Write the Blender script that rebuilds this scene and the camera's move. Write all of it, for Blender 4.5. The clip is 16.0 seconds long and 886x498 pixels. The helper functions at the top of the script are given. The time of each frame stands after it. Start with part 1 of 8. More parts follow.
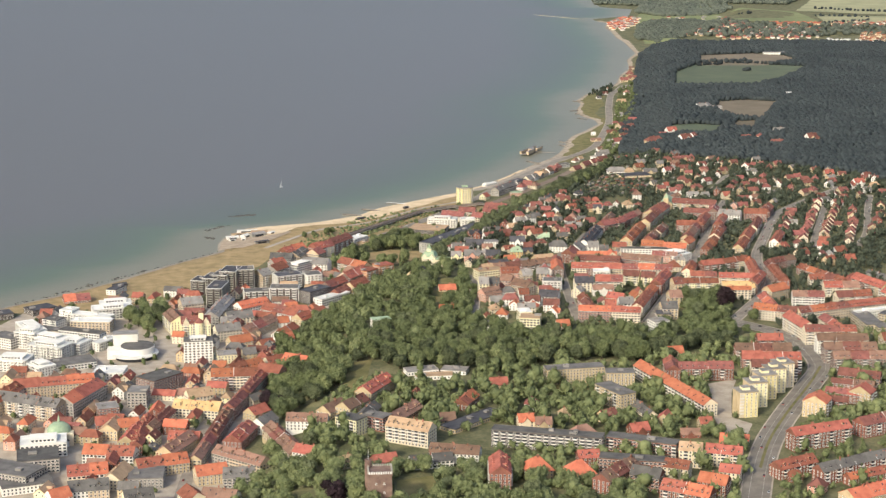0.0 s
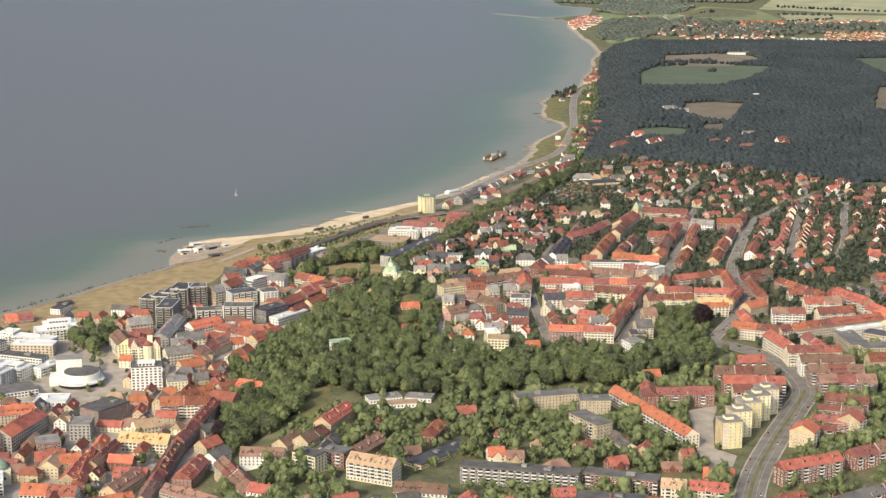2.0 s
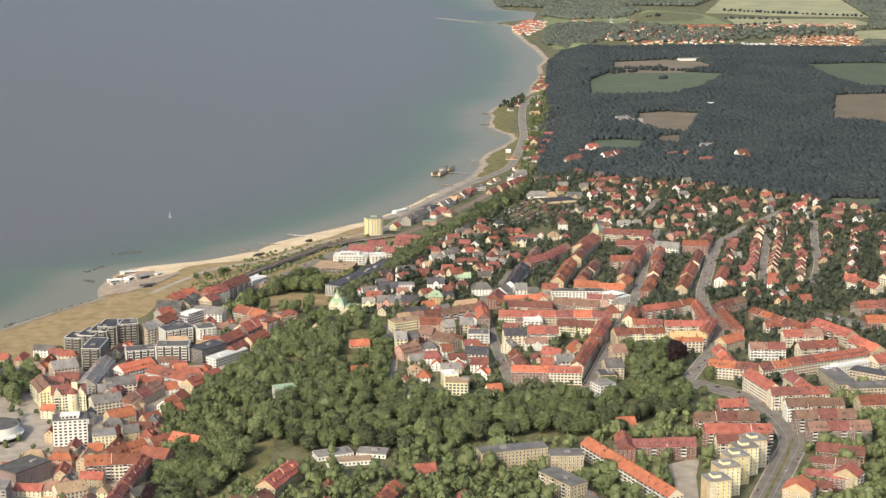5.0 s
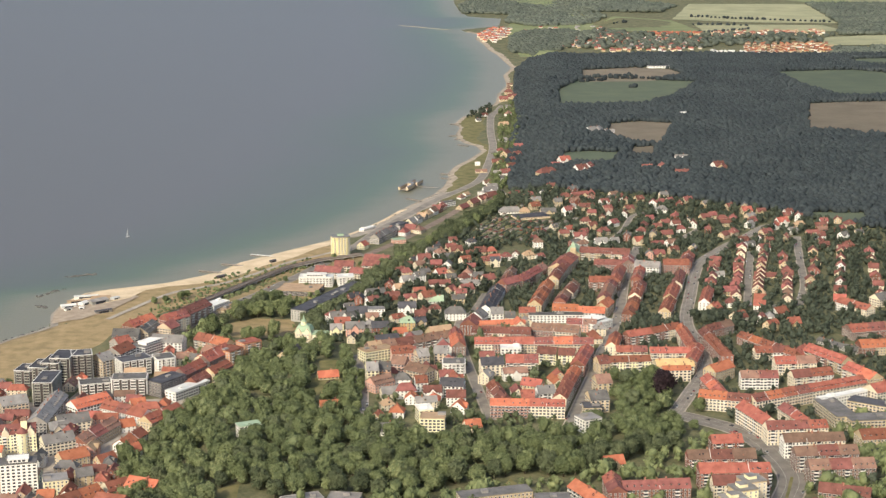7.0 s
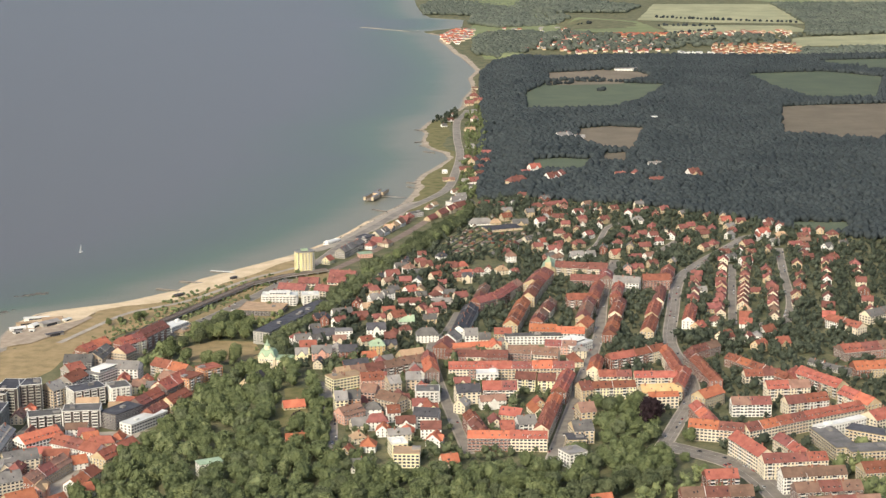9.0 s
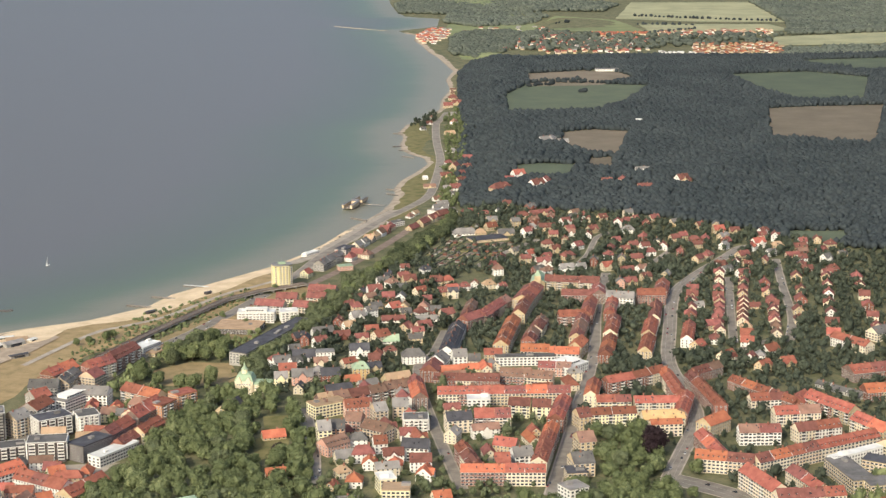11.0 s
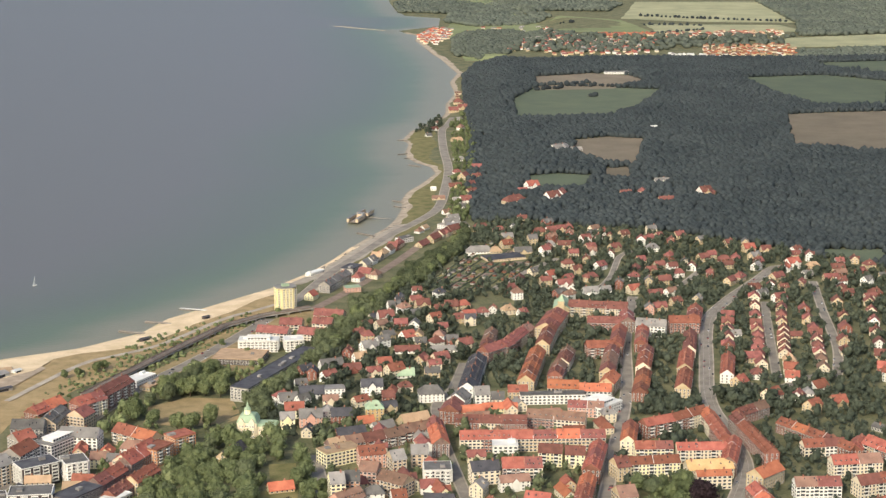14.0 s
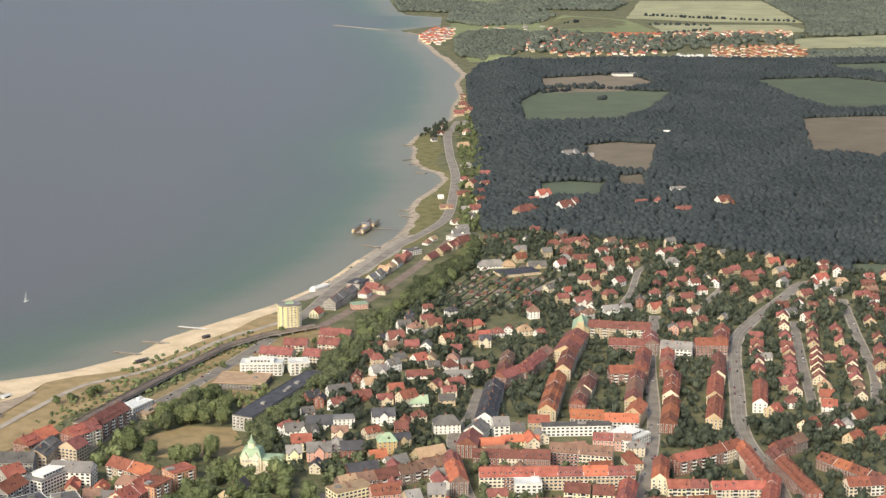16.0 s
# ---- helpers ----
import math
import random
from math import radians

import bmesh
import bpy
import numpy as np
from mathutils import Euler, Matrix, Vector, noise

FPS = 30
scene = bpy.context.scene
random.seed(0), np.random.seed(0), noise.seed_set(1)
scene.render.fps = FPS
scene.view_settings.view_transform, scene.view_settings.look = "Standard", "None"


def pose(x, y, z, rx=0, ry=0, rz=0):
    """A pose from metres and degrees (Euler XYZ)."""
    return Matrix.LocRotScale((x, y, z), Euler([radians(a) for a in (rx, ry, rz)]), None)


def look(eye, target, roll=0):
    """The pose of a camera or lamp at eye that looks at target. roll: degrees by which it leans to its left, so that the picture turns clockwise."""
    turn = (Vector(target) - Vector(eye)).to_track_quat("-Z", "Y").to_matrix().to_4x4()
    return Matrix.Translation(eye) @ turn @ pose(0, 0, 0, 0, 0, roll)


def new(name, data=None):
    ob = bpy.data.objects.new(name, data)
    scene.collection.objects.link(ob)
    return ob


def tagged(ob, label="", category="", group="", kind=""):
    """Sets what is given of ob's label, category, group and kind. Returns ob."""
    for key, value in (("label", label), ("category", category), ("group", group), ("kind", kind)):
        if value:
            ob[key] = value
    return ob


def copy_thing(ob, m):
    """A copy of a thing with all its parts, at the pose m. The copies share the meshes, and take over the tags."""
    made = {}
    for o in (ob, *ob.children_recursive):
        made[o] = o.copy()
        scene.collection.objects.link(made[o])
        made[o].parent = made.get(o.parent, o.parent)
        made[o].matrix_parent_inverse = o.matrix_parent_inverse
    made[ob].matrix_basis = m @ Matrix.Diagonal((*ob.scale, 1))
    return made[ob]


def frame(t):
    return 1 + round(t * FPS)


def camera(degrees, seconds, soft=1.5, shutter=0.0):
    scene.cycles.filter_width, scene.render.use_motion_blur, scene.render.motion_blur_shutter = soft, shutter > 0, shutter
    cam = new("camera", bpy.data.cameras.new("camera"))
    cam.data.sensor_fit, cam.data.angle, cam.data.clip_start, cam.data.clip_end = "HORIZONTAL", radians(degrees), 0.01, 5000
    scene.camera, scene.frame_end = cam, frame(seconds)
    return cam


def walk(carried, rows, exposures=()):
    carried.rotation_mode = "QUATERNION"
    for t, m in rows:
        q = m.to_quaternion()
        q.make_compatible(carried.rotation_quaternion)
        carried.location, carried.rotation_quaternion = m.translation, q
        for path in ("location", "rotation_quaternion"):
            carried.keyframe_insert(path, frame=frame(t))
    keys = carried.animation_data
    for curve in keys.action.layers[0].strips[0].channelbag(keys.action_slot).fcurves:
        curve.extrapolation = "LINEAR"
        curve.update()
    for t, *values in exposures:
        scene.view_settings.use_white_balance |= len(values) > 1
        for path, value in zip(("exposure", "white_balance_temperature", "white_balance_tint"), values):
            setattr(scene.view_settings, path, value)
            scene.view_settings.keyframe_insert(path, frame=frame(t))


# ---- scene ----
cam = camera(30.0, 16.0, soft=1.34)
# seconds, x, y, z, yaw, pitch, lean
ROWS = [
    (0.0, 0.01, 0.0, 350.0, 0.0, -12.673, 0.018),
    (0.5, -0.74, 16.88, 349.67, -0.37, -12.732, -0.003),
    (1.0, -1.5, 33.84, 349.7, -0.74, -12.76, -0.026),
    (1.5, -2.35, 50.83, 349.85, -1.107, -12.779, -0.048),
    (2.0, -3.19, 67.82, 350.12, -1.477, -12.787, -0.066),
    (2.5, -4.22, 84.83, 350.43, -1.832, -12.785, -0.079),
    (3.0, -5.3, 101.81, 350.72, -2.185, -12.783, -0.085),
    (3.5, -6.37, 118.73, 350.82, -2.549, -12.792, -0.083),
    (4.0, -7.32, 135.64, 350.94, -2.923, -12.796, -0.077),
    (6.5, -11.36, 219.0, 349.27, -4.632, -12.591, 0.036),
    (7.0, -12.07, 235.95, 349.13, -4.971, -12.555, 0.055),
    (7.5, -12.79, 252.9, 348.86, -5.309, -12.54, 0.074),
    (8.0, -13.21, 269.83, 348.53, -5.669, -12.546, 0.093),
    (8.5, -13.56, 286.76, 348.25, -6.028, -12.559, 0.109),
    (9.0, -13.83, 303.69, 348.07, -6.383, -12.571, 0.123),
    (11.5, -17.58, 385.31, 347.21, -7.468, -12.693, 0.111),
    (12.0, -18.48, 401.49, 347.04, -7.504, -12.709, 0.085),
    (12.5, -19.3, 417.63, 346.8, -7.532, -12.727, 0.057),
    (13.0, -20.1, 433.85, 346.61, -7.556, -12.744, 0.028),
    (13.5, -20.81, 450.14, 346.38, -7.583, -12.767, -0.004),
    (14.0, -21.59, 466.61, 346.29, -7.611, -12.788, -0.038),
    (14.5, -22.35, 483.24, 346.26, -7.642, -12.812, -0.073),
    (15.0, -23.19, 500.06, 346.26, -7.674, -12.839, -0.108),
    (15.5, -24.0, 516.94, 346.24, -7.708, -12.868, -0.142),
    (16.0, -24.87, 533.89, 346.25, -7.741, -12.895, -0.174),
]
walk(cam, [(t, pose(x, y, z, 90 + pitch, 0, yaw) @ pose(0, 0, 0, 0, 0, -lean)) for t, x, y, z, yaw, pitch, lean in ROWS])

# ---- light ----
SUN_TURN, SUN_RISE = 213.0, 33.0   # compass bearing (y is north) and height of the sun, degrees
world = bpy.data.worlds.new("sky")
scene.world = world
world.use_nodes = True
sky = world.node_tree.nodes.new("ShaderNodeTexSky")
sky.sky_type, sky.sun_disc = "NISHITA", False
sky.sun_elevation, sky.sun_rotation = radians(SUN_RISE), radians(SUN_TURN)
sky.air_density, sky.dust_density, sky.ozone_density = 1.0, 4.0, 1.0
world.node_tree.links.new(sky.outputs[0], world.node_tree.nodes["Background"].inputs[0])
world.node_tree.nodes["Background"].inputs[1].default_value = 0.172
sun = new("sun", bpy.data.lights.new("sun", "SUN"))
sun.data.energy, sun.data.angle, sun.data.color = 2.5, radians(0.5), (1.0, 0.91, 0.71)
sun_from = Vector((math.sin(radians(SUN_TURN)) * math.cos(radians(SUN_RISE)), math.cos(radians(SUN_TURN)) * math.cos(radians(SUN_RISE)), math.sin(radians(SUN_RISE))))
sun.matrix_world = look(sun_from * 900 + Vector((0, 1200, 0)), (0, 1200, 0))
scene.view_settings.exposure = 0.17

# ---- materials ----
MATS = {}


def paint(name, low, high, size=3.0, rough=0.8, bump=0.0, vary=0.15, island=0.0, metal=0.0, grain=0.35, spec=0.3):
    """A surface whose colour wanders between low and high: patches of about size metres, a finer grain, a shade of its own for each object or piece."""
    m = bpy.data.materials.new(name)
    m.use_nodes = True
    nt = m.node_tree
    b = nt.nodes["Principled BSDF"]
    N, L = nt.nodes.new, nt.links.new
    pos = N("ShaderNodeNewGeometry")
    big, fine = N("ShaderNodeTexNoise"), N("ShaderNodeTexNoise")
    big.inputs["Scale"].default_value, big.inputs["Detail"].default_value = 1.0 / size, 4.0
    fine.inputs["Scale"].default_value, fine.inputs["Detail"].default_value = 9.0 / size, 3.0
    L(pos.outputs["Position"], big.inputs["Vector"])
    L(pos.outputs["Position"], fine.inputs["Vector"])
    mix = N("ShaderNodeMath")
    mix.operation = "MULTIPLY_ADD"
    L(fine.outputs["Fac"], mix.inputs[0])
    mix.inputs[1].default_value = grain
    L(big.outputs["Fac"], mix.inputs[2])
    ramp = N("ShaderNodeValToRGB")
    ramp.color_ramp.elements[0].position, ramp.color_ramp.elements[1].position = 0.35 + grain * 0.35, 0.65 + grain * 0.65
    ramp.color_ramp.elements[0].color, ramp.color_ramp.elements[1].color = (*low, 1), (*high, 1)
    L(mix.outputs[0], ramp.inputs[0])
    out = ramp.outputs[0]
    for amount, source in ((vary, N("ShaderNodeObjectInfo").outputs["Random"]), (island, pos.outputs["Random Per Island"])):
        if amount:
            to = N("ShaderNodeMapRange")
            to.inputs["To Min"].default_value, to.inputs["To Max"].default_value = 1 - amount, 1 + amount
            L(source, to.inputs["Value"])
            hue = N("ShaderNodeHueSaturation")
            L(to.outputs[0], hue.inputs["Value"])
            tint = N("ShaderNodeMapRange")
            tint.inputs["To Min"].default_value, tint.inputs["To Max"].default_value = 0.5 + amount * 0.025, 0.5 - amount * 0.025
            L(source, tint.inputs["Value"])
            L(tint.outputs[0], hue.inputs["Hue"])
            L(out, hue.inputs["Color"])
            out = hue.outputs[0]
    L(out, b.inputs["Base Color"])
    b.inputs["Roughness"].default_value, b.inputs["Metallic"].default_value = rough, metal
    b.inputs["Specular IOR Level"].default_value = spec
    if bump:
        bp = N("ShaderNodeBump")
        bp.inputs["Strength"].default_value, bp.inputs["Distance"].default_value = 0.6, bump
        L(fine.outputs["Fac"], bp.inputs["Height"])
        L(bp.outputs[0], b.inputs["Normal"])
    MATS[name] = m
    return m


ROOFS = {
    "red": paint("roof_red", (0.225, 0.078, 0.054), (0.355, 0.130, 0.090), 4, 0.85, 0.05, 0.34),
    # dark red also serves red tiles under cloud shade, darkened to hold it
    "dred": paint("roof_dark_red", (0.158, 0.064, 0.054), (0.262, 0.107, 0.088), 4, 0.85, 0.05, 0.3),
    "orange": paint("roof_orange", (0.365, 0.117, 0.066), (0.51, 0.186, 0.104), 4, 0.85, 0.05, 0.25),
    "brown": paint("roof_brown", (0.175, 0.105, 0.080), (0.285, 0.175, 0.128), 5, 0.85, 0.05, 0.3),
    "tan": paint("roof_tan", (0.34, 0.24, 0.15), (0.48, 0.34, 0.22), 5, 0.85, 0.04, 0.15),
    "ochre": paint("roof_ochre", (0.46, 0.31, 0.14), (0.60, 0.43, 0.22), 5, 0.85, 0.04, 0.1),
    "grey": paint("roof_grey_felt", (0.098, 0.094, 0.090), (0.175, 0.168, 0.158), 6, 0.8, 0.02, 0.25),
    "dark": paint("roof_black_felt", (0.05, 0.05, 0.06), (0.10, 0.10, 0.11), 6, 0.75, 0.02, 0.2),
    "stone": paint("roof_zinc", (0.19, 0.18, 0.17), (0.30, 0.285, 0.265), 6, 0.6, 0.02, 0.2),
    "white": paint("roof_white_sheet", (0.58, 0.58, 0.55), (0.75, 0.75, 0.72), 6, 0.6, 0.01, 0.1),
    "copper": paint("roof_green_copper", (0.27, 0.37, 0.25), (0.38, 0.48, 0.33), 4, 0.7, 0.02, 0.1),
}
WALLS = {
    "brick": paint("wall_brick", (0.165, 0.068, 0.050), (0.285, 0.122, 0.085), 4, 0.9, 0.03, 0.2),
    "orangebrick": paint("wall_orange_brick", (0.46, 0.22, 0.11), (0.58, 0.30, 0.16), 4, 0.9, 0.03, 0.1),
    "cream": paint("wall_cream_render", (0.60, 0.53, 0.39), (0.74, 0.66, 0.50), 5, 0.9, 0.01, 0.12),
    "lemon": paint("wall_pale_yellow_render", (0.72, 0.66, 0.40), (0.83, 0.78, 0.52), 5, 0.9, 0.01, 0.08),
    "yellow": paint("wall_yellow_panel", (0.62, 0.54, 0.28), (0.74, 0.66, 0.38), 5, 0.85, 0.01, 0.06),
    "white": paint("wall_white_render", (0.68, 0.67, 0.62), (0.82, 0.81, 0.76), 5, 0.9, 0.01, 0.08),
    "tan": paint("wall_tan_brick", (0.42, 0.33, 0.20), (0.56, 0.46, 0.30), 4, 0.9, 0.02, 0.15),
    "ochre": paint("wall_ochre_render", (0.50, 0.34, 0.15), (0.62, 0.44, 0.22), 4, 0.9, 0.02, 0.1),
    "sand": paint("wall_sandstone", (0.46, 0.36, 0.24), (0.60, 0.48, 0.34), 4, 0.9, 0.03, 0.12),
    "stone": paint("wall_grey_stone", (0.26, 0.24, 0.22), (0.38, 0.35, 0.31), 4, 0.9, 0.03, 0.15),
    "grey": paint("wall_grey_panel", (0.28, 0.28, 0.25), (0.40, 0.39, 0.35), 4, 0.85, 0.02, 0.1),
    "dark": paint("wall_dark_brick", (0.07, 0.06, 0.06), (0.13, 0.11, 0.10), 4, 0.85, 0.02, 0.15),
    "oldbrick": paint("wall_old_brick", (0.15, 0.10, 0.085), (0.25, 0.175, 0.145), 3, 0.95, 0.05, 0.05),
    "pink": paint("wall_pink_render", (0.48, 0.27, 0.21), (0.60, 0.36, 0.28), 4, 0.9, 0.02, 0.1),
}
SAY_ROOF = {"red": "red clay-tiled", "dred": "dark red tiled", "orange": "bright orange-red tiled", "brown": "brown tiled", "tan": "sun-bleached tan tiled", "ochre": "yellow-ochre",
            "grey": "flat grey felt", "dark": "black felt", "stone": "grey zinc", "white": "white sheet-metal", "copper": "green copper"}
SAY_WALL = {"brick": "red-brown brick", "orangebrick": "orange brick", "cream": "cream rendered", "lemon": "pale yellow rendered", "yellow": "yellow panelled", "white": "white rendered", "tan": "tan brick",
            "ochre": "ochre rendered", "sand": "sandstone", "stone": "grey stone", "grey": "grey panelled", "dark": "dark brick", "pink": "pink rendered", "oldbrick": "old brick"}
GLASS = paint("window_glass", (0.03, 0.035, 0.045), (0.06, 0.065, 0.075), 4, 0.15, 0, 0.3, spec=0.5)
FRAME = paint("window_frame_white", (0.62, 0.61, 0.57), (0.76, 0.75, 0.71), 3, 0.6, 0, 0.1)
BALCONY = paint("balcony_white", (0.60, 0.59, 0.55), (0.74, 0.73, 0.69), 3, 0.7, 0, 0.1)
CHIMNEY = paint("chimney_brick", (0.24, 0.10, 0.07), (0.38, 0.20, 0.14), 2, 0.9, 0.02, 0.2)
CONCRETE = paint("concrete", (0.30, 0.28, 0.25), (0.44, 0.42, 0.38), 5, 0.9, 0.02, 0.1)
LEAF = paint("foliage", (0.104, 0.130, 0.064), (0.166, 0.192, 0.088), 5, 0.9, 0.3, 0.18, island=0.16, spec=0.15)
# forest leaves: blue haze and cloud shade are mixed into the colour
LEAF_DARK_HAZE = paint("foliage_dark_haze", (0.031, 0.039, 0.043), (0.044, 0.053, 0.056), 90, 0.9, 0.5, 0.2, island=0.12, spec=0.1)
LEAF_MID = paint("foliage_mid", (0.066, 0.083, 0.048), (0.112, 0.130, 0.070), 5, 0.9, 0.3, 0.2, island=0.16, spec=0.1)
LEAF_LIGHT = paint("foliage_light", (0.130, 0.160, 0.076), (0.19, 0.215, 0.105), 3.2, 0.9, 0.5, 0.2, island=0.3, spec=0.15)
# darker copy of the garden foliage, with cloud shade in the colour
LEAF_CLOUD_SHADE = paint("foliage_cloud_shade", (0.042, 0.054, 0.042), (0.078, 0.092, 0.064), 5, 0.9, 0.3, 0.2, island=0.18, spec=0.1)
# far woods: paler and greyer, the distance haze put into the leaf colour
LEAF_FAR_HAZE = paint("foliage_far_haze", (0.075, 0.090, 0.076), (0.112, 0.128, 0.102), 60, 0.9, 0.5, 0.15, island=0.15, spec=0.1)
LEAF_PURPLE = paint("foliage_copper_beech", (0.018, 0.012, 0.016), (0.04, 0.026, 0.03), 3.2, 0.9, 0.5, 0.15, island=0.3, spec=0.15)
BARK = paint("bark", (0.06, 0.045, 0.03), (0.11, 0.085, 0.06), 0.5, 0.95, 0.02, 0.15)
LANE_PAINT = paint("worn_lane_paint", (0.30, 0.28, 0.25), (0.50, 0.48, 0.44), 3, 0.85, 0, 0.1)
ASPHALT = paint("asphalt", (0.19, 0.17, 0.145), (0.30, 0.27, 0.23), 8, 0.9, 0.01, 0.12)
PAVING = paint("paving", (0.30, 0.26, 0.21), (0.44, 0.39, 0.32), 8, 0.9, 0.01, 0.12)
SAND = paint("sand", (0.56, 0.44, 0.28), (0.74, 0.60, 0.41), 14, 0.95, 0.03, 0.1)
DRY_GRASS = paint("dry_grass", (0.235, 0.185, 0.092), (0.37, 0.275, 0.145), 9, 0.95, 0.03, 0.1)
GARDEN = paint("garden_ground", (0.070, 0.082, 0.040), (0.185, 0.175, 0.095), 16, 0.95, 0.05, 0.1, grain=0.6)
LAWN = paint("lawn", (0.12, 0.12, 0.045), (0.23, 0.20, 0.09), 10, 0.95, 0.03, 0.1)
CROP_GREEN = paint("crop_green", (0.088, 0.112, 0.074), (0.118, 0.140, 0.088), 40, 0.95, 0.05, 0.12)
CROP_PALE = paint("crop_pale", (0.25, 0.26, 0.155), (0.36, 0.35, 0.205), 60, 0.95, 0.05, 0.15)
SHINGLE = paint("shingle", (0.26, 0.22, 0.17), (0.44, 0.37, 0.28), 9, 0.95, 0.05, 0.1)
PASTURE = paint("pasture", (0.15, 0.18, 0.085), (0.22, 0.245, 0.12), 60, 0.95, 0.05, 0.12)
STUBBLE = paint("stubble", (0.155, 0.130, 0.092), (0.21, 0.175, 0.125), 40, 0.95, 0.05, 0.12)
ROCK = paint("rock", (0.09, 0.085, 0.08), (0.18, 0.165, 0.15), 3, 0.9, 0.1, 0.2)
TIMBER = paint("weathered_timber", (0.26, 0.22, 0.18), (0.40, 0.35, 0.29), 2, 0.9, 0.02, 0.15)
TYRE = paint("tyre_rubber", (0.02, 0.02, 0.02), (0.04, 0.04, 0.04), 1, 0.8, 0, 0.1)
GRAVEL = paint("pale_gravel", (0.33, 0.265, 0.20), (0.48, 0.39, 0.295), 6, 0.95, 0.03, 0.1)
RUST = paint("rail_ballast", (0.17, 0.13, 0.105), (0.27, 0.21, 0.17), 5, 0.95, 0.05, 0.1)


def water_material():
    """Sea water: greyer and deeper away from the beach, green over the shallow sand, with small waves."""
    m = bpy.data.materials.new("sea_water")
    m.use_nodes = True
    nt = m.node_tree
    b = nt.nodes["Principled BSDF"]
    N, L = nt.nodes.new, nt.links.new
    depth = N("ShaderNodeAttribute")
    depth.attribute_name = "shore"
    pos = N("ShaderNodeNewGeometry")
    wide, wave = N("ShaderNodeTexNoise"), N("ShaderNodeTexNoise")
    wide.inputs["Scale"].default_value, wide.inputs["Detail"].default_value = 0.012, 5
    wave.inputs["Scale"].default_value, wave.inputs["Detail"].default_value = 0.35, 4
    stretch = N("ShaderNodeMapping")
    stretch.inputs["Scale"].default_value = (0.6, 1.6, 1)
    L(pos.outputs["Position"], stretch.inputs["Vector"])
    L(stretch.outputs[0], wide.inputs["Vector"])
    L(pos.outputs["Position"], wave.inputs["Vector"])
    add = N("ShaderNodeMath")
    add.operation = "MULTIPLY_ADD"
    L(wide.outputs["Fac"], add.inputs[0])
    add.inputs[1].default_value = -0.25
    L(depth.outputs["Fac"], add.inputs[2])
    ramp = N("ShaderNodeValToRGB")
    e = ramp.color_ramp.elements
    e[0].position, e[0].color = 0.0, (0.124, 0.116, 0.110, 1)
    e[1].position, e[1].color = 0.92, (0.20, 0.19, 0.13, 1)
    mid = e.new(0.45)
    mid.color = (0.104, 0.116, 0.090, 1)
    near = e.new(0.72)
    near.color = (0.108, 0.140, 0.086, 1)
    L(add.outputs[0], ramp.inputs[0])
    L(ramp.outputs[0], b.inputs["Base Color"])
    b.inputs["Roughness"].default_value = 0.38
    bp = N("ShaderNodeBump")
    bp.inputs["Strength"].default_value, bp.inputs["Distance"].default_value = 0.5, 0.5
    L(wave.outputs["Fac"], bp.inputs["Height"])
    L(bp.outputs[0], b.inputs["Normal"])
    return m


WATER = water_material()

# ---- building tools ----
class Shape:
    """Collects faces for one mesh."""

    def __init__(self):
        self.v, self.f, self.m = [], [], []

    def face(self, pts, mi=0):
        n = len(self.v)
        self.v += [tuple(p) for p in pts]
        self.f.append(tuple(range(n, n + len(pts))))
        self.m.append(mi)

    def solid(self, low, high, mi=0, cap=True):
        """A body between two rings of points."""
        n, k = len(self.v), len(low)
        self.v += [tuple(p) for p in low] + [tuple(p) for p in high]
        for i in range(k):
            j = (i + 1) % k
            self.f.append((n + i, n + j, n + k + j, n + k + i))
            self.m.append(mi)
        if cap:
            self.f += [tuple(range(n + k - 1, n - 1, -1)), tuple(range(n + k, n + 2 * k))]
            self.m += [mi, mi]

    def box(self, x0, x1, y0, y1, z0, z1, mi=0):
        ring = ((x0, y0), (x1, y0), (x1, y1), (x0, y1))
        self.solid([(x, y, z0) for x, y in ring], [(x, y, z1) for x, y in ring], mi)

    def disc(self, x, y, z0, z1, r0, r1, n=12, mi=0):
        a = [2 * math.pi * i / n for i in range(n)]
        self.solid([(x + r0 * math.cos(t), y + r0 * math.sin(t), z0) for t in a], [(x + r1 * math.cos(t), y + r1 * math.sin(t), z1) for t in a], mi)

    def join(self, other, m, slots):
        """Takes in another shape at the pose m; slots: the material slot for each of its own."""
        n = len(self.v)
        self.v += [tuple(m @ Vector(p)) for p in other.v]
        self.f += [tuple(i + n for i in f) for f in other.f]
        self.m += [slots[k] for k in other.m]

    def data(self, name, mats):
        me = bpy.data.meshes.new(name)
        me.from_pydata(self.v, [], self.f)
        for m in mats:
            me.materials.append(m)
        if len(mats) > 1:
            me.polygons.foreach_set("material_index", self.m)
        me.update()
        return me

    def make(self, name, mats, parent=None, label="", m=None):
        return put(name, self.data(name, mats if isinstance(mats, (list, tuple)) else [mats]), parent, label, m)


def put(name, data, parent=None, label="", m=None):
    ob = new(name, data)
    if m is not None:
        ob.matrix_basis = m
    if parent is not None:
        ob.parent = parent
    return tagged(ob, label) if label else ob


def stand(name, x, y, yaw=0.0, z=None, label="", category="", group="", kind=""):
    """An Empty at the base of a thing."""
    ob = new(name)
    ob.empty_display_size = 1.0
    ob.matrix_basis = pose(x, y, ground_z(x, y) if z is None else z, 0, 0, yaw)
    return tagged(ob, label, category, group, kind)


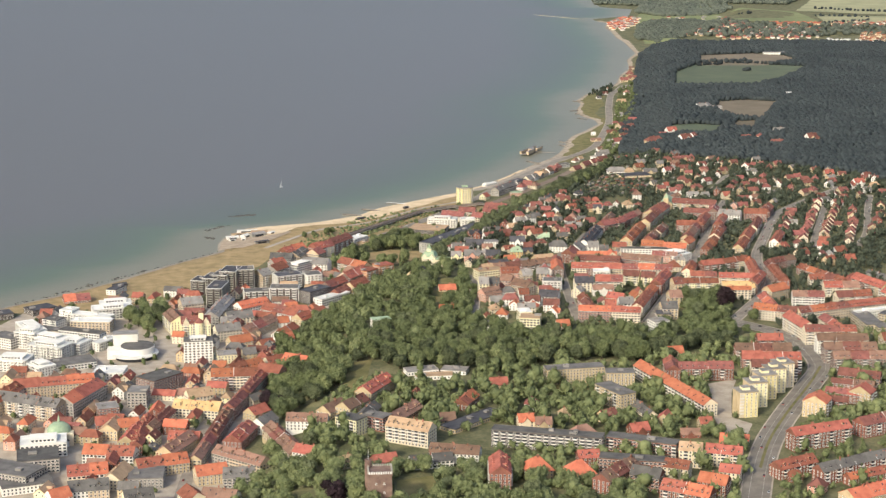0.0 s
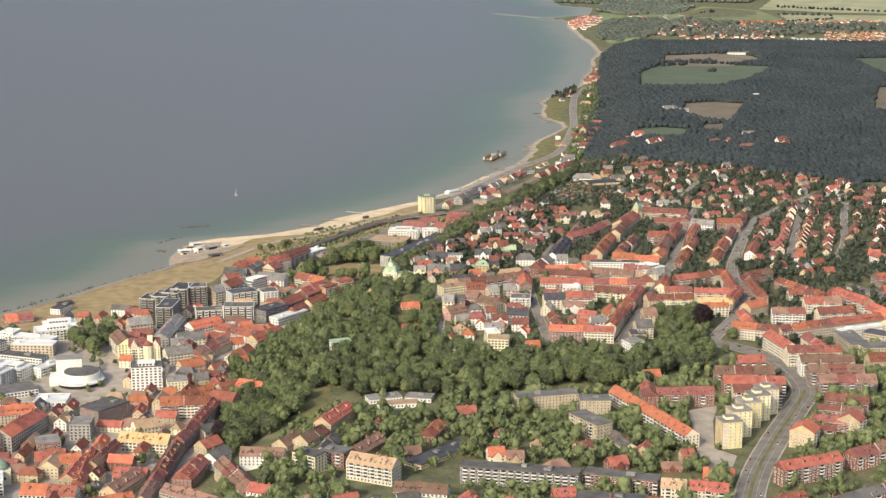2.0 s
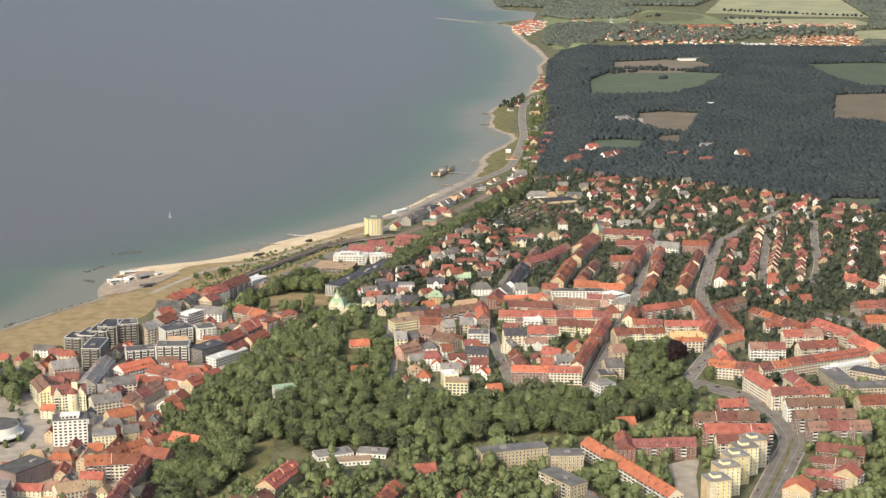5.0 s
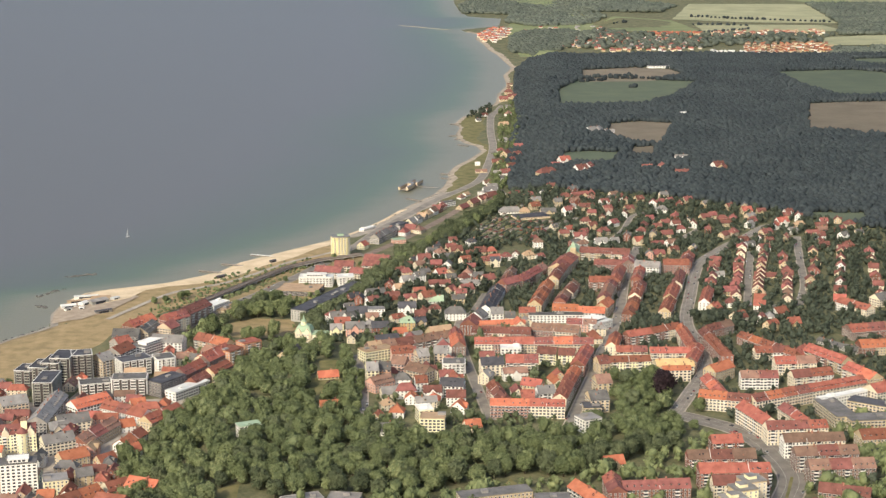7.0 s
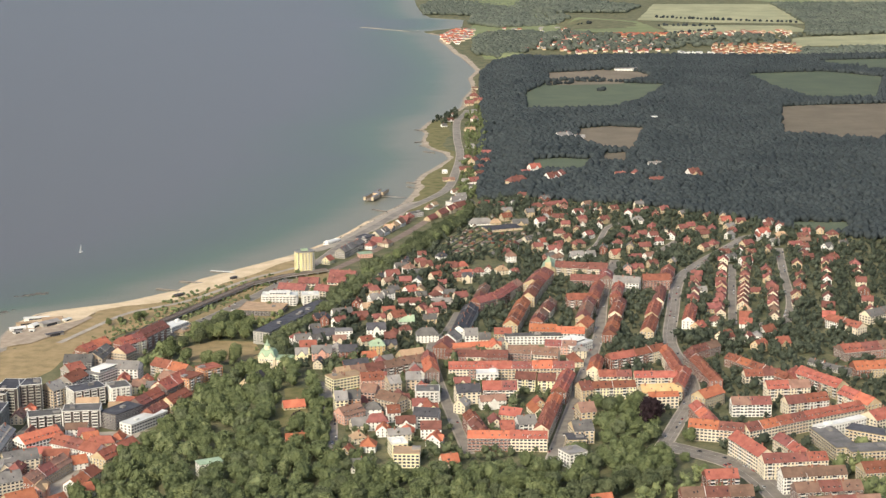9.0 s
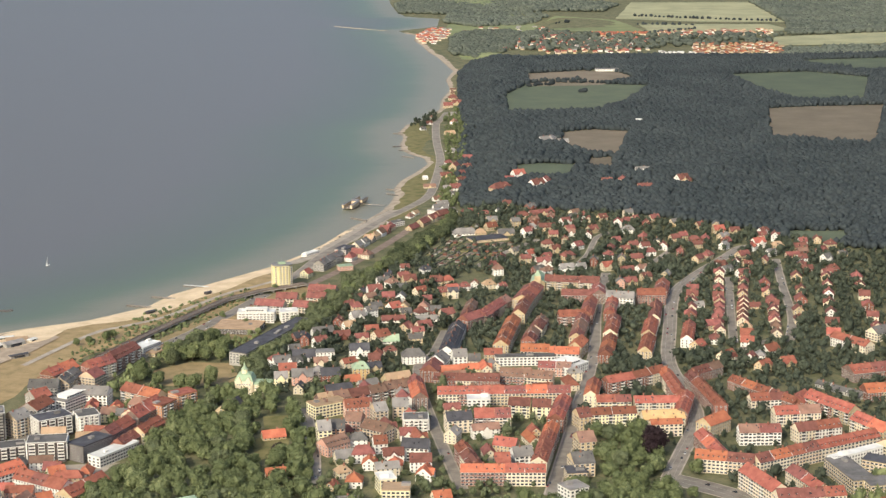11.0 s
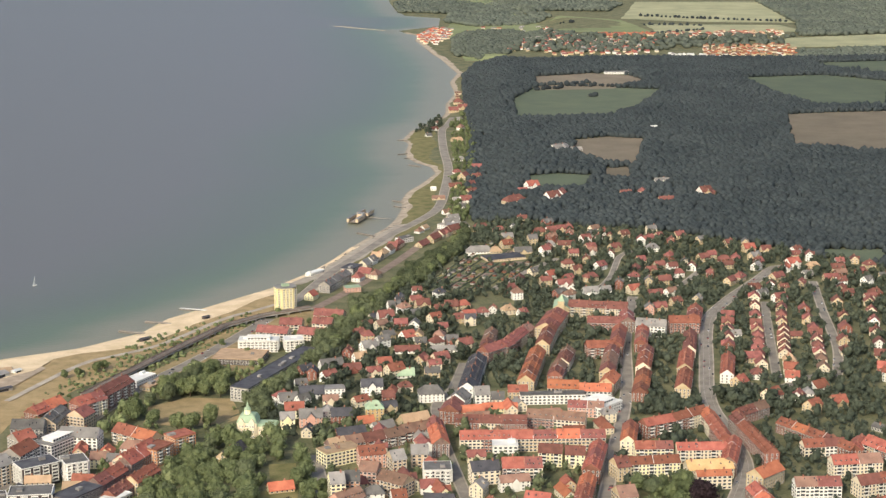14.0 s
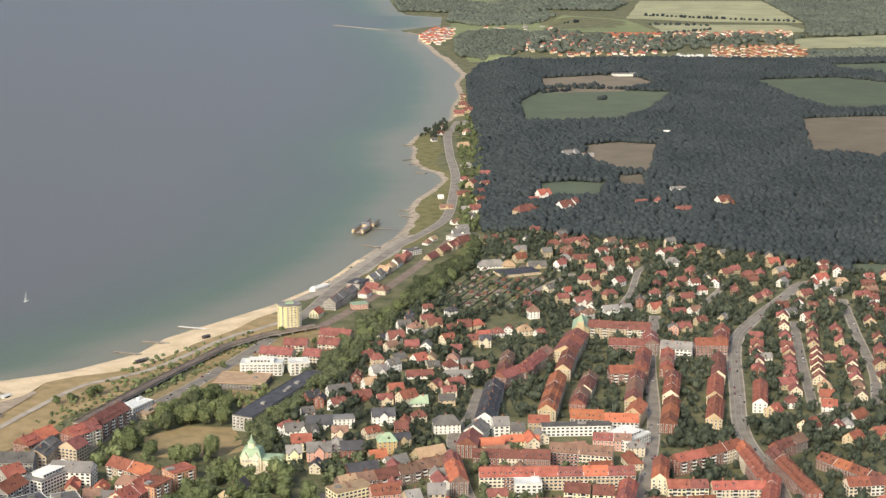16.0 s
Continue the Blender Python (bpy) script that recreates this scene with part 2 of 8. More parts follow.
# ---- the lie of the land ----
# coast and hill foot as x over y
COAST_SOUTH = [(-520, 700), (-368, 1330), (-331, 1372), (-292, 1422), (-253, 1488), (-215, 1540), (-220, 1577), (-216, 1608), (-198, 1649), (-182, 1660), (-131, 1680), (-86, 1718), (-68, 1756), (-25, 1802), (17, 1846), (52, 1898), (75, 1942), (106, 2016), (140, 2084), (154, 2127), (166, 2180), (168, 2218), (181, 2268), (202, 2314), (227, 2380), (226, 2424)]
COAST_NORTH = [(212, 2456), (206, 2496), (208, 2536), (220, 2599), (215, 2635), (236, 2713), (277, 2784), (305, 2872), (320, 2976), (352, 3101), (362, 3242), (394, 3371), (394, 3500), (395, 3620), (389, 3699), (392, 3858), (387, 3961), (406, 4068), (380, 4160), (364, 4188), (480, 4300), (515, 4537), (434, 4577), (430, 4800), (441, 5046), (481, 5600)]
HILL_FOOT = [(-90, 600), (-125, 899), (-122, 981), (-123, 1098), (-121, 1220), (-103, 1295), (-70, 1369), (-18, 1526), (4, 1598), (29, 1653), (58, 1711), (106, 1815), (138, 1886), (173, 1965), (208, 2042), (241, 2200), (277, 2431), (306, 2735), (391, 3291), (411, 3411), (700, 4200), (700, 5600)]
COAST = np.array(COAST_SOUTH + COAST_NORTH, float)
FOOT = np.array(HILL_FOOT, float)


def coast_x(y):
    return np.interp(y, COAST[:, 1], COAST[:, 0])


def ground_z(x, y):
    """Height of the ground: a low shore, then a wooded slope up to the plateau."""
    s = np.clip((x - np.interp(y, FOOT[:, 1], FOOT[:, 0])) / 70.0, 0, 1)
    z = np.clip((x - coast_x(y)) * 0.1, -4, 1.6) + 15.4 * s * s * (3 - 2 * s)
    return float(z) if np.ndim(z) == 0 else z


POLYS = {
    'plain': [(433, 3554), (461, 3857), (469, 4121), (516, 4365), (546, 4681), (451, 4725), (495, 5228), (1085, 5046), (2352, 4928), (1484, 3303), (975, 3340)],
    'field_green': [(405, 2886), (461, 3013), (554, 3016), (662, 2977), (572, 2776), (507, 2695), (432, 2688), (378, 2694)],
    'field_straw': [(490, 3166), (596, 3200), (654, 3163), (663, 3073), (584, 2992), (465, 2992)],
    'paddock_straw': [(418, 2502), (468, 2518), (509, 2496), (448, 2304), (416, 2318), (398, 2381)],
    'paddock_green': [(314, 2256), (350, 2267), (388, 2252), (359, 2167), (303, 2168)],
    'paddock_small': [(407, 2291), (440, 2297), (426, 2220), (392, 2217)],
    'field_east_green': [(827, 3106), (977, 3127), (1053, 3030), (935, 2752), (833, 2757), (814, 2894)],
    'field_east_straw': [(759, 2682), (830, 2695), (945, 2698), (791, 2346), (731, 2369), (674, 2413)],
    'meadow_east': [(1013, 3301), (1351, 3335), (1230, 3084), (1057, 3133), (1018, 3233)],
    'far_green': [(685, 4205), (779, 4342), (892, 4211), (890, 3878), (696, 3947)],
    'far_pale': [(899, 4239), (1059, 4744), (1380, 4713), (1265, 4087), (1057, 4136)],
    'far_strip': [(917, 4095), (1213, 4037), (1214, 3881), (893, 3865)],
    'far_east': [(1129, 3746), (1524, 3849), (1402, 3585), (1052, 3560)],
    'far_top': [(1516, 4797), (1709, 4700), (1906, 4681), (1976, 4835), (1545, 4876)],
    'clearing': [(505, 1854), (563, 1847), (538, 1790), (499, 1814)],
}
WOODS = {
    'forest': [(227, 2088), (254, 2333), (308, 2639), (332, 2874), (391, 3304), (442, 3476), (532, 3406), (690, 3425), (889, 3394), (1010, 3381), (1385, 3406), (600, 1745), (514, 1793), (462, 1877), (423, 1912), (375, 1964), (311, 1981), (265, 2016)],
    'far_wood_west': [(503, 4370), (548, 4596), (751, 4474), (756, 4332), (686, 4275), (563, 4246)],
    'far_wood_shore': [(422, 3651), (467, 3972), (514, 4091), (608, 4133), (661, 4015), (533, 3701), (464, 3550)],
    'far_wood_mid': [(503, 3723), (595, 4057), (653, 4102), (688, 3911), (846, 3823), (1157, 3790), (1102, 3638), (767, 3520), (504, 3537)],
    'far_wood_top': [(425, 4687), (446, 4954), (501, 5142), (894, 4896), (1002, 4656), (914, 4457), (755, 4495), (550, 4613)],
    'far_wood_east': [(1366, 4695), (1594, 4673), (1961, 4600), (1613, 3878), (1249, 3781), (1168, 3789), (1269, 4087)],
    'far_wood_band': [(1056, 3480), (1449, 3538), (1368, 3370), (1017, 3371)],
}
PARKS = {
    'big_park': [(-119, 1089), (-128, 1143), (-123, 1217), (-102, 1282), (-70, 1375), (-42, 1435), (-7, 1443), (22, 1353), (20, 1243), (49, 1194), (108, 1193), (151, 1193), (178, 1242), (195, 1295), (228, 1304), (236, 1268), (244, 1193), (213, 1163), (158, 1119), (134, 1119), (69, 1106), (37, 1092), (-33, 1099), (-57, 1113), (-65, 1046), (-85, 1063)],
    'castle_park': [(-124, 945), (-100, 975), (-62, 933), (-8, 912), (28, 903), (57, 894), (88, 884), (113, 850), (106, 795), (-117, 832)],
    'shore_park': [(-78, 1503), (-75, 1540), (-58, 1583), (-30, 1607), (-21, 1558), (-20, 1491), (-50, 1468), (-95, 1503)],
    'slope': [(-18, 1426), (-18, 1524), (3, 1577), (29, 1639), (57, 1704), (80, 1780), (108, 1787), (96, 1718), (66, 1616), (33, 1573), (8, 1514), (-18, 1391)],
    'slope_north': [(104, 1792), (137, 1881), (177, 1958), (209, 2035), (215, 2005), (183, 1899), (135, 1788)],
    'west_corner': [(-123, 1162), (-104, 1190), (-70, 1137), (-66, 1100), (-70, 1062), (-84, 1048), (-106, 1020), (-118, 1059)],
    'west_grove': [(-251, 1266), (-255, 1328), (-232, 1327), (-218, 1274), (-228, 1249)],
}
GARDENS = {
    'gardens_south_east': [(24, 876), (29, 952), (133, 932), (182, 942), (167, 841), (100, 818)],
    'gardens_far_east': [(177, 841), (222, 973), (244, 1041), (325, 1119), (261, 841)],
    'gardens_south': [(-95, 1003), (-62, 1056), (-9, 1106), (68, 1092), (103, 1041), (192, 1041), (183, 952), (136, 952), (30, 984), (-8, 942), (-76, 942)],
    'gardens_mid': [(-6, 1216), (25, 1391), (31, 1437), (128, 1461), (181, 1408), (153, 1213), (99, 1207)],
    'gardens_east': [(155, 1224), (218, 1404), (297, 1463), (441, 1450), (322, 1071), (248, 1077), (256, 1262)],
    'gardens_villas': [(-18, 1414), (9, 1543), (68, 1635), (108, 1787), (176, 1762), (140, 1537), (103, 1389)],
    'gardens_rows': [(133, 1493), (165, 1667), (230, 1721), (307, 1712), (486, 1689), (378, 1400), (306, 1449), (238, 1458)],
    'gardens_north': [(123, 1845), (225, 2066), (285, 1982), (373, 1955), (460, 1870), (538, 1790), (496, 1672), (227, 1705), (171, 1729)],
    'allotments': [(128, 1841), (216, 2045), (282, 1971), (260, 1864), (192, 1751), (129, 1738)],
    'low_town': [(-255, 896), (-343, 1233), (-314, 1300), (-235, 1375), (-151, 1416), (-74, 1458), (-121, 1201), (-126, 1090), (-148, 896)],
    'coast_gardens': [(197, 2075), (228, 2270), (255, 2442), (296, 2771), (334, 2872), (311, 2636), (225, 2096)],
    'shore_scrub': [(237, 2700), (290, 2846), (290, 2790), (267, 2675), (246, 2663)],
    'gardens_rows_south': [(212, 1438), (236, 1464), (306, 1454), (336, 1424), (292, 1402), (280, 1428), (230, 1412)],
    'gardens_edge': [(499, 1764), (631, 1749), (486, 1360), (394, 1414)],
    'gardens_lea_south': [(69, 1099), (133, 1113), (157, 1117), (212, 1155), (230, 1178), (245, 1119), (203, 1041), (103, 1041)],
    'gardens_main_south': [(261, 1119), (376, 1242), (320, 973), (207, 931), (258, 1053)],
    'harbour_gardens': [(-154, 1436), (-162, 1501), (-106, 1515), (-53, 1609), (-18, 1684), (42, 1736), (29, 1651), (-19, 1546), (-21, 1418), (-91, 1428)],
}
PATCHES = {
    'court_modern': [(-367, 1275), (-299, 1274), (-260, 1328), (-231, 1356), (-193, 1172), (-219, 1127), (-248, 1132), (-332, 1143)],
    'court_market': [(104, 1223), (105, 1430), (116, 1471), (222, 1469), (200, 1375), (153, 1224)],
    'court_villas': [(27, 1283), (29, 1391), (100, 1447), (103, 1276), (87, 1230), (53, 1256)],
    'plaza': [(180, 1066), (199, 1077), (187, 1012), (184, 992), (194, 980), (186, 956), (174, 962), (172, 1000)],
    'lawn_a': [(-66, 1116), (-50, 1121), (-48, 1079), (-58, 1038), (-68, 1062)],
    'lawn_b': [(-27, 885), (-5, 889), (-1, 857), (-26, 850)],
    'lawn_c': [(-78, 1493), (-75, 1529), (-51, 1543), (-23, 1538), (-13, 1491), (-51, 1485)],
    'lawn_d': [(-4, 1365), (12, 1364), (14, 1284), (-1, 1285)],
    'lawn_e': [(102, 1120), (126, 1054), (104, 1054), (80, 1041), (66, 1054)],
    'lawn_f': [(-34, 1686), (6, 1654), (-12, 1557), (-26, 1606)],
    'yard_north': [(215, 2073), (228, 2018), (206, 1980), (172, 1960)],
    'lot_shore': [(-91, 1588), (-64, 1631), (-25, 1700), (9, 1737), (45, 1771), (50, 1748), (42, 1729), (14, 1666), (1, 1615), (-15, 1590), (-30, 1619), (-52, 1603), (-74, 1570)],
    'lawn_g': [(-10, 1321), (8, 1324), (10, 1289), (-8, 1284)],
    'lot': [(71, 1629), (117, 1644), (61, 1559)],
    'court_east': [(206, 1318), (288, 1446), (370, 1331), (346, 1185), (277, 1180), (242, 1239)],
    'court_rows': [(114, 1443), (138, 1549), (201, 1662), (294, 1713), (339, 1660), (282, 1474), (216, 1440)],
}
FAR = {
    'terrace': [(755, 3880), (890, 3890), (874, 3820), (739, 3810)],
    'white_cluster': [(798, 3479), (870, 3461), (892, 3403), (791, 3414)],
    'tan_cluster': [(916, 3616), (1095, 3618), (1030, 3407), (859, 3425)],
    'strip': [(911, 3888), (1175, 3910), (1137, 3769), (879, 3773)],
    'village': [(653, 4035), (742, 3833), (845, 3731), (785, 3470), (596, 3472), (519, 3621), (483, 3664), (528, 3806)],
    'headland': [(400, 4046), (458, 4229), (492, 4198), (476, 4044), (413, 3840), (394, 3899)],
    'coastal': [(320, 2976), (356, 3133), (344, 2961), (327, 2876)],
    'west': [(496, 4225), (728, 4225), (693, 4054), (490, 4093)],
}
BEACH_EDGE = [(1625, 32), (1635, 49), (1660, 50), (1668, 58), (1685, 43), (1725, 28), (1760, 39), (1797, 27), (1819, 25), (1865, 6), (1935, 3), (2002, 5)]
DRY_MEADOW_EDGE = [(1309, 97), (1359, 125), (1406, 101), (1447, 91), (1478, 89), (1518, 74), (1559, 84), (1611, 119), (1668, 108), (1736, 61), (1771, 72), (1818, 57)]
SHORE_MEADOW_EDGE = [(1897, 39), (1966, 37), (2066, 34), (2142, 33), (2272, 32), (2410, 10), (2564, 38), (2675, 38), (2757, 20)]
PLOTS = [(150, 1760), (168, 1742), (190, 1752), (216, 1798), (252, 1848), (228, 1890), (205, 1940), (186, 1945), (160, 1880), (144, 1830)]
HEDGES = [[(959, 4309), (1082, 4221), (1260, 4116)], [(913, 4082), (1042, 4041)], [(741, 4162), (782, 4164)], [(881, 3867), (1015, 3952)], [(461, 2993), (508, 3008)], [(470, 3039), (567, 3070)], [(528, 2903), (546, 2913)], [(522, 3033), (641, 3006)], [(1011, 3354), (1149, 3357)], [(335, 2384), (402, 2352)], [(1009, 3210), (1076, 3178)]]


def inside(x, y, poly):
    """Which of the points lie in the polygon."""
    x, y = np.asarray(x, float), np.asarray(y, float)
    odd = np.zeros(x.shape, bool)
    for (x0, y0), (x1, y1) in zip(poly, poly[1:] + poly[:1]):
        if y0 != y1:
            odd ^= ((y0 > y) != (y1 > y)) & (x < (x1 - x0) * (y - y0) / (y1 - y0) + x0)
    return odd


def sheet(name, rows, offsets, height, mat, label, category, from_coast=True):
    """A sheet of land or water in strips along the coast."""
    rows, offsets = np.array(rows, float), np.array(offsets, float)
    X = coast_x(rows)[:, None] + offsets[None] if from_coast else np.broadcast_to(offsets[None], (len(rows), len(offsets)))
    Y = np.broadcast_to(rows[:, None], X.shape)
    Z = height(X, Y)
    v = np.stack([X, Y, Z], -1).reshape(-1, 3)
    h, w = X.shape
    i = (np.arange(h - 1)[:, None] * w + np.arange(w - 1)[None]).ravel()
    f = np.stack([i, i + 1, i + w + 1, i + w], 1)
    me = bpy.data.meshes.new(name)
    me.from_pydata(v.tolist(), [], f.tolist())
    me.materials.append(mat)
    me.polygons.foreach_set("use_smooth", np.ones(len(f), bool))
    ob = tagged(new(name, me), label, category, kind="structure")
    return ob, X


ROW_STEPS = [-6000, -2000, -500, 300] + list(range(600, 2600, 14)) + list(range(2600, 5700, 40)) + [7000, 10000]
LAND_STEPS = [-400, -150, -60, -30, -14, -6, 0, 6, 14, 24, 36, 50, 65, 80] + list(range(90, 470, 10)) + [490, 520, 560, 600, 700, 850, 1100, 1500, 2200, 3500, 6000]
sheet("ground", ROW_STEPS, LAND_STEPS, ground_z, GARDEN, "green and brown garden ground rising from shore to plateau", "ground")
sea, SEA_X = sheet("sea", ROW_STEPS, [-9000, -5000, -3000, -2000, -1400, -1000, -700, -500, -380, -280, -210, -160, -120, -90, -65, -45, -30, -18, -8, 0, 12], lambda X, Y: np.zeros(X.shape), WATER,
                   "calm grey-green sea, paler over the shallows", "sea")
shore = sea.data.attributes.new("shore", "FLOAT", "POINT")
off = np.tile(np.array([-9000, -5000, -3000, -2000, -1400, -1000, -700, -500, -380, -280, -210, -160, -120, -90, -65, -45, -30, -18, -8, 0, 12], float), len(ROW_STEPS))
shore.data.foreach_set("value", np.clip(1.12 + off / 330.0, 0, 1.12) ** 1.6)

TAKEN = []   # (x, y, radius) of what stands on the ground
LANES = []   # (x0, y0, x1, y1, half width)


def strip(name, width, pts, mat, lift, label, category, step=8.0, kerb=0.0):
    """A band laid over the ground along a line, with a raised kerb on both sides if asked."""
    P = [Vector((x, y, 0)) for x, y in pts]
    line = []
    for i in range(len(P) - 1):
        a, b, c, d = P[max(i - 1, 0)], P[i], P[i + 1], P[min(i + 2, len(P) - 1)]
        n = max(2, int((c - b).length / step))
        for k in range(n):
            t = k / n
            line.append(0.5 * (2 * b + (c - a) * t + (2 * a - 5 * b + 4 * c - d) * t * t + (3 * b - a - 3 * c + d) * t ** 3))
    line.append(P[-1])
    s = Shape()
    cols = [-width / 2, -width / 6, width / 6, width / 2]
    grid = []
    for i, p in enumerate(line):
        way = (line[min(i + 1, len(line) - 1)] - line[max(i - 1, 0)]).normalized()
        side = Vector((way.y, -way.x, 0))
        grid.append([(q.x, q.y, ground_z(q.x, q.y) + lift) for q in (p + side * c for c in cols)])
    n = len(cols)
    s.v = [v for row in grid for v in row]
    s.f = [(i * n + j, i * n + j + 1, (i + 1) * n + j + 1, (i + 1) * n + j) for i in range(len(grid) - 1) for j in range(n - 1)]
    s.m = [0] * len(s.f)
    ob = tagged(s.make(name, mat), label, category, kind="structure")
    for p, q in zip(line, line[1:]):
        LANES.append((p.x, p.y, q.x, q.y, width / 2))
    return ob, line


ROAD_COUNT = [0]


def road(name, width, pts):
    """A town road with footways and, where it is wide, lane lines; each lies a little above the one before."""
    ROAD_COUNT[0] += 1
    up = ROAD_COUNT[0] * 0.005
    if name == "beach_path":
        strip("footpath", width, pts, PAVING, 0.5, "pale promenade path behind the beach", "path")
        return
    strip("road", width, pts, ASPHALT, 0.48 + up, "worn grey asphalt town road with pale dusty edges", "road")
    strip("pavement", width + 2.0, pts, PAVING, 0.37 + up, "pale paved footway on both sides of the road", "pavement")
    if name in ("main_road", "avenue"):
        for side in (-0.24, 0.24):
            strip("lane_line", 0.22, [(x + side * width, y) for x, y in pts], LANE_PAINT, 0.6 + up, "thin worn white lane line on asphalt", "marking")
    if name == "main_road":
        strip("median", 1.8, pts[1:6], LAWN, 0.66 + up, "dry grass median between the carriageways", "median")


def patch(name, poly, mat, lift, label, category):
    """A level piece of ground cover inside a polygon, with a finely wandering edge."""
    P = [Vector((x, y)) for x, y in poly]
    pts = []
    for a, b in zip(P, P[1:] + P[:1]):
        n = max(1, int((b - a).length / 25))
        for k in range(n):
            q = a.lerp(b, k / n)
            w = noise.noise_vector((q.x * 0.03, q.y * 0.03, 1.7)) * 5
            pts.append((q.x + w.x, q.y + w.y))
    s = Shape()
    s.face([(x, y, ground_z(x, y) + lift) for x, y in pts])
    bm = bmesh.new()
    me = s.data(name, [mat])
    bm.from_mesh(me)
    bmesh.ops.triangulate(bm, faces=bm.faces[:])
    if max(x for x, _ in poly) - min(x for x, _ in poly) < 90:
        bmesh.ops.subdivide_edges(bm, edges=bm.edges[:], cuts=4, use_grid_fill=True)
        for v in bm.verts:
            v.co.z = ground_z(v.co.x, v.co.y) + lift
    bm.normal_update()
    for f in bm.faces:
        if f.normal.z < 0:
            f.normal_flip()
    bm.to_mesh(me)
    bm.free()
    return tagged(new(name, me), label, category, kind="structure")


for n, (key, poly) in enumerate(POLYS.items()):
    green = "green" in key or "meadow" in key or "plain" in key or "clearing" in key
    pale = "pale" in key or "far" in key
    patch("field", poly, PASTURE if "plain" in key or key == "far_green" else CROP_PALE if pale and not green else CROP_GREEN if green else STUBBLE, 0.3 if "plain" in key else 0.6 + 0.05 * n,
          "pale ripening crop field" if pale and not green else "green crop field among woods" if green else "tan stubble field among woods", "field")
def band(name, edge, start, mat, lift, label, category, y0=None, y1=None):
    """Ground cover along the shore from start metres inland to the edge given as (y, metres inland)."""
    E = np.array(edge, float)
    rows = np.arange(y0 or E[0, 0], (y1 or E[-1, 0]) + 1, 6.0)
    inner = np.interp(rows, E[:, 0], E[:, 1])
    inner = inner + np.array([noise.noise((r * 0.05, 3.1, 0.4)) * 4 for r in rows])
    t = np.linspace(0, 1, 12)
    X = coast_x(rows)[:, None] + start + (inner - start)[:, None] * t[None]
    Y = np.broadcast_to(rows[:, None], X.shape)
    Z = np.maximum(ground_z(X, Y), 0.02) + lift
    h, w = X.shape
    i = (np.arange(h - 1)[:, None] * w + np.arange(w - 1)[None]).ravel()
    me = bpy.data.meshes.new(name)
    me.from_pydata(np.stack([X, Y, Z], -1).reshape(-1, 3).tolist(), [], np.stack([i, i + 1, i + w + 1, i + w], 1).tolist())
    me.materials.append(mat)
    return tagged(new(name, me), label, category, kind="structure")


band("beach", BEACH_EDGE, -3, SAND, 0.25, "bright pale sandy beach along the waterline", "beach")
band("dry_meadow", DRY_MEADOW_EDGE, 3, DRY_GRASS, 0.12, "sun-dried tan grass strip behind the shore", "grass")
band("promenade", [(1850, 22), (1900, 27), (2000, 27), (2090, 26)], 5, PAVING, 0.3, "broad pale gravel promenade along the shore", "promenade")
band("shore_meadow", SHORE_MEADOW_EDGE, 4, LAWN, 0.12, "rough green and tan shore grass beside the coast road", "grass")
band("shingle_shore", [(1850, 9), (2100, 8), (2300, 6), (2700, 5), (3000, 6), (3600, 10), (4150, 8)], -2, SHINGLE, 0.2, "narrow pale shingle shore", "beach", 1850, 4150)
band("quay", [(700, 8), (1330, 7), (1500, 6), (1560, 9), (1650, 6)], 0, PAVING, 0.5, "paved promenade and sea wall along the water", "quay", 700, 1640)
town_rows = np.arange(700, 1345, 12.0)
band("town_paving", [(r, np.interp(r, FOOT[:, 1], FOOT[:, 0]) - coast_x(r) - 4) for r in town_rows], 8, PAVING, 0.1, "dusty paved streets and yards of the lower town", "pavement", 700, 1340)
for n, (key, poly) in enumerate(PATCHES.items()):
    if key.startswith("lawn") or key.startswith("yard"):
        patch("lawn", poly, DRY_GRASS if key in ("lawn_c", "lawn_f") else LAWN, 0.2 + 0.01 * n, "dry tan parkland lawn" if key in ("lawn_c", "lawn_f") else "mown green lawn among trees", "lawn")
    elif key == "plaza":
        patch("plaza", poly, PAVING, 0.2 + 0.01 * n, "pale paved forecourt between blocks of flats", "square")
    else:
        patch("courtyard", poly, PAVING if key == "court_modern" else DRY_GRASS if key.startswith("lot") else GARDEN, 0.15 + 0.012 * n, "paved yards between town buildings", "yard")
patch("headland", [(-214, 1548), (-219, 1577), (-215, 1606), (-197, 1646), (-170, 1650), (-150, 1625), (-168, 1588), (-190, 1552)], GRAVEL, 0.7, "pinkish gravel apron of the round headland", "beach")
patch("headland", [(-196, 1612), (-204, 1626), (-194, 1642), (-168, 1655), (-150, 1642), (-158, 1618), (-178, 1604)], SAND, 0.85, "pale sandy ground of the round headland", "beach")
road('main_road', 15.5, [(170, 850), (183, 903), (198, 952), (220, 1006), (247, 1066), (263, 1106), (263, 1155), (255, 1187), (240, 1207), (224, 1223)])
road('avenue', 8.5, [(219, 1218), (243, 1270), (265, 1320), (274, 1369), (281, 1444), (304, 1529), (335, 1631), (366, 1688), (416, 1758), (444, 1796), (469, 1799)])
road('market_street', 6.6, [(151, 1207), (168, 1261), (184, 1312), (199, 1362), (220, 1426), (238, 1489), (264, 1598), (298, 1713)])
road('hill_street', 5.8, [(104, 1223), (103, 1276), (102, 1355), (103, 1415), (108, 1463), (121, 1489), (138, 1549)])
road('coast_road', 9, [(20, 1775), (40, 1812), (58, 1862), (79, 1915), (107, 1973), (137, 2041), (167, 2093), (199, 2162), (221, 2266), (243, 2400), (256, 2538), (275, 2697), (290, 2750), (308, 2822)])
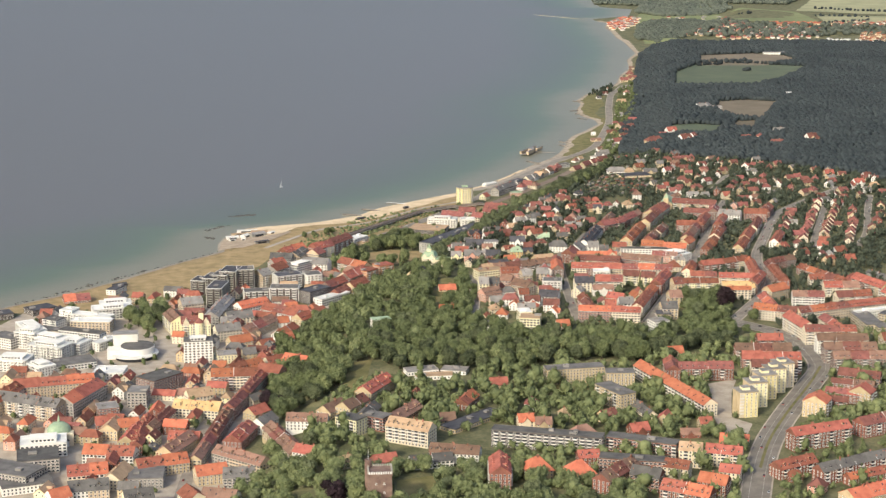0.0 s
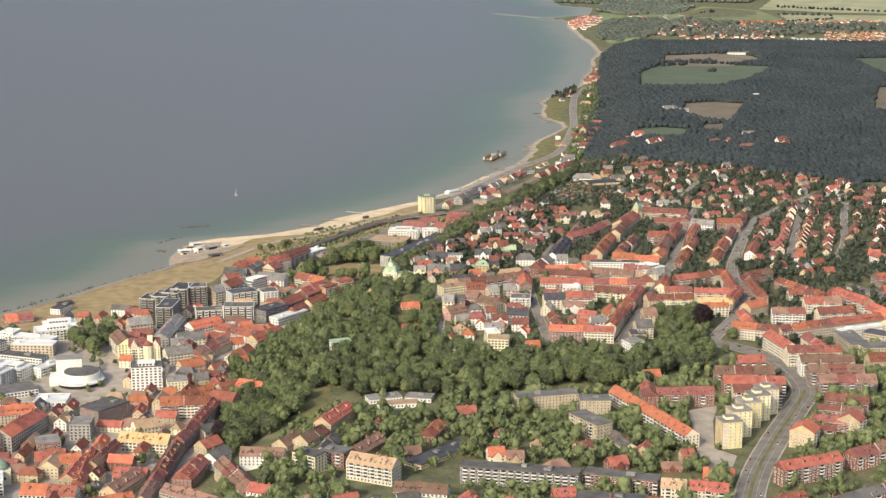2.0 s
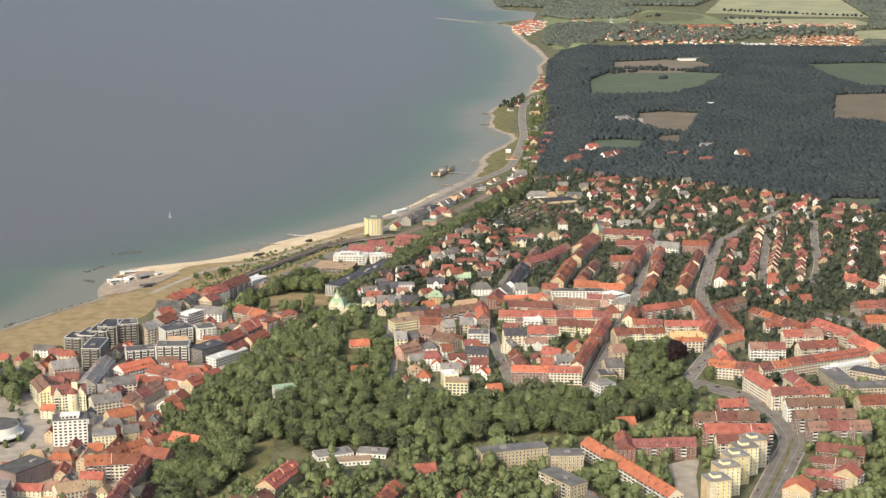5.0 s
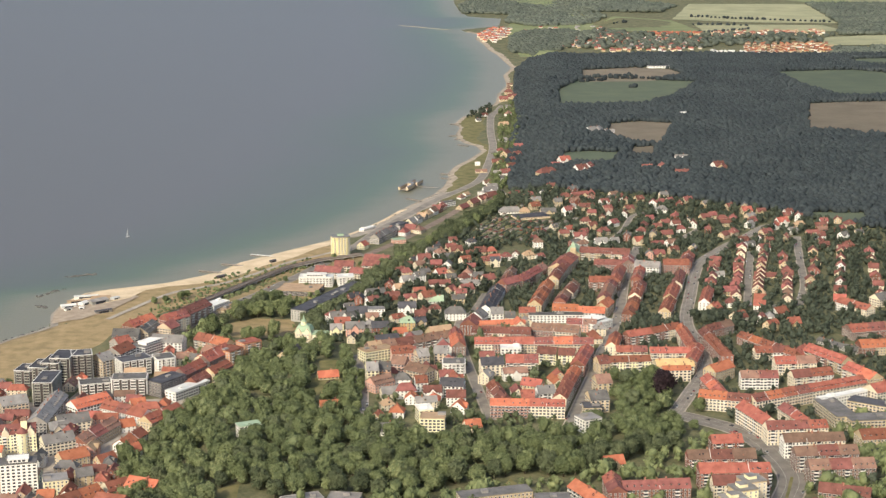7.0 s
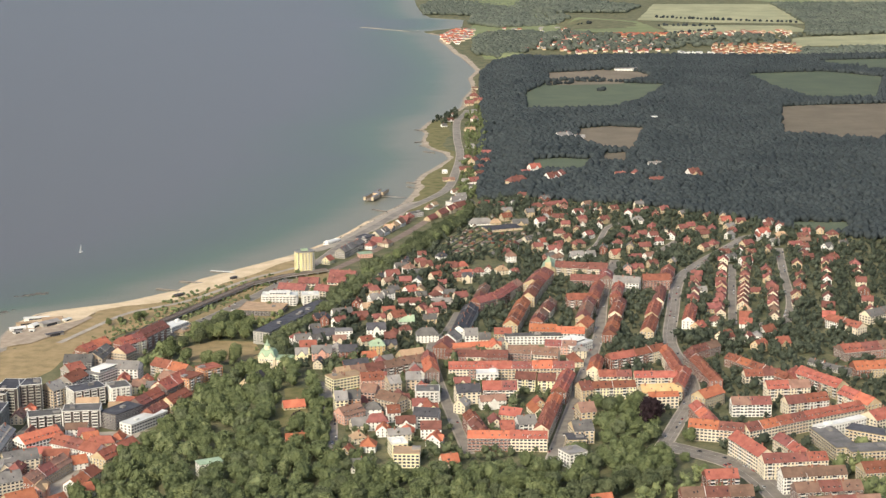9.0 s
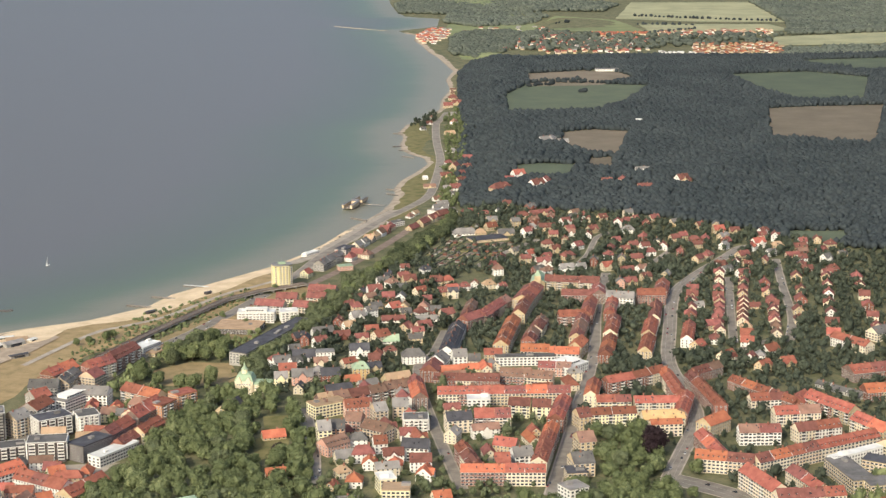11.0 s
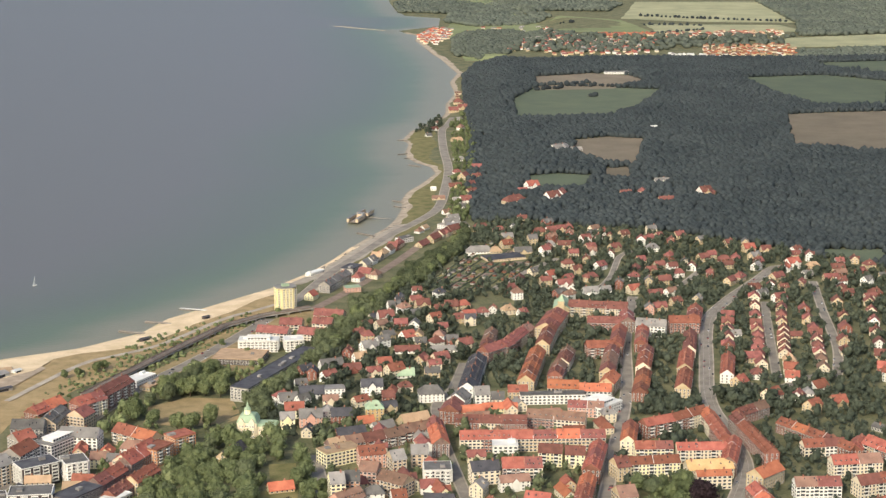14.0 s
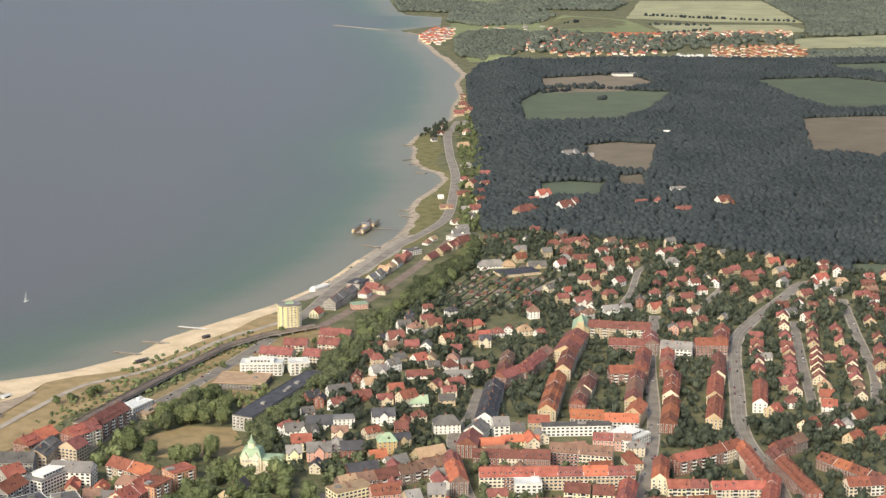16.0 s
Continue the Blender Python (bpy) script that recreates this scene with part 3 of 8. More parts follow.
road('shore_street', 9, [(-193, 1194), (-183, 1249), (-171, 1327), (-150, 1405), (-109, 1515), (-81, 1577), (-53, 1622), (-26, 1671), (9, 1740)])
road('garden_lane', 4.5, [(192, 1751), (217, 1792), (265, 1853)])
road('row_lane_west', 5, [(397, 1684), (368, 1585), (341, 1489)])
road('row_lane_east', 5.5, [(458, 1744), (432, 1649), (407, 1553), (383, 1489)])
road('cross_lane', 5, [(316, 1481), (328, 1463), (364, 1488), (383, 1489)])
road('upper_lane', 4, [(276, 1741), (296, 1782), (322, 1856), (341, 1875)])
road('upper_lane_east', 4, [(344, 1741), (386, 1809)])
road('beach_path', 5, [(-171, 1552), (-129, 1631), (-104, 1652), (-73, 1677), (-25, 1745), (5, 1773), (48, 1822), (91, 1907)])
road('old_street', 8, [(-151, 896), (-152, 975), (-143, 1041), (-134, 1090), (-127, 1157)])
road('north_road', 7, [(23, 1242), (26, 1308), (24, 1377)])

# ---- houses ----
STOREY = 2.0
WINDOW_QUOTA = [560]


def window_mesh(w, h, name):
    """A window set into its wall: a broad white frame round two dark panes with a sill."""
    s = Shape()
    s.box(-w / 2 - 0.1, w / 2 + 0.1, -0.12, 0.04, -0.12, 0.06, 0)
    s.box(-w / 2, w / 2, -0.07, 0.04, h - 0.16, h, 0)
    for x in (-w / 2, -0.07, w / 2 - 0.15):
        s.box(x, x + 0.15, -0.07, 0.04, 0.06, h - 0.16, 0)
    s.face([(-w / 2, -0.02, 0), (w / 2, -0.02, 0), (w / 2, -0.02, h), (-w / 2, -0.02, h)], 1)
    return s.data(name, [FRAME, GLASS])


WINDOW = window_mesh(1.0, 1.15, "window")
WIDE_WINDOW = window_mesh(1.7, 1.15, "wide_window")


def balcony_mesh():
    s = Shape()
    s.box(-1.3, 1.3, -0.95, 0.0, 0.0, 0.14)
    s.box(-1.3, 1.3, -0.95, -0.87, 0.14, 0.82)
    s.box(-1.3, -1.22, -0.87, 0.0, 0.14, 0.82)
    s.box(1.22, 1.3, -0.87, 0.0, 0.14, 0.82)
    s.face([(-1.2, -0.03, 0.14), (1.2, -0.03, 0.14), (1.2, -0.03, 1.6), (-1.2, -0.03, 1.6)], 1)
    return s


def balcony_bay(mid, half, storeys):
    """A frame of two fins with a balcony front between them on each floor, in one piece."""
    xs = (mid - half - 0.16, mid - half, mid + half, mid + half + 0.16)
    zs = [STOREY - 0.5] + [z for f in range(1, storeys + 1) for z in (f * STOREY - 0.3, f * STOREY + 0.3)] + [storeys * STOREY + 0.45]
    full = lambda i, k: 0 <= i < 3 and 0 <= k < len(zs) - 1 and (i != 1 or k % 2 == 1)
    s, seen = Shape(), {}

    def corner(i, k, y):
        if (i, k, y) not in seen:
            seen[i, k, y] = len(s.v)
            s.v.append((xs[i], y, zs[k]))
        return seen[i, k, y]

    def add(*corners):
        s.f.append(tuple(corner(*c) for c in corners))
        s.m.append(0)

    f, b = -0.95, 0.02
    for i in range(3):
        for k in range(len(zs) - 1):
            if full(i, k):
                add((i, k, f), (i + 1, k, f), (i + 1, k + 1, f), (i, k + 1, f))
                if not full(i - 1, k):
                    add((i, k, b), (i, k, f), (i, k + 1, f), (i, k + 1, b))
                if not full(i + 1, k):
                    add((i + 1, k, f), (i + 1, k, b), (i + 1, k + 1, b), (i + 1, k + 1, f))
                if not full(i, k - 1):
                    add((i, k, b), (i + 1, k, b), (i + 1, k, f), (i, k, f))
                if not full(i, k + 1):
                    add((i, k + 1, f), (i + 1, k + 1, f), (i + 1, k + 1, b), (i, k + 1, b))
    return s


def dormer_mesh(roof):
    s = Shape()
    s.box(-0.75, 0.75, -0.9, 1.4, -0.4, 1.0, 0)
    s.solid([(-0.95, -1.05, 1.0), (0.95, -1.05, 1.0), (0.95, 1.5, 1.0), (-0.95, 1.5, 1.0)], [(-0.02, -1.05, 1.65), (0.02, -1.05, 1.65), (0.02, 1.5, 1.65), (-0.02, 1.5, 1.65)], 1)
    s.face([(-0.62, -0.92, 0.0), (0.62, -0.92, 0.0), (0.62, -0.92, 0.9), (-0.62, -0.92, 0.9)], 2)
    return s.data("dormer", [WALLS["tan"], ROOFS[roof], GLASS])


def chimney_mesh():
    s = Shape()
    s.box(-0.4, 0.4, -0.32, 0.32, -1.2, 1.3)
    s.box(-0.5, 0.5, -0.42, 0.42, 1.3, 1.45)
    s.box(-0.25, -0.02, -0.15, 0.15, 1.45, 1.7)
    s.box(0.06, 0.28, -0.15, 0.15, 1.45, 1.7)
    return s


BALCONY_SHAPE, CHIMNEY_SHAPE = balcony_mesh(), chimney_mesh()
BALCONY_DATA, CHIMNEY_DATA = BALCONY_SHAPE.data("balcony", [BALCONY, GLASS]), CHIMNEY_SHAPE.data("chimney", [CHIMNEY])
ROOF_KIN = {"red": ("red", "orange", "dred"), "dred": ("dred", "red", "brown"), "orange": ("orange", "red", "red"), "brown": ("brown", "dred", "brown"), "tan": ("tan", "brown", "tan")}
WALL_KIN = {"brick": ("brick", "cream", "oldbrick"), "cream": ("cream", "sand", "white"), "tan": ("tan", "cream", "brick"), "white": ("white", "cream", "white"), "sand": ("sand", "cream", "stone"),
            "stone": ("stone", "sand", "cream"), "pink": ("pink", "cream", "sand")}


def roof_dormers(s, x0, x1, depth, eave, rise, side, gap, roof_slot):
    """A row of small glazed dormers along one slope."""
    n = max(1, int((x1 - x0 - 0.8) / gap))
    k = 0.28
    y0, z = side * depth / 2 * (1 - k), eave + rise * k
    back = y0 - side * min(1.0 * depth / 2 / rise, depth * 0.3)
    lo, hi = min(y0, back), max(y0, back)
    for i in range(n):
        u = x0 + (i + 0.5) / n * (x1 - x0)
        s.box(u - 0.5, u + 0.5, lo, hi, z - 0.2, z + 1.05, roof_slot)
        q = y0 + side * 0.015
        s.face([(u - 0.46, q, z + 0.1), (u + 0.46, q, z + 0.1), (u + 0.46, q, z + 1.0), (u - 0.46, q, z + 1.0)], 5)
        s.box(u - 0.66, u + 0.66, lo - 0.15, hi + 0.15, z + 1.05, z + 1.22, roof_slot)
        q = y0 + side * 0.03
        s.face([(u - 0.38, q, z + 0.2), (u + 0.38, q, z + 0.2), (u + 0.38, q, z + 0.95), (u - 0.38, q, z + 0.95)], 1)
DORMERS = {k: dormer_mesh(k) for k in ROOFS}


def gable_roof(length, depth, eave, rise, mat, over=0.45, name="roof", hip=0.0):
    """A tiled roof with thick eaves and a ridge; hip: how far the ridge ends draw in."""
    s = Shape()
    hx, hy, t = length / 2 + (over * 0.6 if not hip else over), depth / 2 + over, 0.22
    drop = over * rise / (depth / 2)
    rx = hx - hip
    e = eave - drop
    for sy in (-1, 1):
        top = [(-hx, sy * hy, e + t), (hx, sy * hy, e + t), (rx, 0, eave + rise + t), (-rx, 0, eave + rise + t)]
        low = [(x, y, z - t) for x, y, z in top]
        if sy > 0:
            top, low = top[::-1], low[::-1]
        s.solid(low, top)
    if hip:
        for sx in (-1, 1):
            a = [(sx * hx, -hy, e + t), (sx * hx, hy, e + t), (sx * rx, 0, eave + rise + t)]
            if sx < 0:
                a = a[::-1]
            s.face(a)
    s.box(-rx, rx, -0.16, 0.16, eave + rise + t - 0.1, eave + rise + t + 0.08)
    return s, mat


def wall_body(length, depth, eave, rise, gable=True):
    s = Shape()
    hx, hy = length / 2, depth / 2
    if gable and rise:
        low = [(-hx, -hy, -3), (-hx, hy, -3), (-hx, hy, eave), (-hx, 0, eave + rise), (-hx, -hy, eave)]
        s.solid([(hx, y, z) for _, y, z in low], low)
    else:
        s.box(-hx, hx, -hy, hy, -3, eave)
    s.box(-hx - 0.08, hx + 0.08, -hy - 0.08, hy + 0.08, -3, 0.45)
    return s


def facades(length, depth):
    """The four sides of a body: middle, outward turn, width."""
    return [((0, -depth / 2), 0, length), ((0, depth / 2), 180, length), ((length / 2, 0), 90, depth), ((-length / 2, 0), -90, depth)]


def block(x, y, yaw, length, depth, storeys, roof, wall, flags=""):
    """A town block of flats. flags: F flat roof, b balconies, d dormers, w wide windows, h hall windows in bands, g gables, c corner."""
    flat = "F" in flags
    eave, rise = storeys * STOREY + 0.5, 0 if flat else min(depth * 0.36, 4.2)
    if flat:
        eave += (int(abs(x) * 10) % 9) * 0.03
    size = "long" if length > 45 else "short" if length < 18 else "mid-length"
    label = f"{size} {int(storeys)}-storey {SAY_WALL[wall]} building, {SAY_ROOF[roof]} roof" + (", balconies" if "b" in flags.lower() else ", dormers" if "d" in flags and not flat else "")
    home = stand("apartment_building", x, y, yaw, label=label, category="building", group="town buildings")
    n = max(1, int(length / 12))
    for i in range(n + 1):
        px = (i / n - 0.5) * length
        c, s_ = math.cos(radians(yaw)), math.sin(radians(yaw))
        TAKEN.append((x + c * px, y + s_ * px, depth / 2 + 1.5))
    rng = random.Random(int(x * 13 + y * 7))
    parted = not flat and length > 21 and not set("BhT") & set(flags)
    count = max(2, round(length / rng.uniform(12, 16))) if parted else 1
    cuts = [(i / count - 0.5) * length + (rng.uniform(-1.5, 1.5) if 0 < i < count else 0) for i in range(count + 1)]
    kin, roof_kin = (wall,) * 3 if wall == "brick" and y < 1090 else WALL_KIN.get(wall, (wall,) * 3), ROOF_KIN.get(roof, (roof,) * 3)
    body = Shape()
    for x0, x1 in zip(cuts, cuts[1:]):
        body.join(wall_body(x1 - x0, depth, eave, rise), pose((x0 + x1) / 2, 0, 0), [rng.choice((0, 0, 0, 0, 2, 3)) if parted else 0])
    if not flat:
        for sy in (-1, 1):
            body.box(-length / 2 - 0.02, length / 2 + 0.02, sy * (depth / 2 + 0.1) - 0.12, sy * (depth / 2 + 0.1) + 0.12, eave - 0.42, eave - 0.12, 1)
    if flat:
        body.box(-length / 2 - 0.12, length / 2 + 0.12, -depth / 2 - 0.12, depth / 2 + 0.12, eave - 0.35, eave - 0.02)
    body.make("wall", [WALLS[wall], FRAME, WALLS[kin[1]], WALLS[kin[2]]], home)
    if "T" in flags:
        s = Shape()
        s.box(-1.9, 1.9, -1.9, 1.9, eave - 1, eave + 7.5)
        s.make("turret", WALLS["lemon"], home, "", pose(length * 0.18, -depth * 0.2, 0))
        s = Shape()
        s.solid([(-2.2, -2.2, eave + 7.5), (2.2, -2.2, eave + 7.5), (2.2, 2.2, eave + 7.5), (-2.2, 2.2, eave + 7.5)], [(-0.4, -0.4, eave + 9.4), (0.4, -0.4, eave + 9.4), (0.4, 0.4, eave + 9.4), (-0.4, 0.4, eave + 9.4)])
        s.make("turret_cap", ROOFS["brown"], home, "", pose(length * 0.18, -depth * 0.2, 0))
        s = Shape()
        s.disc(0, 0, -3, eave + 0.8, 3.6, 3.6, 12)
        s.disc(0, 0, eave + 0.3, eave + 0.8, 3.9, 3.9, 12)
        s.make("corner_bay", WALLS["lemon"], home, "", pose(length * 0.12, -depth * 0.5, 0))
        s = Shape()
        s.disc(0, 0, eave + 0.8, eave + 4.2, 4.0, 0.3, 12)
        s.make("bay_roof", ROOFS[roof], home, "", pose(length * 0.12, -depth * 0.5, 0))
        for fl in range(int(storeys)):
            for a in (-50, 0, 50):
                c, s_ = math.cos(radians(a)), math.sin(radians(a))
                put("window", WINDOW, home, "", pose(length * 0.12 + 3.55 * s_, -depth * 0.5 - 3.55 * c, fl * STOREY + 0.75, 0, 0, a))
        for px in (-0.32, 0.36):
            s = Shape()
            ring = [(-2.2, -depth / 2 - 0.5, eave - 1.5), (2.2, -depth / 2 - 0.5, eave - 1.5), (2.2, -depth / 2 - 0.5, eave + 0.8), (0, -depth / 2 - 0.5, eave + 3.6), (-2.2, -depth / 2 - 0.5, eave + 0.8)]
            s.solid(ring, [(a, 0, c) for a, _, c in ring])
            s.make("gable", WALLS["cream"], home, "", pose(px * length, 0, 0))
    if flat:
        s = Shape()
        hx, hy = length / 2 + 0.15, depth / 2 + 0.15
        s.box(-hx, hx, -hy, hy, eave, eave + 0.18)
        for x0, x1, y0, y1 in ((-hx, hx, -hy, -hy + 0.25), (-hx, hx, hy - 0.25, hy), (-hx, -hx + 0.25, -hy, hy), (hx - 0.25, hx, -hy, hy)):
            s.box(x0, x1, y0, y1, eave + 0.18, eave + 0.5)
        roofing = s.make("roof", ROOFS[roof], home)
        if "b" in flags and "h" in flags:
            s = Shape()
            for x0, x1, y0, y1 in ((-hx, hx, -hy - 0.5, -hy), (-hx, hx, hy, hy + 0.5), (-hx - 0.5, -hx, -hy - 0.5, hy + 0.5), (hx, hx + 0.5, -hy - 0.5, hy + 0.5)):
                s.box(x0, x1, y0, y1, eave + 0.1, eave + 0.55)
            s.make("parapet", BALCONY, roofing, "white roof edge")
        if wall == "white" and length > 17 and depth > 11 and storeys > 2:
            s = Shape()
            px, py, top = length * rng.uniform(0.26, 0.36), depth * 0.3, eave + STOREY
            s.box(-px, px, -py, py, eave + 0.18, top, 0)
            s.box(-px - 0.6, px + 0.6, -py - 0.6, py + 0.6, top, top + 0.25, 0)
            for i in range(int(px * 2 / 2.4)):
                u = -px + 0.5 + i * 2.4
                s.face([(u, -py - 0.03, eave + 0.55), (u + 1.6, -py - 0.03, eave + 0.55), (u + 1.6, -py - 0.03, top - 0.25), (u, -py - 0.03, top - 0.25)], 1)
            s.make("penthouse", [WALLS["white"], GLASS], roofing)
        for i in range(max(1, int(length / 22))):
            s = Shape()
            a, b = rng.uniform(1.2, 2.6), rng.uniform(1.0, 1.8)
            px, py = rng.uniform(-0.38, 0.38) * length, rng.uniform(-0.15, 0.2) * depth
            s.box(px - a, px + a, py - b, py + b, eave + 0.18, eave + rng.uniform(1.0, 1.9))
            s.make("roof_housing", ROOFS["stone"] if roof != "white" else WALLS["white"], roofing)
    else:
        s = Shape()
        for n_part, (x0, x1) in enumerate(zip(cuts, cuts[1:])):
            slot = rng.choice((0, 0, 0, 3, 4)) if parted else 0
            up = rng.choice((0, 0.25, -0.2)) if parted else 0
            part_roof, _ = gable_roof(x1 - x0, depth, eave, rise + up, None, 0.45 if not parted else 0.4)
            s.join(part_roof, pose((x0 + x1) / 2, 0, 0), [slot])
            if n_part:
                t = 0.45
                ring = [(x0 - 0.14, -depth / 2 - 0.3, eave), (x0 - 0.14, 0, eave + rise + t), (x0 - 0.14, depth / 2 + 0.3, eave), (x0 - 0.14, 0, eave - 0.3)]
                s.solid(ring, [(x0 + 0.14, py, pz) for _, py, pz in ring], rng.choice((2, 5)))
            for side in (-1, 1):
                if rise > 2.2 and rng.random() < (0.8 if "d" in flags else 0.35 if parted else 0.0):
                    roof_dormers(s, x0, x1, depth, eave, rise + up, side, rng.uniform(2.4, 3.6), slot)
        for i in range(int(length / 3.0)):
            u, sy, k = rng.uniform(-0.46, 0.46) * length, rng.choice((-1, 1)), rng.uniform(0.3, 0.8)
            py, pz, g, r = sy * depth / 2 * (1 - k), eave + rise * k + 0.24, rise / (depth / 2) * 0.4, rng.uniform(0.22, 0.4)
            ring = [(u - r, py - sy * 0.4, pz + g - 0.3), (u + r, py - sy * 0.4, pz + g - 0.3), (u + r, py + sy * 0.4, pz - g - 0.3), (u - r, py + sy * 0.4, pz - g - 0.3)]
            s.solid(ring, [(px, qy, qz + 0.4) for px, qy, qz in ring], rng.choice((1, 1, 2)))
        for i in range(max(1, int(length / 9))):
            m = pose((i + rng.uniform(0.2, 0.8)) / max(1, int(length / 9)) * length - length / 2, rng.choice((-0.9, -0.5, 0.5, 0.9)), eave + rise - 0.3)
            s.join(CHIMNEY_SHAPE, m, [2]) if y > 1180 or i % 3 else None
        roofing = s.make("roof", [ROOFS[roof], GLASS, CHIMNEY, ROOFS[roof_kin[1]], ROOFS[roof_kin[2]], FRAME], home)
        if y <= 1180:
            for i in range(max(1, int(length / 26))):
                put("chimney", CHIMNEY_DATA, roofing, "", pose((i + rng.uniform(0.25, 0.75)) / max(1, int(length / 26)) * length - length / 2, rng.choice((-0.6, 0.6)), eave + rise - 0.2))
        if "d" in flags and y < 1120:
            k = max(1, int(length / 9.0))
            for i in range(k):
                put("dormer", DORMERS[roof], roofing, "", pose((i + 0.5) / k * length - length / 2, -depth * 0.2, eave + rise * 0.5, 0, 0, 0))
    step = 2.6 if "h" in flags else 2.3 if "w" in flags else 2.1
    win = WIDE_WINDOW if ("h" in flags or "w" in flags) else WINDOW
    rest = Shape()
    for (cx, cy), turn, width in facades(length, depth):
        out = math.radians(yaw + turn - 90)
        seen = math.sin(out) < 0.35
        k = max(1, int((width - 1.0) / step))
        cols = set()
        banded = "b" in flags and "h" in flags and flat
        if banded and seen:
            stacks = max(1, round(width / 5.2))
            for j in range(stacks):
                mid, half = ((j + 0.5) / stacks - 0.5) * width, width / stacks * 0.31
                bay = balcony_bay(mid, half, int(storeys))
                bay.make("balcony_bay", WALLS["grey"] if wall == "dark" and x < -160 else BALCONY, home, "", pose(cx, cy, 0, 0, 0, turn))
        elif "b" in flags.lower() and (turn in (0, 180)):
            gap = 2 if "B" in flags else 4 if length > 26 else 3
            cols = {i for i in range(k) if i % gap == 1}
        c, s_ = math.cos(radians(turn)), math.sin(radians(turn))
        for fl in range(int(storeys)):
            z = fl * STOREY + 0.75
            for i in range(k):
                a = (i + 0.5) / k * width - width / 2
                px, py = cx + c * a, cy + s_ * a
                if i in cols and fl > 0:
                    m = pose(px, py, z - 0.3, 0, 0, turn)
                    if seen and y < 1150:
                        put("balcony", BALCONY_DATA, home, "", m)
                    elif seen:
                        rest.join(BALCONY_SHAPE, m, [1, 0])
                elif seen and not banded and WINDOW_QUOTA[0] > 0 and y < 1420:
                    WINDOW_QUOTA[0] -= 1
                    put("window", win, home, "", pose(px, py, z, 0, 0, turn))
                else:
                    w = 0.85 if win is WIDE_WINDOW else 0.5
                    q = [(px + c * u + s_ * 0.06, py + s_ * u - c * 0.06) for u in (-w - 0.12, w + 0.12)] + [(px + c * u - s_ * 0.1, py + s_ * u + c * 0.1) for u in (w + 0.12, -w - 0.12)]
                    rest.solid([(*p, z - 0.12) for p in q], [(*p, z + 1.25) for p in q], 1, cap=False)
                    q = [(px + c * u + s_ * 0.1, py + s_ * u - c * 0.1) for u in (-w + 0.06, w - 0.06)]
                    rest.face([(*q[0], z + 0.04), (*q[1], z + 0.04), (*q[1], z + 1.1), (*q[0], z + 1.1)], 0)
    if rest.f:
        dark = flat and "b" in flags and "h" in flags
        tagged(rest.make("window_panes", [GLASS, WALLS["dark"] if dark else FRAME], home), "dark-framed windows in rows" if dark else "white-framed dark windows in rows", kind="stuff")
    return home


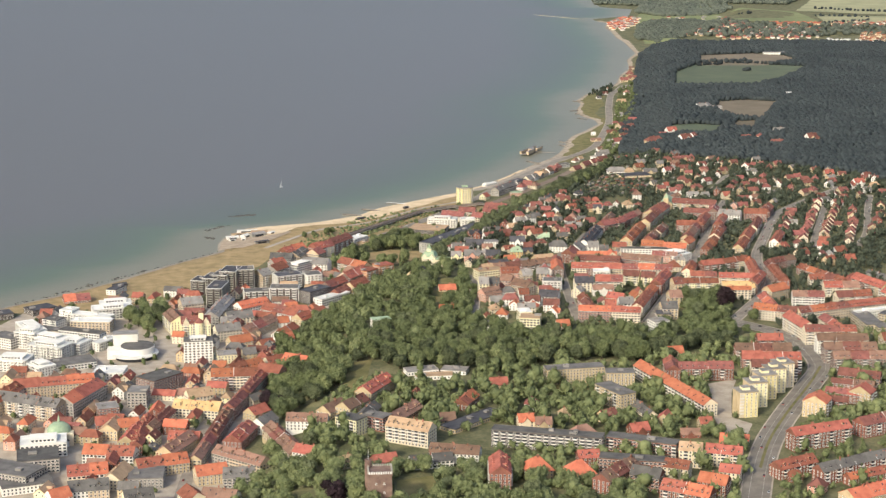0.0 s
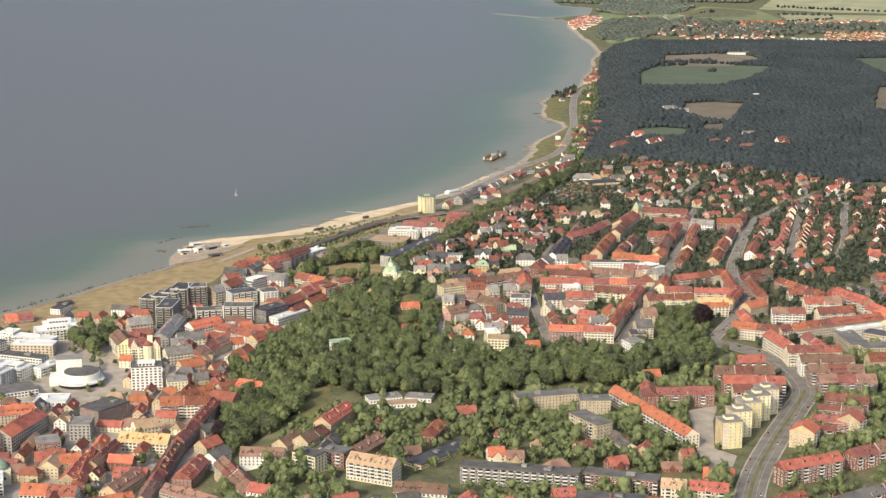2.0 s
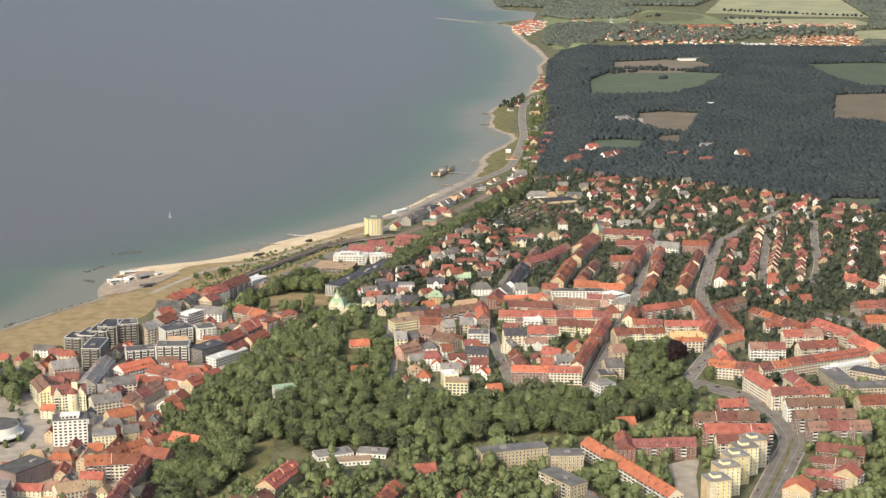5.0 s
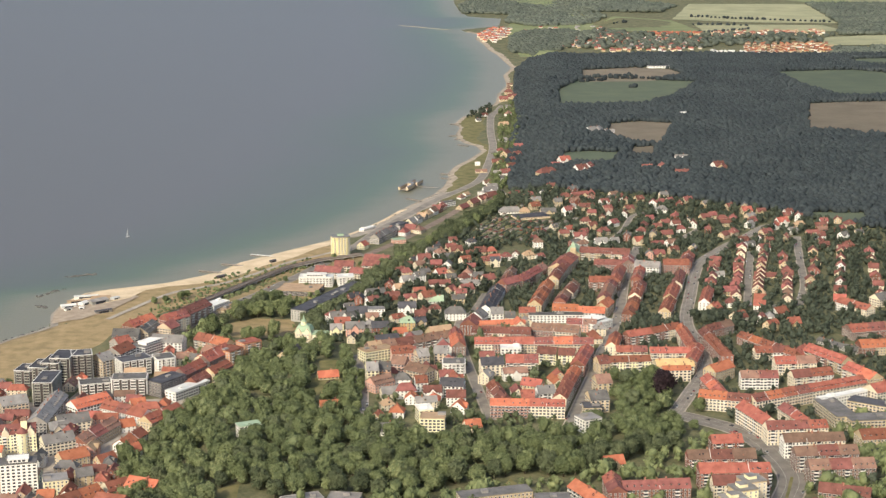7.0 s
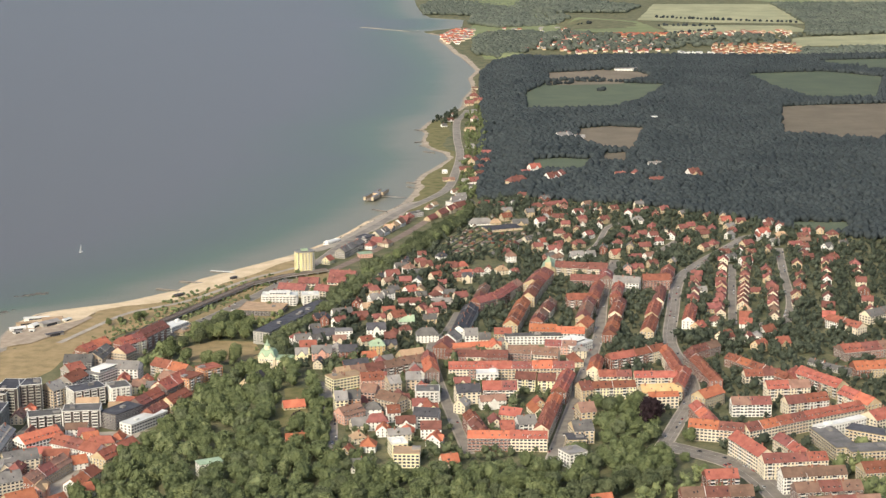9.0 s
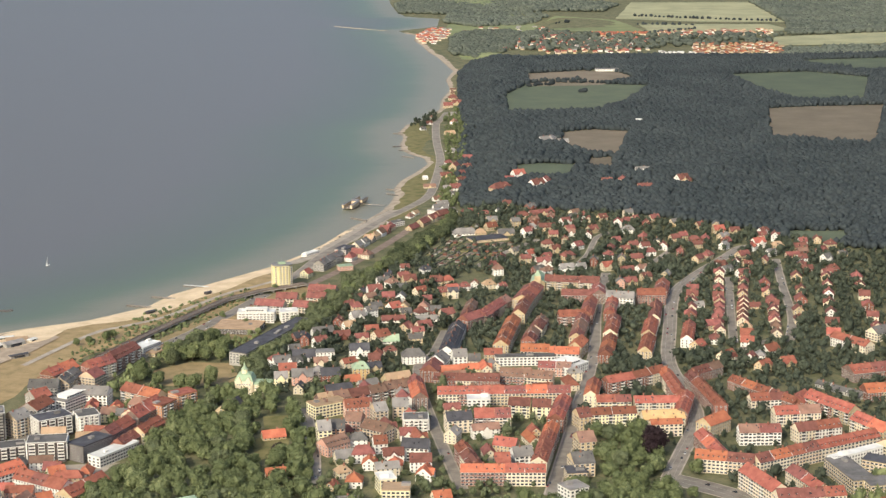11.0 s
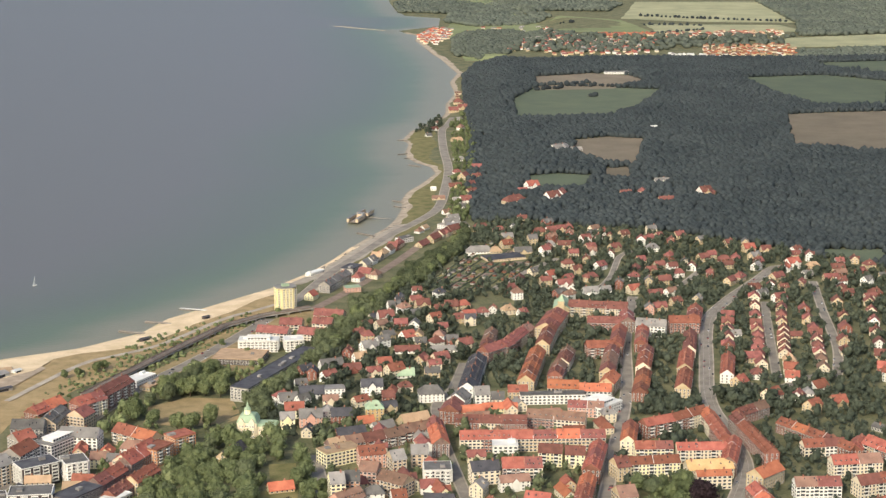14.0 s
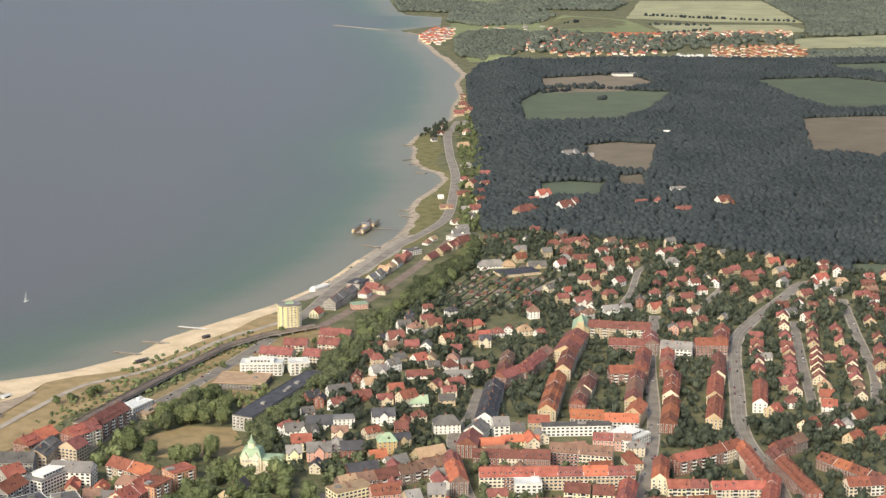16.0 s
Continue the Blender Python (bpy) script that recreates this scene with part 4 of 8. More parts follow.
def villa(x, y, yaw, width, length, storeys, roof, wall, flags="", kind_word="villa"):
    """A detached house with a steep roof, a cross gable or dormer, a chimney and a few windows."""
    rng = random.Random(int(x * 31 + y * 17))
    # northern roofs go one tone darker: cloud shade painted as tile colour
    if y > 1500:
        roof = {"orange": "red", "red": "dred"}.get(roof, roof)
    eave = storeys * 1.9 + 0.3
    flat = flags == "F"
    rise = 0 if flat else width * 0.42
    label = f"{int(storeys)}-storey {SAY_WALL[wall]} {kind_word}, {SAY_ROOF[roof]} {'hipped ' if flags == 'hip' else ''}roof" + (", among trees" if kind_word == "villa" else "")
    home = stand("villa" if kind_word == "villa" else "town_house", x, y, yaw, label=label, category="house", group="villas" if kind_word == "villa" else "town houses")
    TAKEN.append((x, y, max(width, length) * 0.5 + 0.5))
    hip = flags == "hip" or (not flat and rng.random() < 0.22)
    body = wall_body(length, width, eave, rise, gable=not hip)
    cross = not flat and not hip and rng.random() < 0.45 and length > 8
    if cross:
        cw = width * 0.26
        ring = [(-cw, -width / 2 - 0.9, -3), (cw, -width / 2 - 0.9, -3), (cw, -width / 2 - 0.9, eave), (0, -width / 2 - 0.9, eave + cw * 1.1), (-cw, -width / 2 - 0.9, eave)]
        body.solid(ring, [(px, 0, pz) for px, _, pz in ring])
    far = y > 1480 or kind_word != "villa"
    if not far:
        body.make("wall", WALLS[wall], home)
    if flat:
        s = Shape()
        s.box(-length / 2 - 0.3, length / 2 + 0.3, -width / 2 - 0.3, width / 2 + 0.3, eave, eave + 0.3)
        s.make("roof", ROOFS[roof], home)
    else:
        s, mat = gable_roof(length, width, eave, rise, ROOFS[roof], 0.5, hip=width * 0.42 if hip else 0)
        if cross:
            for sx in (-1, 1):
                top = [(sx * (cw + 0.4), -width / 2 - 1.3, eave - 0.3), (0, -width / 2 - 1.3, eave + cw * 1.1 + 0.2), (0, 0.2, eave + cw * 1.1 + 0.2), (sx * (cw + 0.4), 0.2, eave - 0.3)]
                s.solid([(px, py, pz - 0.2) for px, py, pz in top], top)
        smoke = rng.random() < 0.7
        if smoke and y > 1330:
            s.join(CHIMNEY_SHAPE, pose(rng.uniform(-0.3, 0.3) * length, rng.choice((-0.5, 0.5)), eave + rise - 0.3), [1])
        roofing = s.make("roof", [mat, CHIMNEY], home)
        if smoke and y <= 1330:
            put("chimney", CHIMNEY_DATA, roofing, "", pose(rng.uniform(-0.3, 0.3) * length, rng.choice((-0.5, 0.5)), eave + rise - 0.3))
        if not cross and rng.random() < 0.5:
            for side, turn in ((-1, 0),):
                put("dormer", DORMERS[roof], roofing, "", pose(rng.uniform(-0.15, 0.15) * length, side * width * 0.28, eave + rise * 0.3, 0, 0, turn))
    rest = Shape()
    for (cx, cy), turn, wide in facades(length, width):
        k = max(2, int(wide / 2.6))
        c, s_ = math.cos(radians(turn)), math.sin(radians(turn))
        floors = int(storeys) + (1 if turn in (90, -90) and rise and not hip else 0)
        for fl in range(floors):
            kk = k if fl < int(storeys) else 1
            for i in range(kk):
                a = (i + 0.5) / kk * wide - wide / 2
                px, py = cx + c * a, cy + s_ * a
                z = fl * 1.9 + 0.65
                q = [(px + c * u + s_ * 0.05, py + s_ * u - c * 0.05) for u in (-0.55, 0.55)] + [(px + c * u - s_ * 0.1, py + s_ * u + c * 0.1) for u in (0.55, -0.55)]
                rest.solid([(*p, z) for p in q], [(*p, z + 1.2) for p in q], 2, cap=False)
                q = [(px + c * u + s_ * 0.09, py + s_ * u - c * 0.09) for u in (-0.42, 0.42)]
                rest.face([(*q[0], z + 0.14), (*q[1], z + 0.14), (*q[1], z + 1.06), (*q[0], z + 1.06)], 1)
    if far:
        n = len(body.v)
        body.v += rest.v
        body.f += [tuple(i + n for i in f) for f in rest.f]
        body.m += rest.m
        body.make("wall", [WALLS[wall], GLASS, FRAME], home)
    else:
        tagged(rest.make("window_panes", [FRAME, GLASS, FRAME], home), "white-framed dark windows", kind="stuff")
    return home


def house_row(x0, y0, x1, y1, count, roof, wall):
    """Gabled houses one behind the other along a lane."""
    rng = random.Random(int(x0 + y0))
    yaw = math.degrees(math.atan2(y1 - y0, x1 - x0))
    for i in range(int(count)):
        t = i / max(1, count - 1)
        villa(x0 + (x1 - x0) * t, y0 + (y1 - y0) * t, yaw if rng.random() < 0.75 else yaw + 90, rng.uniform(7.5, 8.6), rng.uniform(8.5, 10.5), 2, roof if rng.random() < 0.75 else "red", wall if rng.random() < 0.7 else rng.choice(("white", "tan", "brick")))


# south east
block(225.3, 942.4, 22.8, 40.5, 10, 5, 'red', 'brick', 'dbh')
block(200.3, 894.3, 30.2, 28.0, 10, 3, 'red', 'brick', 'db')
block(239.1, 895.1, 30.7, 66.8, 9, 4, 'grey', 'brick', 'b')
block(245.0, 885.5, 26.6, 41.0, 7, 2, 'red', 'brick', 'd')
block(237.9, 857.8, 29.8, 41.9, 14, 2, 'orange', 'tan', '')
block(237.0, 1000.5, 63.5, 14.4, 15, 5, 'orange', 'tan', 'b')
block(271.2, 1047.8, -18.6, 27.7, 7, 3, 'dred', 'brick', 'w')
block(261.5, 1027.4, -22.7, 25.3, 7, 3, 'dred', 'brick', 'w')
block(250.9, 1012.4, -13.0, 15.9, 7, 3, 'dred', 'brick', 'bw')
block(271.9, 1025.4, 58.1, 11.5, 14, 4, 'red', 'tan', 'b')
block(269.3, 968.2, 28.5, 36.8, 11, 4, 'dred', 'brick', 'b')
block(178.2, 1078.7, -0.1, 37.2, 10, 4, 'red', 'brick', 'bc')
block(156.0, 1082.9, 87.7, 24.4, 10, 4, 'red', 'brick', '')
block(151.7, 1040.3, -68.6, 94.2, 10, 4, 'orange', 'cream', 'B')
block(88.4, 1072.2, 11.4, 39.9, 11, 5, 'grey', 'tan', 'F')
block(118.4, 1061.7, -0.1, 18.9, 11, 5, 'grey', 'tan', 'F')
block(111.3, 1023.0, -59.4, 28.2, 12, 5, 'grey', 'tan', 'Fb')
block(62.4, 937.6, -13.4, 66.9, 10, 5, 'grey', 'dark', 'FB')
block(118.3, 931.0, -20.9, 42.5, 10, 4, 'grey', 'brick', 'Fbw')
block(143.7, 909.0, -12.8, 13.3, 10, 5, 'tan', 'cream', 'bd')
block(163.1, 909.3, -16.2, 21.1, 10, 4, 'red', 'cream', 'bd')
block(109.0, 898.3, -11.5, 38.1, 10, 4, 'grey', 'brick', 'Fw')
block(97.2, 876.4, 55.5, 35.4, 11, 4, 'brown', 'brick', 'd')
block(133.6, 891.0, -22.8, 14.5, 10, 3, 'red', 'cream', 'd')
block(132.2, 842.0, -29.1, 28.1, 12, 5, 'orange', 'brick', 'bd')
block(149.7, 861.8, -26.2, 16.1, 11, 4, 'orange', 'brick', '')
block(114.0, 872.6, -25.1, 17.1, 11, 4, 'grey', 'brick', 'w')
block(162.4, 883.6, -18.3, 11.8, 9, 3, 'red', 'cream', '')
block(32.0, 880.0, 89.4, 26.8, 12, 5, 'red', 'brick', 'bd')
block(7.2, 916.1, -11.6, 29.6, 10, 3, 'brown', 'cream', 'd')
block(-44.9, 1043.6, 66.3, 35.7, 12, 3, 'orange', 'tan', 'd')
block(-70.9, 1010.9, 58.8, 20.3, 11, 2, 'brown', 'tan', '')
block(-57.9, 1012.2, 59.1, 23.3, 11, 2, 'brown', 'tan', '')
block(-47.3, 994.2, 75.0, 26.0, 10, 2, 'grey', 'tan', '')
block(-56.3, 966.0, -35.2, 16.3, 11, 5, 'grey', 'lemon', 'FB')
block(-40.9, 975.5, -29.6, 15.6, 11, 4, 'grey', 'brick', 'Fbw')
block(-19.3, 948.8, -26.4, 28.8, 12, 5, 'tan', 'cream', 'Bd')
block(-24.8, 992.6, 62.2, 32.1, 11, 2, 'brown', 'brick', 'd')
block(-85.6, 995.4, -4.6, 26.1, 10, 3, 'brown', 'white', 'd')
block(-34.0, 906.2, 24.1, 14.1, 10, 2, 'red', 'brick', '')
block(-7.0, 907.1, 13.2, 25.1, 9, 2, 'grey', 'white', 'w')
block(15.1, 1019.8, 69.7, 22.9, 10, 2, 'orange', 'brick', '')
block(127.2, 1006.4, -72.4, 30.4, 8, 1, 'grey', 'tan', '')
block(175.3, 944.8, -14.0, 17.1, 14, 1, 'orange', 'ochre', '')
block(84.0, 908.2, 8.7, 12.7, 9, 3, 'red', 'brick', 'd')
block(-15.2, 1092.8, 17.7, 22.0, 11, 1, 'stone', 'white', 'F')
block(-6.0, 1080.0, 8.0, 26.0, 8, 1, 'tan', 'white', 'F')
block(18.6, 985.4, 48.1, 47.5, 13, 1, 'dark', 'tan', 'F')
block(8.2, 1093.8, -13.3, 17.6, 11, 1, 'stone', 'white', 'F')
# towers
def point_tower(x, y, yaw, storeys, front):
    """One of a staggered row of tower flats: a panelled front, a white balcony stack, brown sides and a stepped top."""
    t = stand("tower_flats", x, y, yaw, label=f"{storeys}-storey tower of flats, {SAY_WALL[front]} front, stepped white top", category="building", group="staggered towers")
    TAKEN.append((x, y, 8))
    h = storeys * STOREY + 0.5
    s = Shape()
    s.box(-6.2, 6.2, -5.2, 5.4, -3, h, 0)
    s.box(-3.0, 6.2, -5.9, -5.2, -3, h - 0.8, 1)
    s.box(-6.2, -3.0, -5.28, -5.2, -3, h - 0.2, 2)
    s.make("wall", [WALLS["tan"], WALLS[front], WALLS["cream"]], t)
    s = Shape()
    s.box(-6.5, 6.5, -5.5, 5.7, h, h + 0.3)
    for a in ((-6.5, 6.5, -5.5, -5.2), (-6.5, 6.5, 5.4, 5.7), (-6.5, -6.2, -5.2, 5.4), (6.2, 6.5, -5.2, 5.4)):
        s.box(*a, h + 0.3, h + 0.7)
    roof = s.make("roof", ROOFS["stone"], t)
    s = Shape()
    s.box(-2.6, 2.2, -1.6, 3.6, h + 0.3, h + 2.0, 0)
    s.box(-2.8, 2.4, -1.8, 3.8, h + 2.0, h + 2.2, 1)
    s.make("penthouse", [WALLS["lemon"], ROOFS["stone"]], roof)
    for f in range(storeys):
        z = f * STOREY + 0.75
        for u in (-1.6, 1.6, 4.6):
            put("window", WINDOW, t, "", pose(u, -5.9, z))
        if f:
            put("balcony", BALCONY_DATA, t, "", pose(-4.6, -5.2, z - 0.3))
            put("balcony", BALCONY_DATA, t, "", pose(6.2, -1.8, z - 0.3, 0, 0, 90))
            put("balcony", BALCONY_DATA, t, "", pose(6.2, 2.6, z - 0.3, 0, 0, 90))


point_tower(191.5, 1001.0, 14.0, 8, "yellow")
point_tower(201.3, 1021.0, 14.0, 8, "lemon")
point_tower(210.6, 1037.5, 14.0, 8, "yellow")
point_tower(219.2, 1051.5, 14.0, 8, "lemon")
point_tower(227.2, 1063.5, 14.0, 8, "cream")
# old town
block(-272.9, 1045.2, -21.1, 47.7, 13, 5, 'grey', 'sand', 'bd')
block(-243.4, 1062.9, 72.4, 45.0, 14, 5, 'red', 'stone', 'w')
block(-266.7, 1086.4, 15.6, 53.7, 13, 5, 'red', 'sand', '')
block(-294.8, 1059.0, 75.6, 36.2, 13, 5, 'red', 'sand', 'd')
block(-218.0, 1013.7, 17.3, 11.5, 11, 3, 'red', 'brick', '')
block(-203.0, 957.2, -7.4, 32.1, 12, 3, 'red', 'white', 'dw')
block(-211.4, 1005.2, 85.0, 19.2, 12, 3, 'tan', 'tan', '')
block(-201.8, 1009.7, 19.8, 13.3, 11, 3, 'orange', 'tan', '')
block(-190.4, 995.8, -87.7, 57.3, 8, 3, 'red', 'brick', 'd')
block(-195.4, 988.8, 84.0, 28.5, 11, 3, 'red', 'tan', 'd')
block(-162.4, 990.0, -6.3, 20.0, 11, 2, 'red', 'tan', 'dw')
block(-162.0, 1045.3, -13.0, 32.5, 13, 3, 'ochre', 'cream', 'dw')
block(-165.8, 1072.6, 26.9, 16.8, 12, 3, 'tan', 'cream', '')
block(-145.4, 1106.9, 4.8, 32.1, 13, 5, 'red', 'brick', 'bw')
block(-147.6, 963.4, 84.7, 41.6, 8, 3, 'brown', 'tan', 'w')
block(-143.5, 1011.2, 85.4, 47.8, 9, 3, 'dred', 'brick', 'dw')
block(-138.0, 1051.9, 78.2, 30.1, 8, 4, 'brown', 'brick', 'w')
block(-131.1, 1091.6, 80.6, 42.7, 9, 4, 'dred', 'brick', 'dw')
block(-168.8, 939.0, 22.6, 30.9, 14, 3, 'red', 'tan', 'd')
block(-164.3, 969.9, 69.4, 31.5, 12, 3, 'brown', 'tan', 'd')
block(-137.2, 923.8, 21.1, 18.7, 13, 3, 'orange', 'tan', '')
block(-183.4, 1017.9, 79.4, 39.7, 9, 3, 'dred', 'tan', 'w')
block(-244.5, 946.2, 14.1, 24.5, 22, 4, 'grey', 'stone', 'Fw')
block(-254.0, 922.8, -23.1, 34.1, 20, 4, 'grey', 'stone', 'Fw')
block(-243.7, 911.8, 22.3, 29.1, 18, 2, 'grey', 'white', 'F')
block(-247.4, 972.9, 13.0, 27.9, 18, 4, 'white', 'white', 'Fwh')
block(-210.1, 924.4, 14.2, 23.5, 16, 3, 'orange', 'cream', 'dw')
block(-204.0, 898.1, 13.8, 22.9, 14, 3, 'grey', 'cream', 'd')
block(-191.0, 918.7, 79.4, 21.3, 12, 3, 'tan', 'cream', '')
block(-174.6, 920.4, 5.3, 20.4, 20, 3, 'grey', 'stone', 'F')
block(-171.8, 878.4, 18.7, 16.5, 14, 4, 'grey', 'cream', 'dw')
block(-218.3, 884.6, 36.5, 11.9, 12, 3, 'orange', 'white', '')
block(-121.9, 948.3, -36.0, 39.3, 11, 3, 'brown', 'sand', 'dw')
block(-119.9, 918.4, 5.2, 18.1, 14, 3, 'grey', 'stone', 'dw')
block(-127.7, 991.3, 77.2, 31.5, 12, 3, 'red', 'brick', 'd')
block(-123.1, 1042.3, 51.4, 14.7, 11, 2, 'red', 'tan', '')
block(-115.1, 1014.9, 64.4, 17.3, 11, 3, 'grey', 'white', '')
block(-97.1, 965.9, -66.0, 54.4, 12, 3, 'brown', 'tan', 'd')
block(-79.2, 933.4, -26.5, 18.5, 10, 2, 'red', 'white', '')
block(-126.0, 1071.8, 50.9, 16.1, 9, 2, 'grey', 'cream', '')
block(-143.1, 889.8, -59.1, 16.7, 12, 2, 'red', 'cream', '')
block(-126.9, 889.2, -13.0, 20.5, 12, 2, 'brown', 'white', '')
block(-221.4, 1041.3, 20.9, 13.4, 14, 4, 'stone', 'brick', 'Fw')
block(-205.9, 1069.5, -0.1, 13.0, 15, 5, 'stone', 'stone', 'Fw')
block(-197.3, 1103.4, 51.8, 27.2, 18, 5, 'grey', 'brick', 'Fw')
# waterfront
block(-291.8, 1182.7, -21.8, 28.9, 18, 5, 'white', 'white', 'Fbh')
block(-279.7, 1198.2, -21.2, 25.9, 16, 4, 'white', 'white', 'Fb')
block(-310.8, 1153.2, -7.5, 22.3, 18, 4, 'white', 'white', 'Fbh')
block(-289.6, 1142.8, -47.2, 19.3, 14, 3, 'white', 'white', 'Fb')
block(-296.0, 1201.0, -27.0, 30.0, 14, 5, 'white', 'white', 'Fbh')
block(-318.0, 1232.0, -58.0, 34.0, 13, 5, 'white', 'white', 'Fbh')
block(-282.0, 1275.0, -20.0, 40.0, 10, 4, 'white', 'white', 'Fbh')
block(-304.0, 1238.0, -24.0, 24.0, 10, 3, 'grey', 'cream', 'Fw')
block(-256.0, 1207.0, 56.0, 22.0, 9, 3, 'white', 'white', 'Fb')
block(-331.3, 1212.4, 58.1, 15.0, 22, 4, 'grey', 'white', 'Fw')
block(-314.0, 1210.8, -20.7, 18.2, 14, 6, 'white', 'white', 'Fb')
block(-307.0, 1261.8, -29.2, 14.1, 12, 4, 'grey', 'white', 'Fb')
block(-299.8, 1284.0, -18.4, 11.3, 12, 5, 'white', 'white', 'Fb')
block(-277.0, 1225.2, -20.9, 36.4, 10, 4, 'grey', 'white', 'Fw')
block(-276.1, 1256.7, -6.2, 32.0, 12, 4, 'white', 'sand', 'Fwh')
block(-268.4, 1298.8, 20.7, 30.6, 16, 4, 'white', 'white', 'Fbh')
block(-269.1, 1315.2, 16.7, 25.6, 12, 4, 'white', 'white', 'Fb')
block(-270.4, 1158.0, 27.4, 31.3, 20, 2, 'grey', 'white', 'Fw')
block(-238.2, 1135.3, -0.1, 21.8, 18, 2, 'white', 'white', 'F')
block(-308.5, 1348.8, 20.9, 21.6, 16, 1, 'red', 'brick', '')
block(-330.3, 1312.3, 42.4, 21.6, 16, 2, 'dark', 'dark', 'F')
block(-356.3, 1294.5, 29.5, 13.8, 14, 2, 'dark', 'dark', 'F')
block(-280.5, 1378.3, 70.9, 19.1, 9, 2, 'dark', 'white', 'F')
block(-179.2, 1165.8, 8.3, 20.9, 13, 9, 'grey', 'white', 'Fwh')
block(-157.5, 1158.1, 12.2, 13.9, 13, 5, 'stone', 'lemon', 'F')
block(-210.6, 1258.5, -67.5, 28.2, 14, 5, 'brown', 'lemon', 'b')
block(-191.9, 1239.7, 8.6, 22.5, 15, 6, 'dred', 'lemon', 'bdT')
block(-180.3, 1288.1, 84.1, 58.2, 13, 5, 'stone', 'stone', 'bw')
block(-205.8, 1305.9, 24.3, 18.0, 14, 5, 'stone', 'sand', 'w')
block(-141.5, 1130.3, 44.3, 28.2, 14, 4, 'red', 'brick', 'd')
block(-122.3, 1150.8, 34.0, 13.9, 12, 3, 'red', 'cream', 'd')
block(-105.5, 1146.1, -28.9, 19.6, 12, 3, 'orange', 'tan', 'd')
block(-121.5, 1122.6, -22.2, 18.0, 12, 4, 'red', 'pink', 'w')
block(-154.1, 1205.9, 32.9, 17.5, 12, 3, 'orange', 'tan', '')
block(-145.2, 1248.6, 64.1, 41.3, 12, 3, 'brown', 'tan', '')
block(-166.5, 1231.8, 24.5, 19.9, 12, 4, 'stone', 'cream', 'w')
block(-162.2, 1270.2, 19.9, 20.6, 14, 4, 'grey', 'cream', 'wh')
block(-156.1, 1306.3, 41.4, 27.9, 14, 4, 'orange', 'white', 'wd')
block(-129.8, 1293.0, -38.4, 37.8, 12, 3, 'red', 'white', 'gd')
block(-106.4, 1280.7, 54.6, 33.1, 12, 3, 'orange', 'tan', 'd')
block(-122.5, 1240.4, 66.4, 27.1, 10, 2, 'orange', 'white', '')
block(-93.2, 1343.7, 50.8, 34.7, 10, 3, 'white', 'white', 'Fw')
block(-207.3, 1377.1, 78.0, 16.7, 12, 6, 'dark', 'dark', 'Fbh')
block(-197.3, 1379.2, 79.0, 21.0, 12, 7, 'dark', 'dark', 'Fbh')
block(-189.1, 1383.3, 78.8, 21.2, 12, 8, 'dark', 'dark', 'Fbh')
block(-183.2, 1387.5, 81.3, 21.3, 13, 9, 'dark', 'dark', 'Fbh')
block(-170.9, 1390.5, 8.9, 13.6, 14, 9, 'dark', 'dark', 'Fbh')
block(-188.0, 1338.9, 83.8, 27.6, 12, 8, 'dark', 'dark', 'Fbh')
block(-156.8, 1397.1, 45.2, 12.0, 14, 6, 'stone', 'sand', 'bw')
block(-146.8, 1418.6, 62.1, 19.8, 14, 6, 'red', 'stone', 'bw')
block(-134.8, 1394.6, 28.0, 22.2, 14, 6, 'dark', 'dark', 'Fbh')
block(-113.5, 1397.7, 18.6, 13.1, 14, 6, 'grey', 'white', 'Fbh')
block(-133.0, 1348.9, -0.1, 22.8, 14, 6, 'grey', 'dark', 'Fbh')
block(-108.2, 1351.1, 50.5, 25.4, 14, 5, 'dark', 'dark', 'Fwh')
block(-157.5, 1353.2, 11.0, 20.4, 12, 4, 'grey', 'dark', 'Fbh')
block(-124.9, 1445.2, 52.3, 33.7, 14, 5, 'stone', 'white', 'Fw')
block(-93.7, 1377.2, 61.3, 27.9, 11, 4, 'red', 'brick', 'd')
block(-78.2, 1410.6, 60.5, 29.5, 11, 4, 'red', 'brick', 'd')
block(-86.2, 1360.5, 62.5, 22.3, 10, 3, 'dred', 'tan', 'd')
block(-73.8, 1376.6, 59.4, 23.7, 10, 4, 'red', 'tan', 'd')
block(-66.9, 1420.9, 54.0, 16.0, 12, 5, 'red', 'orangebrick', 'Fb')
block(-53.8, 1440.5, 35.6, 15.2, 12, 5, 'red', 'orangebrick', 'Fb')
block(-100.0, 1542.1, 62.1, 33.4, 13, 5, 'dred', 'brick', 'bd')
block(-114.3, 1515.3, 43.7, 21.8, 13, 5, 'dred', 'brick', 'bd')
block(-117.0, 1488.6, 60.8, 13.0, 13, 5, 'dred', 'sand', 'w')
block(-146.9, 1468.6, -7.2, 20.3, 13, 5, 'grey', 'stone', 'w')
block(-133.5, 1483.8, 73.6, 26.1, 13, 5, 'grey', 'stone', 'w')
block(-141.0, 1510.3, 53.6, 27.3, 12, 4, 'red', 'brick', 'd')
block(-148.9, 1447.2, 39.5, 12.6, 13, 5, 'red', 'stone', 'b')
block(-113.9, 1448.8, -13.8, 24.3, 13, 5, 'stone', 'white', 'wh')
block(-80.0, 1450.5, -42.3, 32.6, 12, 4, 'red', 'cream', 'b')
block(-78.9, 1416.0, 61.2, 33.7, 12, 4, 'red', 'tan', 'd')
